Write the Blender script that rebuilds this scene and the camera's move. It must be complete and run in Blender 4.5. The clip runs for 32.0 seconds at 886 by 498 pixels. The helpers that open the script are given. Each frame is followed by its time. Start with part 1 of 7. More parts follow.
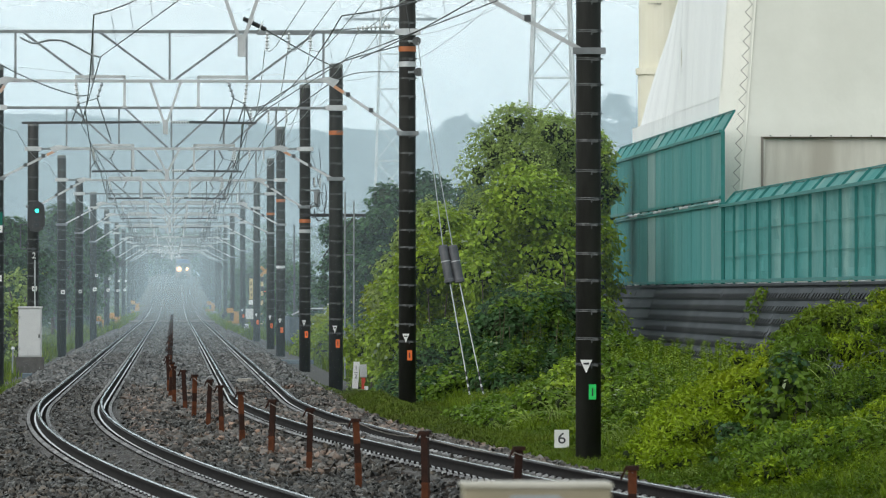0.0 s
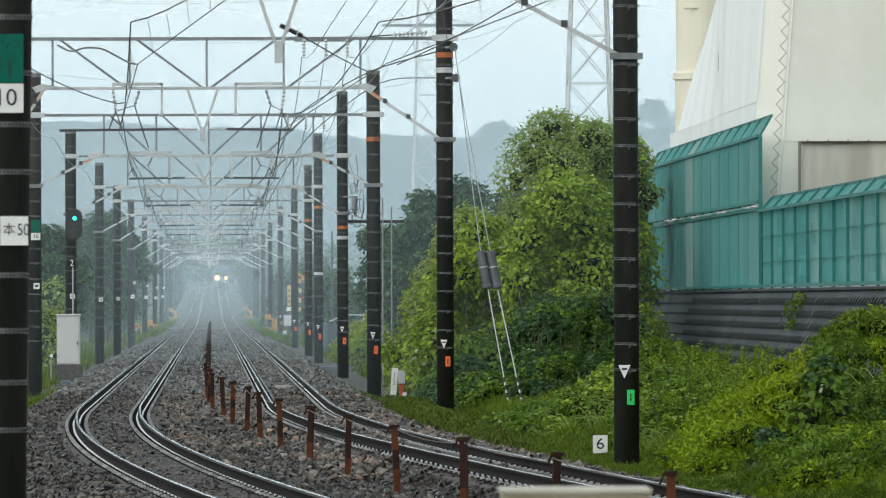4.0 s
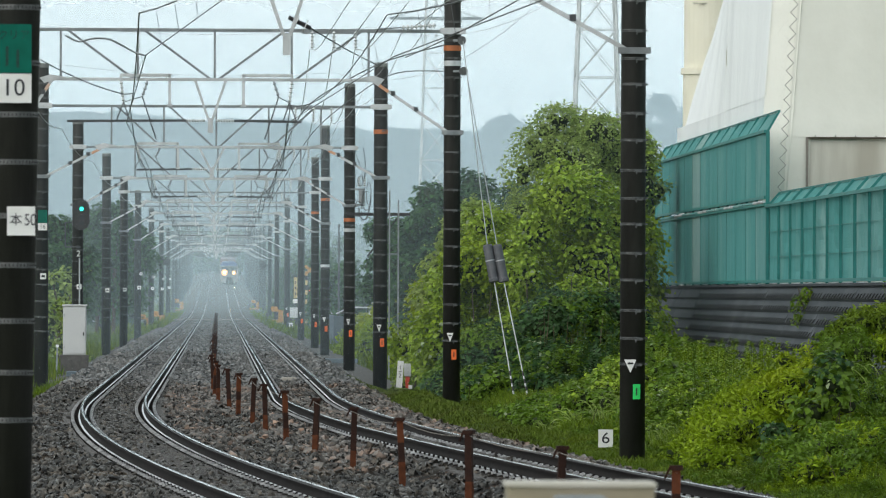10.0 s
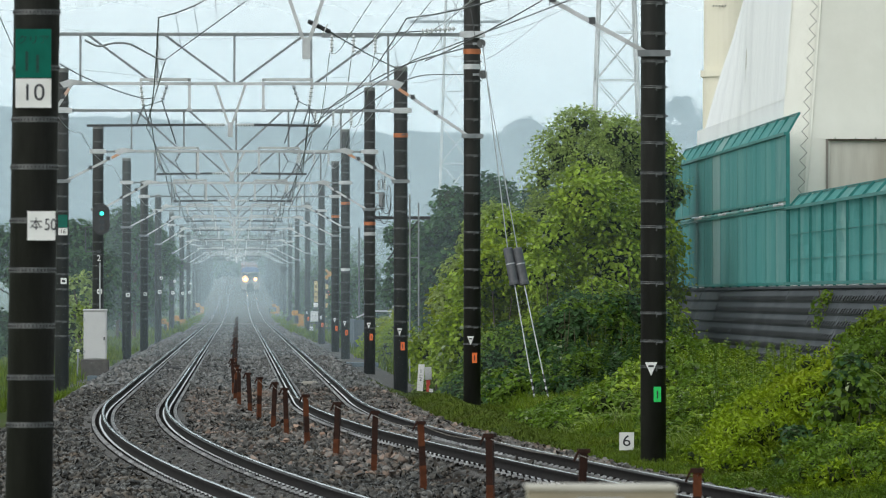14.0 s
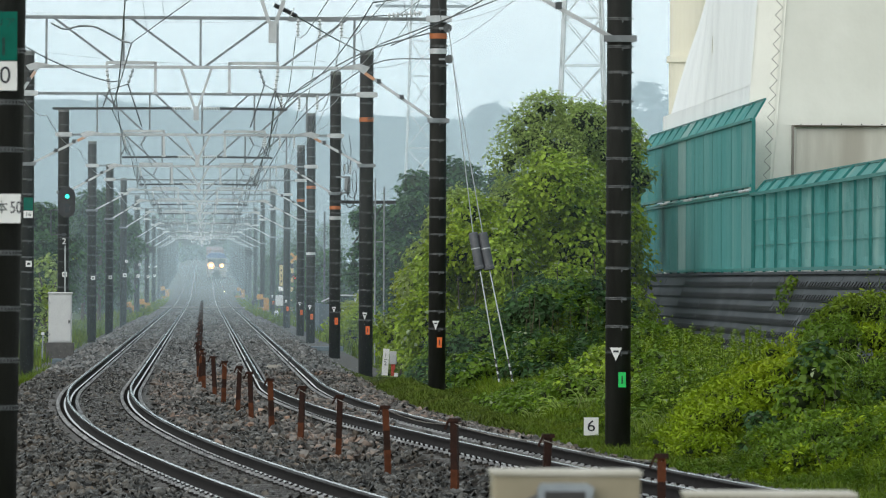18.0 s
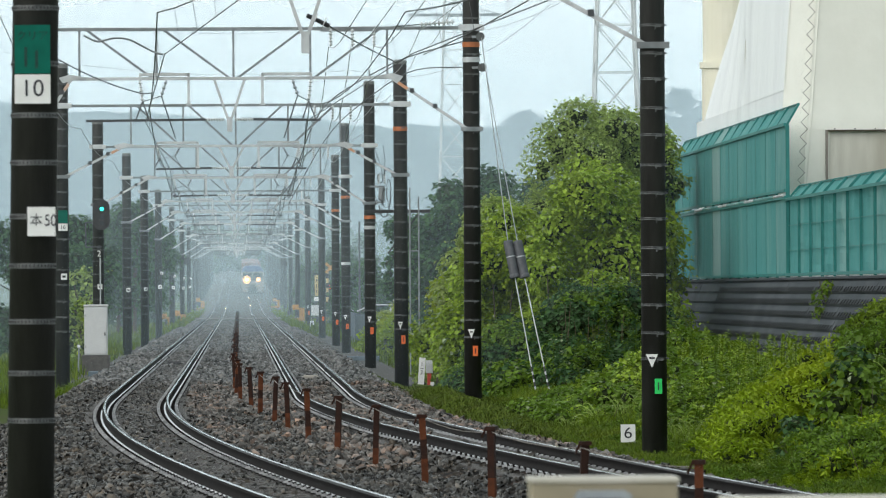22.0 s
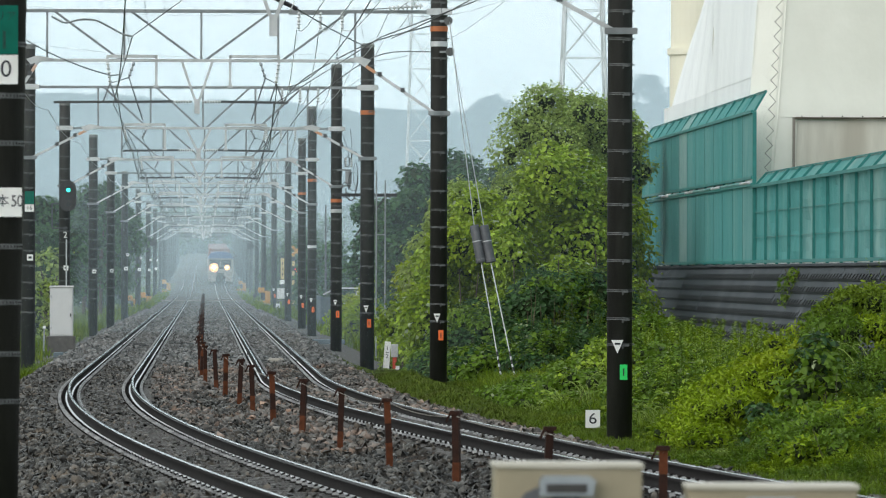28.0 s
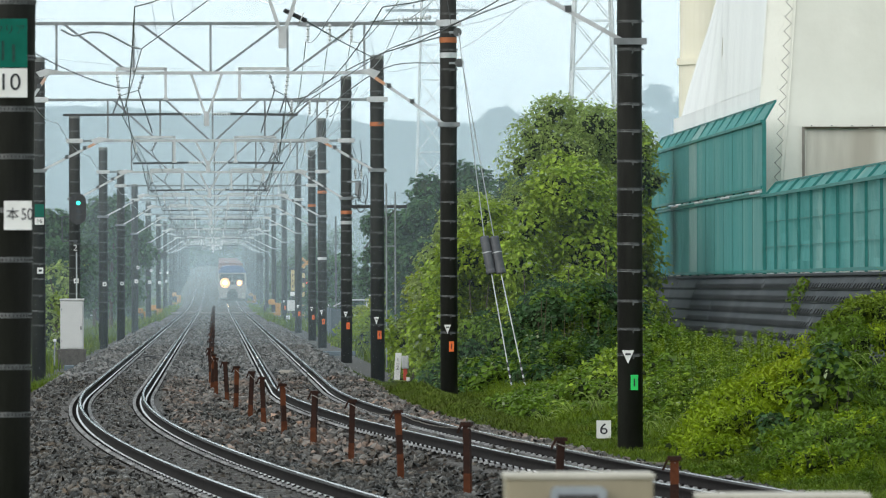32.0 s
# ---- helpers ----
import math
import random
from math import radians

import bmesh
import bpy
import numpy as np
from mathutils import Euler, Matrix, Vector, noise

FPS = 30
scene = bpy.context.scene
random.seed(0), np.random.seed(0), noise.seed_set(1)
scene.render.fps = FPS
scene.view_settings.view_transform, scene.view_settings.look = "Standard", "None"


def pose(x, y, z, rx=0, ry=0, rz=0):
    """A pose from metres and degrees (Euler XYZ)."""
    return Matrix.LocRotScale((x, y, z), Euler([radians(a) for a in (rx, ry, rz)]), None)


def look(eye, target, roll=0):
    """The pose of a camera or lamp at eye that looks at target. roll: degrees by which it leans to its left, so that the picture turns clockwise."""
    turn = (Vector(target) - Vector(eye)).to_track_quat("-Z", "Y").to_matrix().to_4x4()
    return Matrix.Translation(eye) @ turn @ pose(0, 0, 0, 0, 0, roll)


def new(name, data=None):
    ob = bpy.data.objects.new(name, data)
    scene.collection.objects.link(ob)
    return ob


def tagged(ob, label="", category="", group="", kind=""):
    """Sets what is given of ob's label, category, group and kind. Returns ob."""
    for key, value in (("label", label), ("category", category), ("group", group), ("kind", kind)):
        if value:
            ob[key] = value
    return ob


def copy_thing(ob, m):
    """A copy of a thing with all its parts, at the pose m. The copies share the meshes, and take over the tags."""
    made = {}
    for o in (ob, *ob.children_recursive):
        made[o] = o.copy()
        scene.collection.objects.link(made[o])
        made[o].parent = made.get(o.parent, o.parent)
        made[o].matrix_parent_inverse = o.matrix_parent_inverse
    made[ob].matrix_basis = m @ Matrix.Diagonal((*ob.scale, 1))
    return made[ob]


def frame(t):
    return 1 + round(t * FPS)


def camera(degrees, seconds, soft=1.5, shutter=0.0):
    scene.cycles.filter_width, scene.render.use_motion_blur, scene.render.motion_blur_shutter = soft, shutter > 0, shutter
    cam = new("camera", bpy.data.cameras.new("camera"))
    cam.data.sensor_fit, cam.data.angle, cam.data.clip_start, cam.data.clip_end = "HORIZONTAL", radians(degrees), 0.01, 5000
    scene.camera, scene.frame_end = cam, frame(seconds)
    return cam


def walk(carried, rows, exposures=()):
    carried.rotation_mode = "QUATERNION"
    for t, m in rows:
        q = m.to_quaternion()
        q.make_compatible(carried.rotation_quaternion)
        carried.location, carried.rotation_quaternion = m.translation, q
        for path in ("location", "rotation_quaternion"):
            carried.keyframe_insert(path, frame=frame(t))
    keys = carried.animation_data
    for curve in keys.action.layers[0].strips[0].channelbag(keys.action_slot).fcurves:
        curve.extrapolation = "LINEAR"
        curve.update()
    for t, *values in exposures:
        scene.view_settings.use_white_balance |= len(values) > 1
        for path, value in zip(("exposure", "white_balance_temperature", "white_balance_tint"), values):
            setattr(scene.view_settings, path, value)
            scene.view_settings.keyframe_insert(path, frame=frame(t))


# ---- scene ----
EYE_HEIGHT = 2.0


def gaze(yaw, pitch, roll):
    """The camera's pose: degrees to the right of the straight line, up, and leaning left."""
    return pose(0, 0, EYE_HEIGHT, 90 + pitch, 0, -yaw) @ pose(0, 0, 0, 0, 0, roll)


cam = camera(7.797, 32.0, soft=1.1)
cam.data.dof.use_dof, cam.data.dof.focus_distance, cam.data.dof.aperture_fstop = True, 150.0, 11.0
walk(cam, [
    (0, gaze(2.3729, 0.4022, 0.024)), (0.5, gaze(2.3362, 0.4512, -0.043)), (1, gaze(2.3394, 0.4634, -0.074)),
    (1.5, gaze(2.3344, 0.4482, -0.094)), (2, gaze(2.3258, 0.4812, -0.130)), (2.5, gaze(2.3049, 0.4767, -0.013)),
    (3, gaze(2.2832, 0.4748, -0.035)), (3.5, gaze(2.1144, 0.4659, -0.103)), (4, gaze(2.0404, 0.4552, -0.201)),
    (4.5, gaze(2.0522, 0.5306, -0.270)), (6.5, gaze(2.0529, 0.4756, 0.211)), (7, gaze(2.0474, 0.4548, 0.086)),
    (7.5, gaze(2.0129, 0.4718, 0.184)), (8, gaze(2.0064, 0.4589, 0.204)), (8.5, gaze(2.0201, 0.4106, 0.283)),
    (9, gaze(2.0335, 0.3729, 0.164)), (9.5, gaze(2.0199, 0.3960, 0.204)), (10, gaze(1.9809, 0.3948, 0.205)),
    (10.5, gaze(1.9423, 0.3822, 0.259)), (11, gaze(1.8881, 0.3945, 0.395)), (11.5, gaze(1.9214, 0.3511, 0.335)),
    (12, gaze(1.9831, 0.2895, 0.288)), (12.5, gaze(1.9810, 0.4228, 0.277)), (13, gaze(1.8881, 0.3933, -0.010)),
    (13.5, gaze(1.8140, 0.3700, -0.141)), (14, gaze(1.8021, 0.4243, 0.006)), (14.5, gaze(1.8169, 0.3939, 0.160)),
    (16.5, gaze(2.0655, 0.2516, 0.288)), (17, gaze(2.1246, 0.2873, 0.270)), (17.5, gaze(2.1128, 0.2571, 0.304)),
    (18, gaze(2.1076, 0.2887, 0.251)), (18.5, gaze(2.0719, 0.2799, 0.248)), (19, gaze(2.0042, 0.2321, 0.113)),
    (19.5, gaze(1.9756, 0.2868, 0.034)), (20, gaze(1.9585, 0.3611, 0.037)), (20.5, gaze(1.9586, 0.3427, -0.224)),
    (21, gaze(1.8664, 0.3377, -0.314)), (21.5, gaze(1.8018, 0.3505, -0.193)), (22, gaze(1.8000, 0.3647, -0.355)),
    (22.5, gaze(1.8618, 0.3979, -0.374)), (23, gaze(1.8661, 0.4441, -0.346)), (23.5, gaze(1.8668, 0.3345, -0.350)),
    (24, gaze(1.9050, 0.2614, -0.317)), (24.5, gaze(1.9397, 0.2558, -0.182)), (25, gaze(1.9593, 0.2257, -0.138)),
    (25.5, gaze(2.0154, 0.1869, 0.011)), (27.5, gaze(2.1158, 0.1765, 0.057)), (28, gaze(2.0969, 0.2249, 0.130)),
    (28.5, gaze(2.1293, 0.2201, 0.161)), (29, gaze(2.1650, 0.2406, 0.152)), (29.5, gaze(2.1829, 0.2623, 0.067)),
    (30, gaze(2.1336, 0.2837, -0.233)), (30.5, gaze(2.0616, 0.3296, -0.098)), (31, gaze(2.0270, 0.3182, -0.276)),
    (31.5, gaze(2.0195, 0.2976, -0.228)), (32, gaze(2.0076, 0.3236, -0.142))
], exposures=[(0, -0.01), (10, -0.01), (14, -0.02), (18, 0.0), (20, 0.03), (22, 0.06), (23.5, 0.06), (25, 0.0), (28, 0.1), (30, 0.14), (32, 0.12)])

# ---- world and sun: overcast rain sky, brighter towards the zenith ----
world = bpy.data.worlds.new("world")
scene.world = world
world.use_nodes = True
wn, wl = world.node_tree.nodes, world.node_tree.links
wn.clear()
w_out, w_bg = wn.new("ShaderNodeOutputWorld"), wn.new("ShaderNodeBackground")
w_sky, w_scale, w_mix = wn.new("ShaderNodeTexSky"), wn.new("ShaderNodeVectorMath"), wn.new("ShaderNodeMix")
w_sky.sky_type, w_sky.sun_disc = "NISHITA", False
w_sky.sun_elevation, w_sky.sun_rotation = radians(32), radians(225)
w_sky.dust_density = 6.0
w_scale.operation = "SCALE"
w_scale.inputs["Scale"].default_value = 0.1
w_mix.data_type = "RGBA"
w_mix.inputs["Factor"].default_value = 0.92
w_co, w_sep, w_ramp = wn.new("ShaderNodeTexCoord"), wn.new("ShaderNodeSeparateXYZ"), wn.new("ShaderNodeValToRGB")
w_ramp.color_ramp.elements[0].color, w_ramp.color_ramp.elements[0].position = (0.86, 0.975, 1.01, 1), 0.0
w_ramp.color_ramp.elements[1].color, w_ramp.color_ramp.elements[1].position = (0.60, 0.67, 0.695, 1), 1.0
w_el = w_ramp.color_ramp.elements.new(0.05)
w_el.color = (0.955, 1.07, 1.10, 1)
wl.new(w_co.outputs["Generated"], w_sep.inputs[0])
wl.new(w_sep.outputs["Z"], w_ramp.inputs[0])
wl.new(w_sky.outputs[0], w_scale.inputs[0])
wl.new(w_scale.outputs[0], w_mix.inputs[6])
wl.new(w_ramp.outputs[0], w_mix.inputs[7])
wl.new(w_mix.outputs[2], w_bg.inputs[0])
wl.new(w_bg.outputs[0], w_out.inputs[0])
w_bg.inputs[1].default_value = 1.0

sun = new("sun", bpy.data.lights.new("sun", "SUN"))
sun.data.energy, sun.data.angle, sun.data.color = 1.6, radians(75), (1.0, 0.97, 0.93)
sun.matrix_world = look((0, 0, 60), (0.68, 0.68, 60 - 0.60))


# ---- materials ----
def surface(name, c1, c2, scale=3.0, rough=0.8, metal=0.0, bump=0.0, bump_scale=None, stain=None, stretch=(1, 1, 1),
            vary=0.0, leaf=False, see=0.0):
    """Two-tone noise surface with fine relief; stain: a third colour in larger patches; vary: lightness by piece."""
    m = bpy.data.materials.new(name)
    m.use_nodes = True
    n, l = m.node_tree.nodes, m.node_tree.links
    b = n["Principled BSDF"]
    b.inputs["Roughness"].default_value, b.inputs["Metallic"].default_value = rough, metal
    co, mp = n.new("ShaderNodeTexCoord"), n.new("ShaderNodeMapping")
    mp.inputs["Scale"].default_value = stretch
    l.new(co.outputs["Object"], mp.inputs[0])
    nz, mix = n.new("ShaderNodeTexNoise"), n.new("ShaderNodeMix")
    nz.inputs["Scale"].default_value, nz.inputs["Detail"].default_value = scale, 6
    nz.inputs["Roughness"].default_value = 0.65
    l.new(mp.outputs[0], nz.inputs["Vector"])
    mix.data_type = "RGBA"
    mix.inputs[6].default_value, mix.inputs[7].default_value = (*c1, 1), (*c2, 1)
    cr = n.new("ShaderNodeMapRange")
    cr.inputs[1].default_value, cr.inputs[2].default_value = 0.32, 0.68
    l.new(nz.outputs[0], cr.inputs[0])
    l.new(cr.outputs[0], mix.inputs["Factor"])
    out = mix.outputs[2]
    if stain:
        n2, m2, r2 = n.new("ShaderNodeTexNoise"), n.new("ShaderNodeMix"), n.new("ShaderNodeMapRange")
        n2.inputs["Scale"].default_value, n2.inputs["Detail"].default_value = scale * 0.17, 4
        r2.inputs[1].default_value, r2.inputs[2].default_value = 0.5, 0.72
        m2.data_type = "RGBA"
        m2.inputs[7].default_value = (*stain, 1)
        l.new(mp.outputs[0], n2.inputs["Vector"])
        l.new(n2.outputs[0], r2.inputs[0])
        l.new(r2.outputs[0], m2.inputs["Factor"])
        l.new(out, m2.inputs[6])
        out = m2.outputs[2]
    if vary:
        src = n.new("ShaderNodeNewGeometry").outputs["Random Per Island"] if leaf else n.new("ShaderNodeObjectInfo").outputs["Random"]
        mr, hs = n.new("ShaderNodeMapRange"), n.new("ShaderNodeHueSaturation")
        mr.inputs[3].default_value, mr.inputs[4].default_value = 1 - vary, 1 + vary
        l.new(src, mr.inputs[0])
        l.new(mr.outputs[0], hs.inputs["Value"])
        l.new(out, hs.inputs["Color"])
        out = hs.outputs[0]
    l.new(out, b.inputs["Base Color"])
    if bump:
        bn, bp = n.new("ShaderNodeTexNoise"), n.new("ShaderNodeBump")
        bn.inputs["Scale"].default_value, bn.inputs["Detail"].default_value = bump_scale or scale * 4, 5
        bp.inputs["Strength"].default_value, bp.inputs["Distance"].default_value = bump, 0.02
        l.new(mp.outputs[0], bn.inputs["Vector"])
        l.new(bn.outputs[0], bp.inputs["Height"])
        l.new(bp.outputs[0], b.inputs["Normal"])
    if leaf:
        b.inputs["Specular IOR Level"].default_value = 0.22
    if see:
        tr, ms = n.new("ShaderNodeBsdfTranslucent"), n.new("ShaderNodeMixShader")
        ms.inputs[0].default_value = see
        l.new(out, tr.inputs[0])
        l.new(b.outputs[0], ms.inputs[1])
        l.new(tr.outputs[0], ms.inputs[2])
        l.new(ms.outputs[0], n["Material Output"].inputs[0])
    return m


def glow(name, colour, power):
    m = bpy.data.materials.new(name)
    m.use_nodes = True
    b = m.node_tree.nodes["Principled BSDF"]
    b.inputs["Base Color"].default_value = (*colour, 1)
    b.inputs["Emission Color"].default_value = (*colour, 1)
    b.inputs["Emission Strength"].default_value = power
    return m


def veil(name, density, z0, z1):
    """Rain mist as a sheet standing in for haze: lets most light through and scatters the rest; thins out upwards and
    in drifts.
    """
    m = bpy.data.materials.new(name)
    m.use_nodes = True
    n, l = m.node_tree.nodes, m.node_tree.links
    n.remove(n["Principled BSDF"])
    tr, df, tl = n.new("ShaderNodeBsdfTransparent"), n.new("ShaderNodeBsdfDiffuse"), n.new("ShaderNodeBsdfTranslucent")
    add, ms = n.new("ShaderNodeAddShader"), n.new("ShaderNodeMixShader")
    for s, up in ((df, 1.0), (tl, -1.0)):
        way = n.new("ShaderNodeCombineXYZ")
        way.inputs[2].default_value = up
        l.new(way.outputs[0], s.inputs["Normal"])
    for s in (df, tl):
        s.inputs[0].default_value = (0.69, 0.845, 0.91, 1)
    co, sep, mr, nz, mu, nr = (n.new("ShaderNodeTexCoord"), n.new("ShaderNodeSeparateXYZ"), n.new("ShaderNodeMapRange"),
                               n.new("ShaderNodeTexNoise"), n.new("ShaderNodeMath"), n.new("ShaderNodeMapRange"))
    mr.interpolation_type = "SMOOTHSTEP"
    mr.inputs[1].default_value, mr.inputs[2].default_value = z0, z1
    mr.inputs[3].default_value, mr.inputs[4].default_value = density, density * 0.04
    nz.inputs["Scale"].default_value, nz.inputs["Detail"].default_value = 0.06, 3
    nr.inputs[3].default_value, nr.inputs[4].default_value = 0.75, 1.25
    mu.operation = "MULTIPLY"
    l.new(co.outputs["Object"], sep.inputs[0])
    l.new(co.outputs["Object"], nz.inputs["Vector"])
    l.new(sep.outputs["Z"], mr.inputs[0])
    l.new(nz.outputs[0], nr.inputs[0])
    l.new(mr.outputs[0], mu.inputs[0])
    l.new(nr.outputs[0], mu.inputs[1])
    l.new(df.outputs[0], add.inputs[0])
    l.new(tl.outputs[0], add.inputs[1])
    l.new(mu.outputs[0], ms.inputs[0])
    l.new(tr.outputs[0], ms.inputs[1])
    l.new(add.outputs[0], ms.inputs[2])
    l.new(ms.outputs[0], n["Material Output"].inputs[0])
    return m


M_FENCE_SHEET = surface("blue_grey_sheet", (0.08, 0.11, 0.135), (0.11, 0.145, 0.17), 1.5, 0.6, stain=(0.14, 0.17, 0.19), stretch=(1, 1, 0.3))
M_GROUND = surface("soil_and_weeds", (0.030, 0.050, 0.010), (0.065, 0.095, 0.016), 1.6, 0.95, bump=0.6, stain=(0.06, 0.06, 0.028))
# Near bed colour is darkened to paint the shade between loose stones.
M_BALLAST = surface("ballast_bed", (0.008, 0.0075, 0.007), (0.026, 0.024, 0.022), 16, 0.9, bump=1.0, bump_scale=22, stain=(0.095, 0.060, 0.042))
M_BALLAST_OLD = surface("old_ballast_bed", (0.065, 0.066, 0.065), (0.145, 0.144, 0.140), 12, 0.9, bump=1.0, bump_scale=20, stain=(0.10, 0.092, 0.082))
M_STONE = surface("ballast_stone", (0.0115, 0.0115, 0.011), (0.122, 0.119, 0.109), 7, 0.36, vary=0.85, leaf=True, stain=(0.112, 0.090, 0.068))
M_STONE_FRESH = surface("fresh_brown_stone", (0.06, 0.057, 0.053), (0.20, 0.185, 0.168), 7, 0.5, vary=0.7, leaf=True, stain=(0.27, 0.175, 0.125))
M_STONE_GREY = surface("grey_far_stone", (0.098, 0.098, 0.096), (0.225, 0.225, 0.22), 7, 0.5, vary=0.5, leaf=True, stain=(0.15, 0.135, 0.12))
M_RAIL_SIDE = surface("rail_web_rust", (0.009, 0.008, 0.008), (0.021, 0.018, 0.017), 6, 0.9, bump=0.2)
for m_ in (M_GROUND, M_BALLAST, M_BALLAST_OLD, M_FENCE_SHEET):
    m_.node_tree.nodes["Principled BSDF"].inputs["Specular IOR Level"].default_value = 0.08
M_RAIL_SIDE.node_tree.nodes["Principled BSDF"].inputs["Specular IOR Level"].default_value = 0.15
M_RAIL_TOP = surface("polished_rail_head", (0.40, 0.41, 0.42), (0.52, 0.53, 0.54), 9, 0.12, metal=1.0)
M_GAUGE_FACE = surface("worn_gauge_face", (0.05, 0.05, 0.05), (0.12, 0.12, 0.12), 9, 0.5, metal=0.6)
M_FOOT_SHEEN = surface("wet_foot_sheen", (0.55, 0.56, 0.57), (0.72, 0.73, 0.74), 9, 0.35, metal=0.7)
M_SLEEPER = surface("concrete_sleeper", (0.050, 0.047, 0.044), (0.100, 0.093, 0.086), 7, 0.65, bump=0.3, vary=0.15)
M_CLIP = surface("wet_steel_clip", (0.30, 0.305, 0.31), (0.55, 0.555, 0.56), 12, 0.35, metal=0.7, vary=0.3, leaf=True)
M_POLE = surface("dark_wet_concrete", (0.0095, 0.0098, 0.0088), (0.021, 0.0212, 0.0185), 3.5, 0.6, bump=0.35, bump_scale=30, stain=(0.037, 0.037, 0.034), stretch=(3, 3, 0.6))
M_BAND = surface("galvanised_band", (0.075, 0.08, 0.08), (0.16, 0.165, 0.165), 14, 0.45, metal=0.7, bump=0.2)
M_STEEL = surface("galvanised_steel", (0.17, 0.19, 0.20), (0.31, 0.335, 0.345), 5, 0.5, metal=0.25, bump=0.2, stain=(0.15, 0.16, 0.165))
M_WHITE_STEEL = surface("pale_zinc_steel", (0.46, 0.49, 0.50), (0.66, 0.68, 0.69), 5, 0.5, metal=0.15, bump=0.2, stain=(0.36, 0.37, 0.37))
M_WIRE = surface("dark_wire", (0.05, 0.055, 0.06), (0.10, 0.105, 0.11), 9, 0.5, metal=0.4)
M_CAP = surface("pale_cap_concrete", (0.13, 0.14, 0.135), (0.22, 0.23, 0.22), 9, 0.9, bump=0.3)
M_PALE_WIRE = surface("pale_wire", (0.38, 0.40, 0.41), (0.52, 0.54, 0.55), 9, 0.5, metal=0.4)
M_PORCELAIN = surface("white_porcelain", (0.48, 0.51, 0.52), (0.68, 0.70, 0.70), 8, 0.2)
M_BLACK = surface("black_rubber", (0.018, 0.018, 0.02), (0.035, 0.035, 0.037), 8, 0.6)
M_WEIGHT = surface("grey_cast_weight", (0.075, 0.08, 0.09), (0.12, 0.125, 0.135), 6, 0.5, metal=0.2, bump=0.2)
M_WHITE = surface("white_enamel", (0.74, 0.75, 0.74), (0.82, 0.82, 0.8), 7, 0.4, stain=(0.62, 0.6, 0.55))
M_GREEN_SIGN = surface("green_enamel", (0.002, 0.10, 0.070), (0.003, 0.13, 0.092), 6, 0.7)
M_GREEN_SIGN.node_tree.nodes["Principled BSDF"].inputs["Specular IOR Level"].default_value = 0.15
M_GREEN_TAG = surface("bright_green_tag", (0.01, 0.55, 0.10), (0.015, 0.62, 0.13), 9, 0.45)
M_ORANGE = surface("orange_tag", (0.75, 0.13, 0.02), (0.85, 0.17, 0.03), 9, 0.5)
M_ORANGE_BAND = surface("faded_orange_band", (0.42, 0.12, 0.035), (0.52, 0.16, 0.05), 9, 0.6, stain=(0.30, 0.13, 0.07))
M_PATCH = surface("faded_orange_paint", (0.55, 0.30, 0.18), (0.70, 0.36, 0.20), 9, 0.7, stain=(0.55, 0.52, 0.48))
M_RED = surface("red_paint", (0.6, 0.06, 0.03), (0.7, 0.08, 0.04), 9, 0.5)
M_INK = surface("black_ink", (0.012, 0.014, 0.02), (0.02, 0.022, 0.03), 9, 0.6)
M_FADED = surface("faded_dark_ink", (0.004, 0.03, 0.025), (0.006, 0.05, 0.04), 30, 0.8, stain=(0.003, 0.09, 0.065))
M_RUST = surface("rusty_post", (0.062, 0.022, 0.011), (0.135, 0.044, 0.019), 6, 0.85, bump=0.5, stain=(0.035, 0.015, 0.010))
M_RUST_DARK = surface("blackened_rust", (0.014, 0.009, 0.008), (0.040, 0.017, 0.011), 7, 0.8, bump=0.5, stain=(0.085, 0.026, 0.014))
for m_ in (M_RUST, M_RUST_DARK):
    m_.node_tree.nodes["Principled BSDF"].inputs["Specular IOR Level"].default_value = 0.15
M_ROPE = surface("pale_rope", (0.20, 0.18, 0.155), (0.30, 0.27, 0.24), 20, 0.9)
M_LACE = surface("weathered_lacing", (0.26, 0.25, 0.22), (0.36, 0.35, 0.31), 20, 0.9)
M_BEIGE = surface("beige_enamel_case", (0.27, 0.235, 0.16), (0.34, 0.29, 0.20), 3, 0.5, bump=0.1, stain=(0.36, 0.28, 0.165))
M_CASE_TOP = surface("pale_case_top", (0.45, 0.42, 0.35), (0.52, 0.49, 0.42), 4, 0.5)
M_GREY_LATCH = surface("grey_latch", (0.28, 0.31, 0.34), (0.38, 0.41, 0.44), 8, 0.4, metal=0.4)
M_CABINET = surface("pale_grey_cabinet", (0.50, 0.51, 0.52), (0.58, 0.59, 0.59), 3, 0.5, stain=(0.44, 0.44, 0.43))
M_CONCRETE = surface("grey_concrete", (0.24, 0.24, 0.23), (0.34, 0.335, 0.32), 4, 0.9, bump=0.4, stain=(0.18, 0.175, 0.16))
M_NET = surface("green_mesh_net", (0.052, 0.255, 0.243), (0.078, 0.30, 0.288), 1.3, 0.9, bump=0.4, bump_scale=35, stain=(0.13, 0.33, 0.31), stretch=(1, 2.2, 0.22), see=0.12)
M_NET_PALE = surface("pale_green_mesh_net", (0.085, 0.275, 0.262), (0.135, 0.325, 0.312), 1.1, 0.9, bump=0.4, bump_scale=35, stain=(0.30, 0.46, 0.43), stretch=(1, 1.3, 0.6), see=0.15)
M_NET_TORN = surface("bleached_mesh_net", (0.17, 0.335, 0.32), (0.26, 0.41, 0.39), 1.1, 0.9, bump=0.6, bump_scale=18, stain=(0.15, 0.31, 0.295), stretch=(1, 1.3, 0.7), see=0.15)
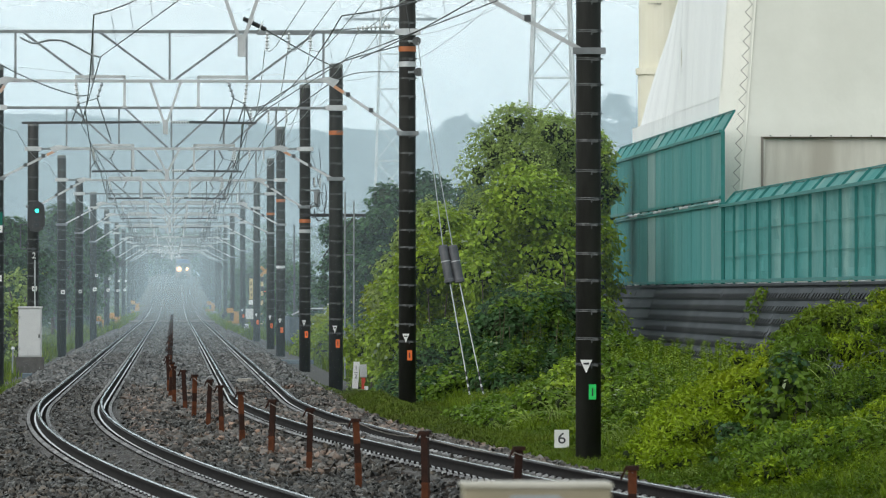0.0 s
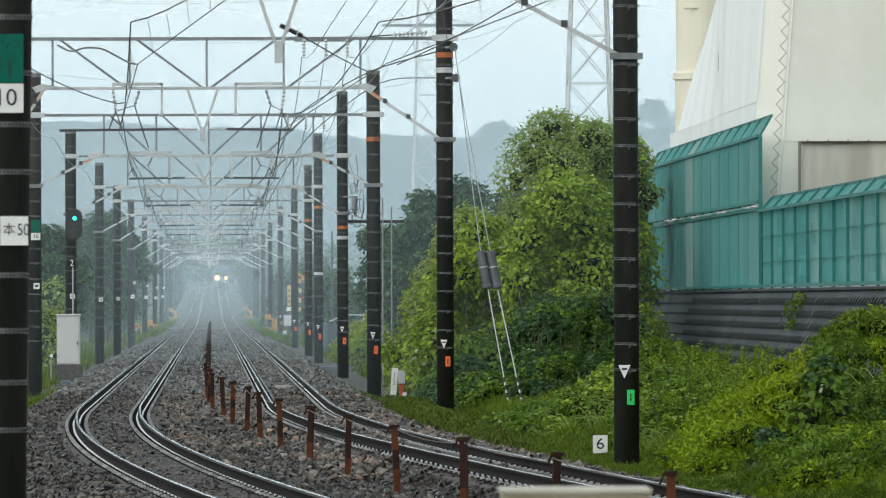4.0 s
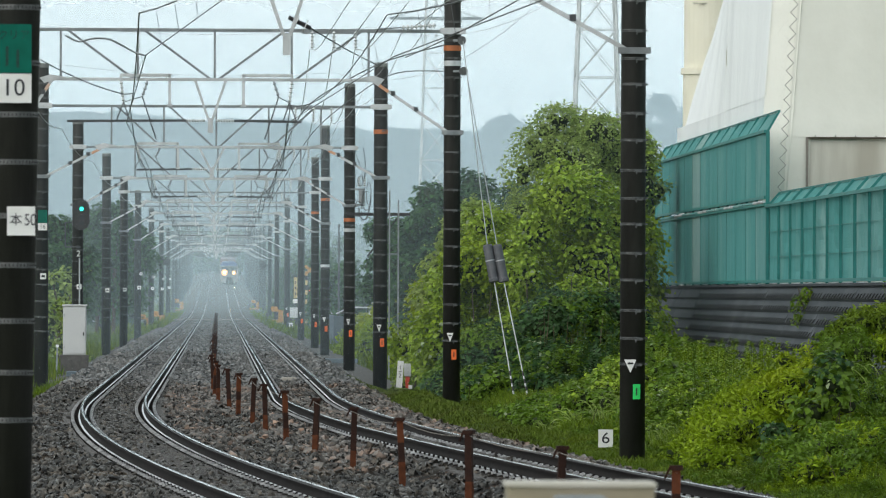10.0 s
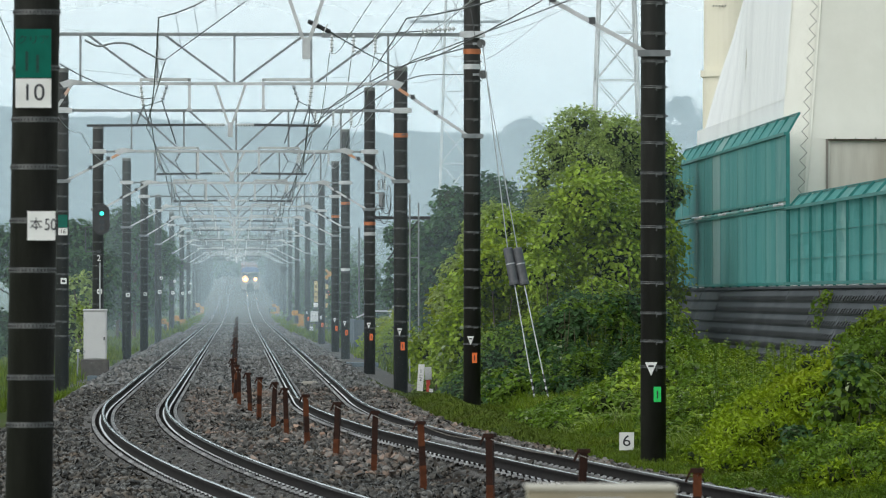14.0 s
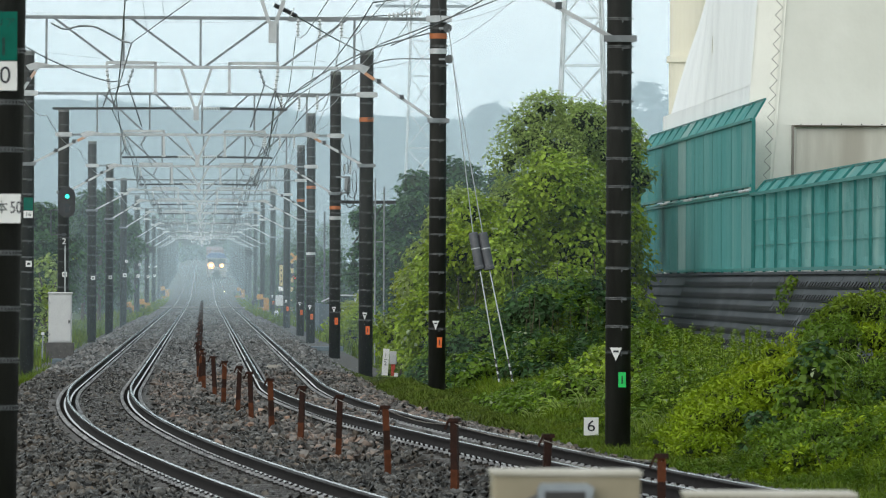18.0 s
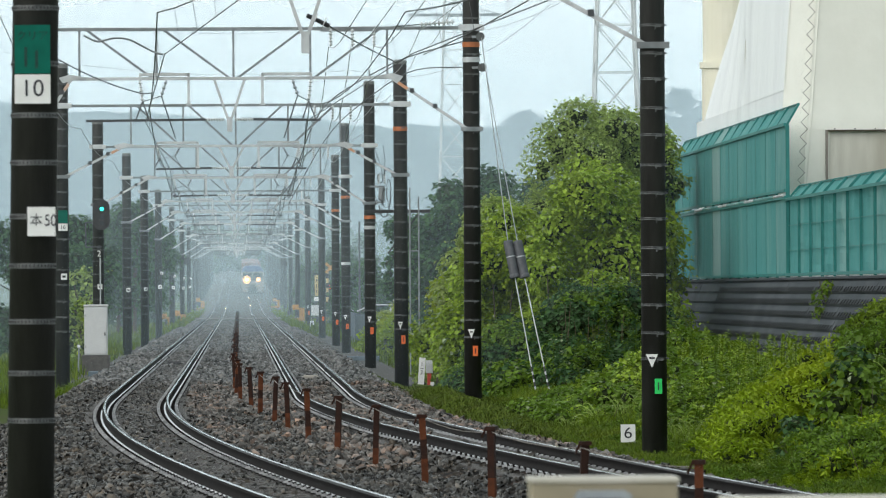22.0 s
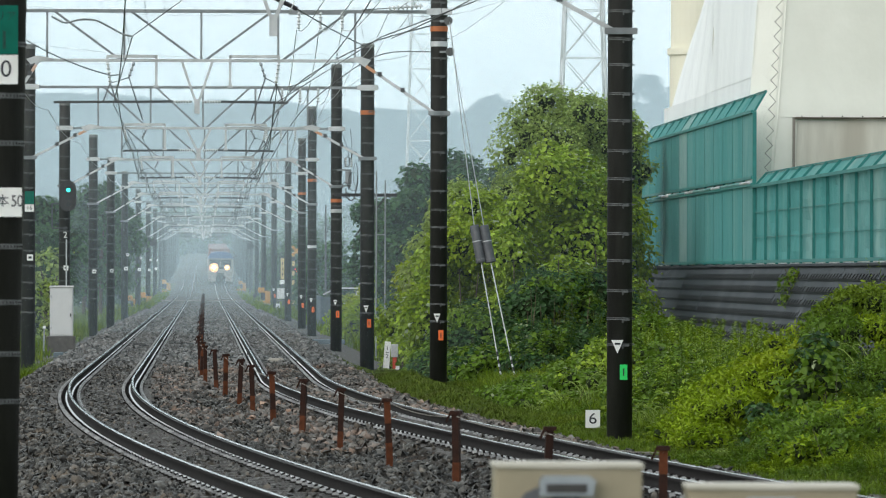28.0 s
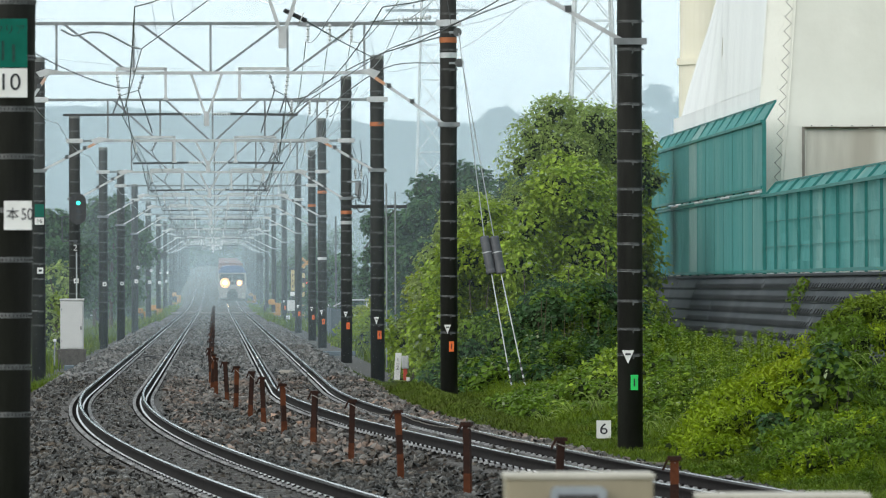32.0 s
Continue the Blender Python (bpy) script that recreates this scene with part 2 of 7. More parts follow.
M_NET_POST = surface("green_post", (0.012, 0.15, 0.135), (0.02, 0.20, 0.185), 4, 0.55)
M_SHEET = surface("white_tarpaulin", (0.86, 0.885, 0.885), (0.92, 0.94, 0.93), 0.8, 0.6, bump=0.6, bump_scale=5, stain=(0.77, 0.79, 0.79), stretch=(1, 3, 0.2))
M_SHEET_WARM = surface("cream_tarpaulin", (0.79, 0.79, 0.715), (0.87, 0.87, 0.795), 0.6, 0.65, bump=0.7, bump_scale=2.2, stain=(0.70, 0.70, 0.62))
M_CREAM = surface("cream_paint", (0.78, 0.75, 0.60), (0.85, 0.82, 0.68), 1.2, 0.6, stain=(0.66, 0.62, 0.48))
M_OLD_WALL = surface("stained_concrete_wall", (0.36, 0.34, 0.30), (0.50, 0.48, 0.43), 3, 0.9, bump=0.3, stain=(0.24, 0.22, 0.19), stretch=(1, 1, 0.25))
M_DARK_PANEL = surface("black_plastic_panel", (0.016, 0.0225, 0.029), (0.027, 0.036, 0.044), 2.5, 0.75, bump=0.2, stain=(0.062, 0.070, 0.080))
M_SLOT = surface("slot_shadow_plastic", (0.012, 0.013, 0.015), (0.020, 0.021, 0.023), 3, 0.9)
M_OPEN_WALL = surface("streaked_pale_wall", (0.62, 0.60, 0.53), (0.74, 0.72, 0.64), 2.4, 0.9, bump=0.2, stain=(0.48, 0.45, 0.38), stretch=(1.6, 1, 0.22))
M_WEED = surface("weed_leaf", (0.084, 0.158, 0.015), (0.152, 0.255, 0.025), 1.1, 0.45, vary=0.32, leaf=True, stain=(0.21, 0.28, 0.02), see=0.34)
M_LEAF = surface("kudzu_leaf", (0.205, 0.312, 0.026), (0.335, 0.46, 0.05), 1.1, 0.42, vary=0.32, leaf=True, stain=(0.24, 0.31, 0.022), see=0.34)
M_LEAF_BRIGHT = surface("young_leaf", (0.165, 0.262, 0.010), (0.285, 0.39, 0.018), 1.3, 0.5, vary=0.32, leaf=True, stain=(0.28, 0.33, 0.014), see=0.34)
M_LEAF_DARK = surface("old_leaf", (0.036, 0.088, 0.030), (0.068, 0.138, 0.044), 1.0, 0.5, vary=0.5, leaf=True, see=0.36)
M_LEAF_OLIVE = surface("olive_leaf", (0.25, 0.345, 0.085), (0.38, 0.48, 0.14), 1.2, 0.5, vary=0.32, leaf=True, stain=(0.36, 0.42, 0.15), see=0.5)
M_LEAF_PALE = surface("pale_leaf_underside", (0.26, 0.33, 0.17), (0.40, 0.46, 0.28), 3, 0.55, vary=0.3, leaf=True, see=0.3)
M_GRASS = surface("grass_blade", (0.065, 0.115, 0.007), (0.12, 0.18, 0.012), 1.0, 0.6, vary=0.5, leaf=True, stain=(0.15, 0.18, 0.02), see=0.35)
M_TALL_GRASS = surface("tall_grass_blade", (0.10, 0.165, 0.010), (0.175, 0.255, 0.018), 0.9, 0.55, vary=0.35, leaf=True, stain=(0.20, 0.25, 0.03), see=0.45)
M_MOSS = surface("mossy_turf", (0.056, 0.088, 0.008), (0.098, 0.138, 0.014), 1.2, 0.8, vary=0.3, leaf=True, stain=(0.09, 0.105, 0.02))
# Near-black core colour paints the shade inside bushes and crowns.
M_SHADE_CORE = surface("inner_foliage", (0.010, 0.020, 0.004), (0.030, 0.052, 0.008), 5, 0.95, bump=1.0, bump_scale=14, stain=(0.02, 0.03, 0.008))
M_BARK = surface("bark", (0.05, 0.04, 0.03), (0.11, 0.09, 0.065), 9, 0.95, bump=0.7, stretch=(2, 2, 0.4))
M_CANE = surface("dry_cane", (0.07, 0.055, 0.03), (0.12, 0.095, 0.05), 6, 0.7)
M_PALE_ROOF = surface("bright_band_roof", (0.84, 0.87, 0.88), (0.92, 0.94, 0.95), 0.4, 0.35, stain=(0.78, 0.81, 0.82))
M_HILL = surface("wooded_hill", (0.03, 0.06, 0.03), (0.075, 0.11, 0.055), 0.03, 0.95, stain=(0.05, 0.08, 0.045))
M_LOCO_BLUE = surface("blue_loco_paint", (0.05, 0.09, 0.22), (0.07, 0.11, 0.26), 1.2, 0.35)
M_LOCO_PALE = surface("pale_grey_loco_paint", (0.24, 0.225, 0.21), (0.31, 0.295, 0.275), 1.5, 0.35)
M_LOCO_DARK = surface("dark_underframe", (0.03, 0.03, 0.032), (0.055, 0.052, 0.05), 4, 0.7)
M_CONTAINER = surface("dull_red_container", (0.18, 0.10, 0.095), (0.24, 0.13, 0.12), 2, 0.6, vary=0.25)
M_YELLOW_PALE = surface("faded_warning_yellow", (0.46, 0.35, 0.14), (0.56, 0.44, 0.20), 5, 0.6, stain=(0.3, 0.24, 0.12))
M_YELLOW = surface("crossing_yellow", (0.36, 0.17, 0.03), (0.50, 0.26, 0.05), 4, 0.6, stain=(0.18, 0.10, 0.04))
M_GLASS = surface("dark_window_glass", (0.03, 0.036, 0.04), (0.06, 0.066, 0.072), 2, 0.12)
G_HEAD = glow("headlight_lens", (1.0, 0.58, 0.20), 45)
# Graded emissive discs paint the bloom of the headlights in the mist.
G_HALO_EDGE = glow("headlight_halo_edge", (1.0, 0.55, 0.28), 0.75)
G_HALO_OUTER = glow("headlight_halo_outer", (1.0, 0.50, 0.20), 1.2)
G_HALO_MID = glow("headlight_halo_mid", (1.0, 0.50, 0.17), 2.4)
G_HALO_INNER = glow("headlight_halo_inner", (1.0, 0.56, 0.20), 5.5)
G_GREEN = glow("green_signal_lens", (0.04, 1.0, 0.72), 2.2)
G_RED = glow("red_crossing_lamp", (1.0, 0.05, 0.08), 4)


# ---- mesh helpers ----
class Shape:
    """Collects verts and faces of one mesh."""

    def __init__(self):
        self.v, self.f = [], []

    def box(self, c, s, turn=None):
        k = len(self.v)
        for dx, dy, dz in ((-1, -1, -1), (1, -1, -1), (1, 1, -1), (-1, 1, -1), (-1, -1, 1), (1, -1, 1), (1, 1, 1), (-1, 1, 1)):
            p = Vector((dx * s[0] / 2, dy * s[1] / 2, dz * s[2] / 2))
            if turn:
                p = turn @ p
            self.v.append((c[0] + p[0], c[1] + p[1], c[2] + p[2]))
        for a in ((0, 3, 2, 1), (4, 5, 6, 7), (0, 1, 5, 4), (1, 2, 6, 5), (2, 3, 7, 6), (3, 0, 4, 7)):
            self.f.append(tuple(k + i for i in a))
        return self

    def bar(self, p, q, w, h):
        """A bar of w by h from p to q."""
        p, q = Vector(p), Vector(q)
        d = (q - p).normalized()
        side = d.cross(Vector((0, 0, 1)))
        side = Vector((1, 0, 0)) if side.length < 1e-4 else side.normalized()
        up = side.cross(d)
        k = len(self.v)
        for e in (p, q):
            for a, b in ((-1, -1), (1, -1), (1, 1), (-1, 1)):
                self.v.append(tuple(e + side * (a * w / 2) + up * (b * h / 2)))
        for a in ((0, 1, 5, 4), (1, 2, 6, 5), (2, 3, 7, 6), (3, 0, 4, 7), (3, 2, 1, 0), (4, 5, 6, 7)):
            self.f.append(tuple(k + i for i in a))
        return self

    def lathe(self, p, q, profile, n=12):
        """Rings along p to q; profile: (fraction, radius)."""
        p, q = Vector(p), Vector(q)
        d = (q - p).normalized()
        side = d.cross(Vector((0, 0, 1)))
        side = Vector((1, 0, 0)) if side.length < 1e-4 else side.normalized()
        up = side.cross(d)
        k = len(self.v)
        for t, r in profile:
            c = p.lerp(q, t)
            for i in range(n):
                a = 2 * math.pi * i / n
                self.v.append(tuple(c + side * (r * math.cos(a)) + up * (r * math.sin(a))))
        for j in range(len(profile) - 1):
            for i in range(n):
                a, b = k + j * n + i, k + j * n + (i + 1) % n
                self.f.append((a, b, b + n, a + n))
        self.f.append(tuple(k + i for i in reversed(range(n))))
        self.f.append(tuple(k + (len(profile) - 1) * n + i for i in range(n)))
        return self

    def tube(self, p, q, r, n=8, r2=None):
        return self.lathe(p, q, ((0, r), (1, r if r2 is None else r2)), n)

    def line(self, pts, r, n=4):
        for a, b in zip(pts, pts[1:]):
            self.tube(a, b, r, n)
        return self

    def plate(self, pts, thick, out):
        """A flat polygon with a thickness along out."""
        k, n = len(self.v), len(pts)
        o = Vector(out).normalized() * thick
        self.v += [tuple(p) for p in pts] + [tuple(Vector(p) + o) for p in pts]
        self.f.append(tuple(k + i for i in reversed(range(n))))
        self.f.append(tuple(k + n + i for i in range(n)))
        for i in range(n):
            j = (i + 1) % n
            self.f.append((k + i, k + j, k + n + j, k + n + i))
        return self

    def mesh(self, name):
        m = bpy.data.meshes.new(name)
        m.from_pydata(self.v, [], self.f)
        m.update()
        return m


def part(name, shape, material, parent=None, label="", smooth=False, kind=""):
    """Links a shape, a mesh or a bmesh as one object under its thing."""
    if isinstance(shape, Shape):
        data = shape.mesh(name)
    elif isinstance(shape, bmesh.types.BMesh):
        data = bpy.data.meshes.new(name)
        shape.to_mesh(data)
        shape.free()
    else:
        data = shape
    if not data.materials:
        data.materials.append(material)
    if smooth:
        data.polygons.foreach_set("use_smooth", [True] * len(data.polygons))
    ob = new(name, data)
    if parent:
        ob.parent = parent
    return tagged(ob, label, kind=kind)


def thing(name, at, label, category, group="", kind="", turn=0):
    ob = new(name)
    ob.empty_display_size = 0.2
    ob.matrix_basis = pose(*at, 0, 0, turn)
    return tagged(ob, label, category, group, kind)


def rounded(size, r=0.02, seg=2):
    """A bevelled block standing on z = 0."""
    bm = bmesh.new()
    bmesh.ops.create_cube(bm, size=1)
    bmesh.ops.scale(bm, vec=size, verts=bm.verts)
    bmesh.ops.translate(bm, vec=(0, 0, size[2] / 2), verts=bm.verts)
    bmesh.ops.bevel(bm, geom=bm.edges[:], offset=r, segments=seg, affect="EDGES", profile=0.5)
    return bm


def bulk(name, verts, faces, material, parent=None, label="", kind=""):
    """One mesh from arrays: verts (n, 3), faces (m, 3 or 4)."""
    m = bpy.data.meshes.new(name)
    k = faces.shape[1]
    m.vertices.add(len(verts))
    m.vertices.foreach_set("co", np.ascontiguousarray(verts, dtype=np.float32).ravel())
    m.loops.add(faces.size)
    m.loops.foreach_set("vertex_index", np.ascontiguousarray(faces, dtype=np.int32).ravel())
    m.polygons.add(len(faces))
    m.polygons.foreach_set("loop_start", np.arange(0, faces.size, k, dtype=np.int32))
    m.update(calc_edges=True)
    m.materials.append(material)
    ob = new(name, m)
    if parent:
        ob.parent = parent
    return tagged(ob, label, kind=kind)


def writing(name, text, size, at, parent, material=None, width=1.0):
    """Flat raised characters facing the camera's side."""
    cu = bpy.data.curves.new(name, "FONT")
    cu.body, cu.size, cu.align_x, cu.align_y, cu.extrude = text, size, "CENTER", "CENTER", 0.001
    tmp = bpy.data.objects.new(name, cu)
    scene.collection.objects.link(tmp)
    dg = bpy.context.evaluated_depsgraph_get()
    data = bpy.data.meshes.new_from_object(tmp.evaluated_get(dg))
    bpy.data.objects.remove(tmp)
    data.transform(Matrix.Translation(at) @ Euler((radians(90), 0, 0)).to_matrix().to_4x4() @ Matrix.Diagonal((width, 1, 1, 1)))
    data.materials.clear()
    data.materials.append(material or M_INK)
    ob = new(name, data)
    ob.parent = parent
    return ob


# ---- the line: a straight that bends away to the right towards the camera, and climbs far off ----
BEND_FROM, BEND, MID = 129.0, 0.00065, -0.10
HALF = 1.85
GAUGE = 1.132


def mid_x(y):
    d = max(0.0, BEND_FROM - y)
    return MID + BEND * d * d


def climb(y):
    if y < 500:
        return 0.0
    if y < 800:
        return 1.45e-5 * (y - 500) ** 2
    return 1.305 + 0.0087 * (y - 800)


def widening(y, u):
    """How far the right-hand track swings out of the parallel through the bend."""
    return np.interp(y, (57, 66, 80, 90, 97, 115, 130), (0.45, 0.38, 0.35, 0.27, 0.18, 0.07, 0.0)) * np.clip((u - 0.7) / 0.5, 0, 1)


def cant(y, u):
    """Height that the right-hand track's banking adds."""
    return np.interp(y, (60, 85, 110, 130), (0.06, 0.05, 0.035, 0.0)) * np.clip((2.42 - u) / 1.13, -0.2, 1.2) * np.clip(np.minimum(u - 0.7, 3.4 - u) / 0.3, 0, 1)


def on_line(y, u, z=0.0):
    """The point at station y, u metres to the right of the middle of the two tracks."""
    d = max(0.0, BEND_FROM - y)
    s = -2 * BEND * d
    k = 1 / math.sqrt(1 + s * s)
    z += climb(y) + float(cant(y, u))
    u += float(widening(y, u))
    return Vector((mid_x(y) + u * k, y - u * s * k, z))


def heading(y):
    return math.atan(2 * BEND * max(0.0, BEND_FROM - y))


def stations(a, b, step):
    n = max(1, int(round((b - a) / step)))
    return [a + (b - a) * i / n for i in range(n + 1)]


LINE = stations(-30, 40, 5) + stations(41, 140, 1.0) + stations(145, 500, 8) + stations(510, 1500, 15)


def sweep(profile, us=LINE, closed=False):
    """A strip along the line: profile of (u, z)."""
    n = len(profile)
    v, f = [], []
    for y in us:
        for u, z in profile:
            v.append(tuple(on_line(y, u, z)))
    for j in range(len(us) - 1):
        for i in range(n if closed else n - 1):
            a, b = j * n + i, j * n + (i + 1) % n
            f.append((a, b, b + n, a + n))
    return np.array(v), np.array(f)


def ground_z(x, y):
    """Ground level: low beside the ballast, a bank towards the retaining wall, the line's climb far off."""
    z = -0.62 + climb(y) - 0.14 * min(1.0, max(0.0, (y - 155) / 20))
    u = x - mid_x(y)
    if 40 < y < 205:
        t = min(1.0, max(0.0, (u - 6.1) / 4.2))
        e = min(1.0, (205 - y) / 15, (y - 40) / 25)
        z += 0.62 * t * t * (3 - 2 * t) * e
    if 104 < y < 168:
        z += 0.33 * math.exp(-((u - 4.7) / 0.6) ** 2) * min(1.0, (y - 104) / 10, (168 - y) / 18)
    if x > 12.9 and 100 < y < 215:
        z = 2.1
    return z


# ground sheet
gx = sorted(set([4.1 + 0.3 * i for i in range(6)] + [-3000, -1500, -700, -300, -150, -80, -50, -35] + [-25 + i * 1.0 for i in range(37)] + [12.7, 13.1, 14, 16, 20, 26, 35, 50, 80, 150, 300, 700, 1500, 3000]))
gy = sorted(set([-600, -250, -100, -50, -20] + [i * 4 for i in range(56)] + [230 + 15 * i for i in range(18)] + [500 + 40 * i for i in range(27)] + [1700, 2000, 2500, 3200, 4500]))
gv = np.array([(x, y, ground_z(x, y) + 0.05 * noise.noise(Vector((x * 0.4, y * 0.3, 0)))) for y in gy for x in gx])
nx = len(gx)
gf = np.array([(j * nx + i, j * nx + i + 1, (j + 1) * nx + i + 1, (j + 1) * nx + i) for j in range(len(gy) - 1) for i in range(nx - 1)])
ground = tagged(bulk("ground", gv, gf, M_GROUND), "weedy soil and grass beside the railway line", "ground", kind="structure")

# ballast bed
bed_profile = [(-5.2, -0.84), (-4.2, -0.55), (-3.6, -0.24), (-3.0, -0.19), (-2.5, -0.185), (-2.3, -0.1635), (-1.4, -0.1635), (-1.2, -0.185), (-0.8, -0.20), (-0.2, -0.27), (0.55, -0.28),
               (0.85, -0.22), (1.2, -0.185), (1.4, -0.1635), (2.3, -0.1635), (2.5, -0.185), (3.0, -0.19), (3.5, -0.24), (4.1, -0.53), (5.0, -0.84)]
bv, bf = sweep(bed_profile, [y for y in LINE if y < 153] + [153.0])
bed = tagged(bulk("ballast_bed", bv, bf, M_BALLAST), "grey-brown stone bed under the two tracks, darkened for shade between stones", "ballast", kind="structure")
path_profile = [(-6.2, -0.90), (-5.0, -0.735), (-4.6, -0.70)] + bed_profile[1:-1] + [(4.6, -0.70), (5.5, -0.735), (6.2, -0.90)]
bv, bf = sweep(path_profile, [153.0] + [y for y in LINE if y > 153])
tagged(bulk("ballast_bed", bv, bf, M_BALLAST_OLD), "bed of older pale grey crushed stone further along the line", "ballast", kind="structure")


def bed_z(u):
    return float(np.interp(u, [p[0] for p in bed_profile], [p[1] for p in bed_profile]))


NOISE_GRID = np.random.RandomState(99).rand(64, 64)


def lattice(u, v):
    """Smooth value noise, -1 to 1."""
    iu, iv = np.floor(u).astype(int), np.floor(v).astype(int)
    fu, fv = u - iu, v - iv
    fu, fv = fu * fu * (3 - 2 * fu), fv * fv * (3 - 2 * fv)
    g = lambda p, q: NOISE_GRID[p % 64, q % 64]
    return 2 * ((g(iu, iv) * (1 - fu) + g(iu + 1, iv) * fu) * (1 - fv) + (g(iu, iv + 1) * (1 - fu) + g(iu + 1, iv + 1) * fu) * fv) - 1


# loose stones on the bed
def stones(count, y0, y1, u0, u1, size, patchy=0.0):
    r = np.random.RandomState(5)
    y, u = y0 + (y1 - y0) * r.rand(count) ** 1.35, u0 + (u1 - u0) * r.rand(count)
    near = np.zeros(count, bool)
    bare = r.rand(count)
    for c in (-HALF, HALF):
        for s in (-1, 1):
            d = (u - c) * s - GAUGE / 2
            near |= (d > -0.12) & (d < 0.13) | (d > -0.24) & (d < 0.33) & (bare < np.where(y < 160, 0.88, 0.5))
    for c in (-HALF, HALF):
        inside = np.abs(u - c) < GAUGE / 2
        ends = (np.abs(u - c) < 1.0) & ~inside
        chance = r.rand(count)
        near |= (inside & (chance < np.where(y < 95, 0.75, 0.35))) | (ends & (chance < 0.08))
    if patchy:
        ramp = np.clip((y - y0) / 22, 0, 1) * np.clip((y1 - y) / 3, 0, 1) * np.clip(np.minimum(u - u0, u1 - u) / 0.5, 0, 1)
        near |= r.rand(count) > ramp * np.clip(0.6 + patchy * lattice(u * 0.9 + 4, y * 0.10), 0, 1)
    y, u = y[~near], u[~near]
    n = len(y)
    d = np.maximum(0, BEND_FROM - y)
    s = -2 * BEND * d
    k = 1 / np.sqrt(1 + s * s)
    z = np.maximum(np.interp(u, [p[0] for p in bed_profile], [p[1] for p in bed_profile]), -0.72)
    z = z - np.where((np.abs(np.abs(u) - HALF) < 0.5), 0.026, 0.0)
    z = z + np.where(np.abs(np.abs(u) - HALF) > 0.8, 0.035 * lattice(u * 2.2 + 11, y * 1.1) + 0.02 * lattice(u * 5, y * 2.6), 0.0)
    z = z + cant(y, u)
    u = u + widening(y, u)
    c = np.stack([MID + BEND * d * d + u * k, y - u * s * k, z + 0.035 * r.rand(n) - 0.012], 1)
    base = np.array([(1, 0, 0), (-0.5, 0.87, -0.1), (-0.5, -0.87, 0.1), (0.1, 0.1, 0.75), (-0.1, 0, -0.75), (0.5, 0.6, 0.45), (-0.7, 0.1, 0.45), (0.35, -0.6, 0.5)])
    tri = np.array([(3, 5, 6), (3, 6, 7), (3, 7, 5), (0, 5, 7), (1, 6, 5), (2, 7, 6), (0, 1, 5), (1, 2, 6), (2, 0, 7)])
    sc = size * (0.45 + 1.25 * r.rand(n, 1, 1) ** 1.8)
    jit = base[None] * (0.7 + 0.6 * r.rand(n, 8, 3)) * sc
    q = r.randn(n, 4)
    q /= np.linalg.norm(q, axis=1, keepdims=True)
    w, x_, y_, z_ = q.T
    R = np.stack([1 - 2 * (y_ ** 2 + z_ ** 2), 2 * (x_ * y_ - z_ * w), 2 * (x_ * z_ + y_ * w), 2 * (x_ * y_ + z_ * w), 1 - 2 * (x_ ** 2 + z_ ** 2),
                  2 * (y_ * z_ - x_ * w), 2 * (x_ * z_ - y_ * w), 2 * (y_ * z_ + x_ * w), 1 - 2 * (x_ ** 2 + y_ ** 2)], 1).reshape(n, 3, 3)
    v = np.einsum("nij,nkj->nki", R, jit) + c[:, None]
    f = tri[None] + (np.arange(n) * 8)[:, None, None]
    return v.reshape(-1, 3), f.reshape(-1, 3)


sv, sf = stones(140000, 60, 156, -4.6, 4.5, 0.044)
tagged(bulk("ballast_stones", sv, sf, M_STONE), "loose angular grey and rust-stained ballast stones", "ballast", kind="stuff")
sv, sf = stones(76000, 80, 154, -1.0, 4.0, 0.056, 0.9)
sv[:, 2] += 0.02
tagged(bulk("fresh_ballast_stones", sv, sf, M_STONE_FRESH), "paler brown crushed stones spread between and beside the tracks", "ballast", kind="stuff")
sv, sf = stones(6000, 70, 112, 3.9, 5.15, 0.05)
sv[:, 2] += 0.045
tagged(bulk("ballast_stones", sv, sf, M_STONE), "stones spilled on the grass at the ballast edge", "ballast", kind="stuff")
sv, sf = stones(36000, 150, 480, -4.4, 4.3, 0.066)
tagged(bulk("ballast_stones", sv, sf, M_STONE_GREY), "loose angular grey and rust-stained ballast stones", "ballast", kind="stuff")

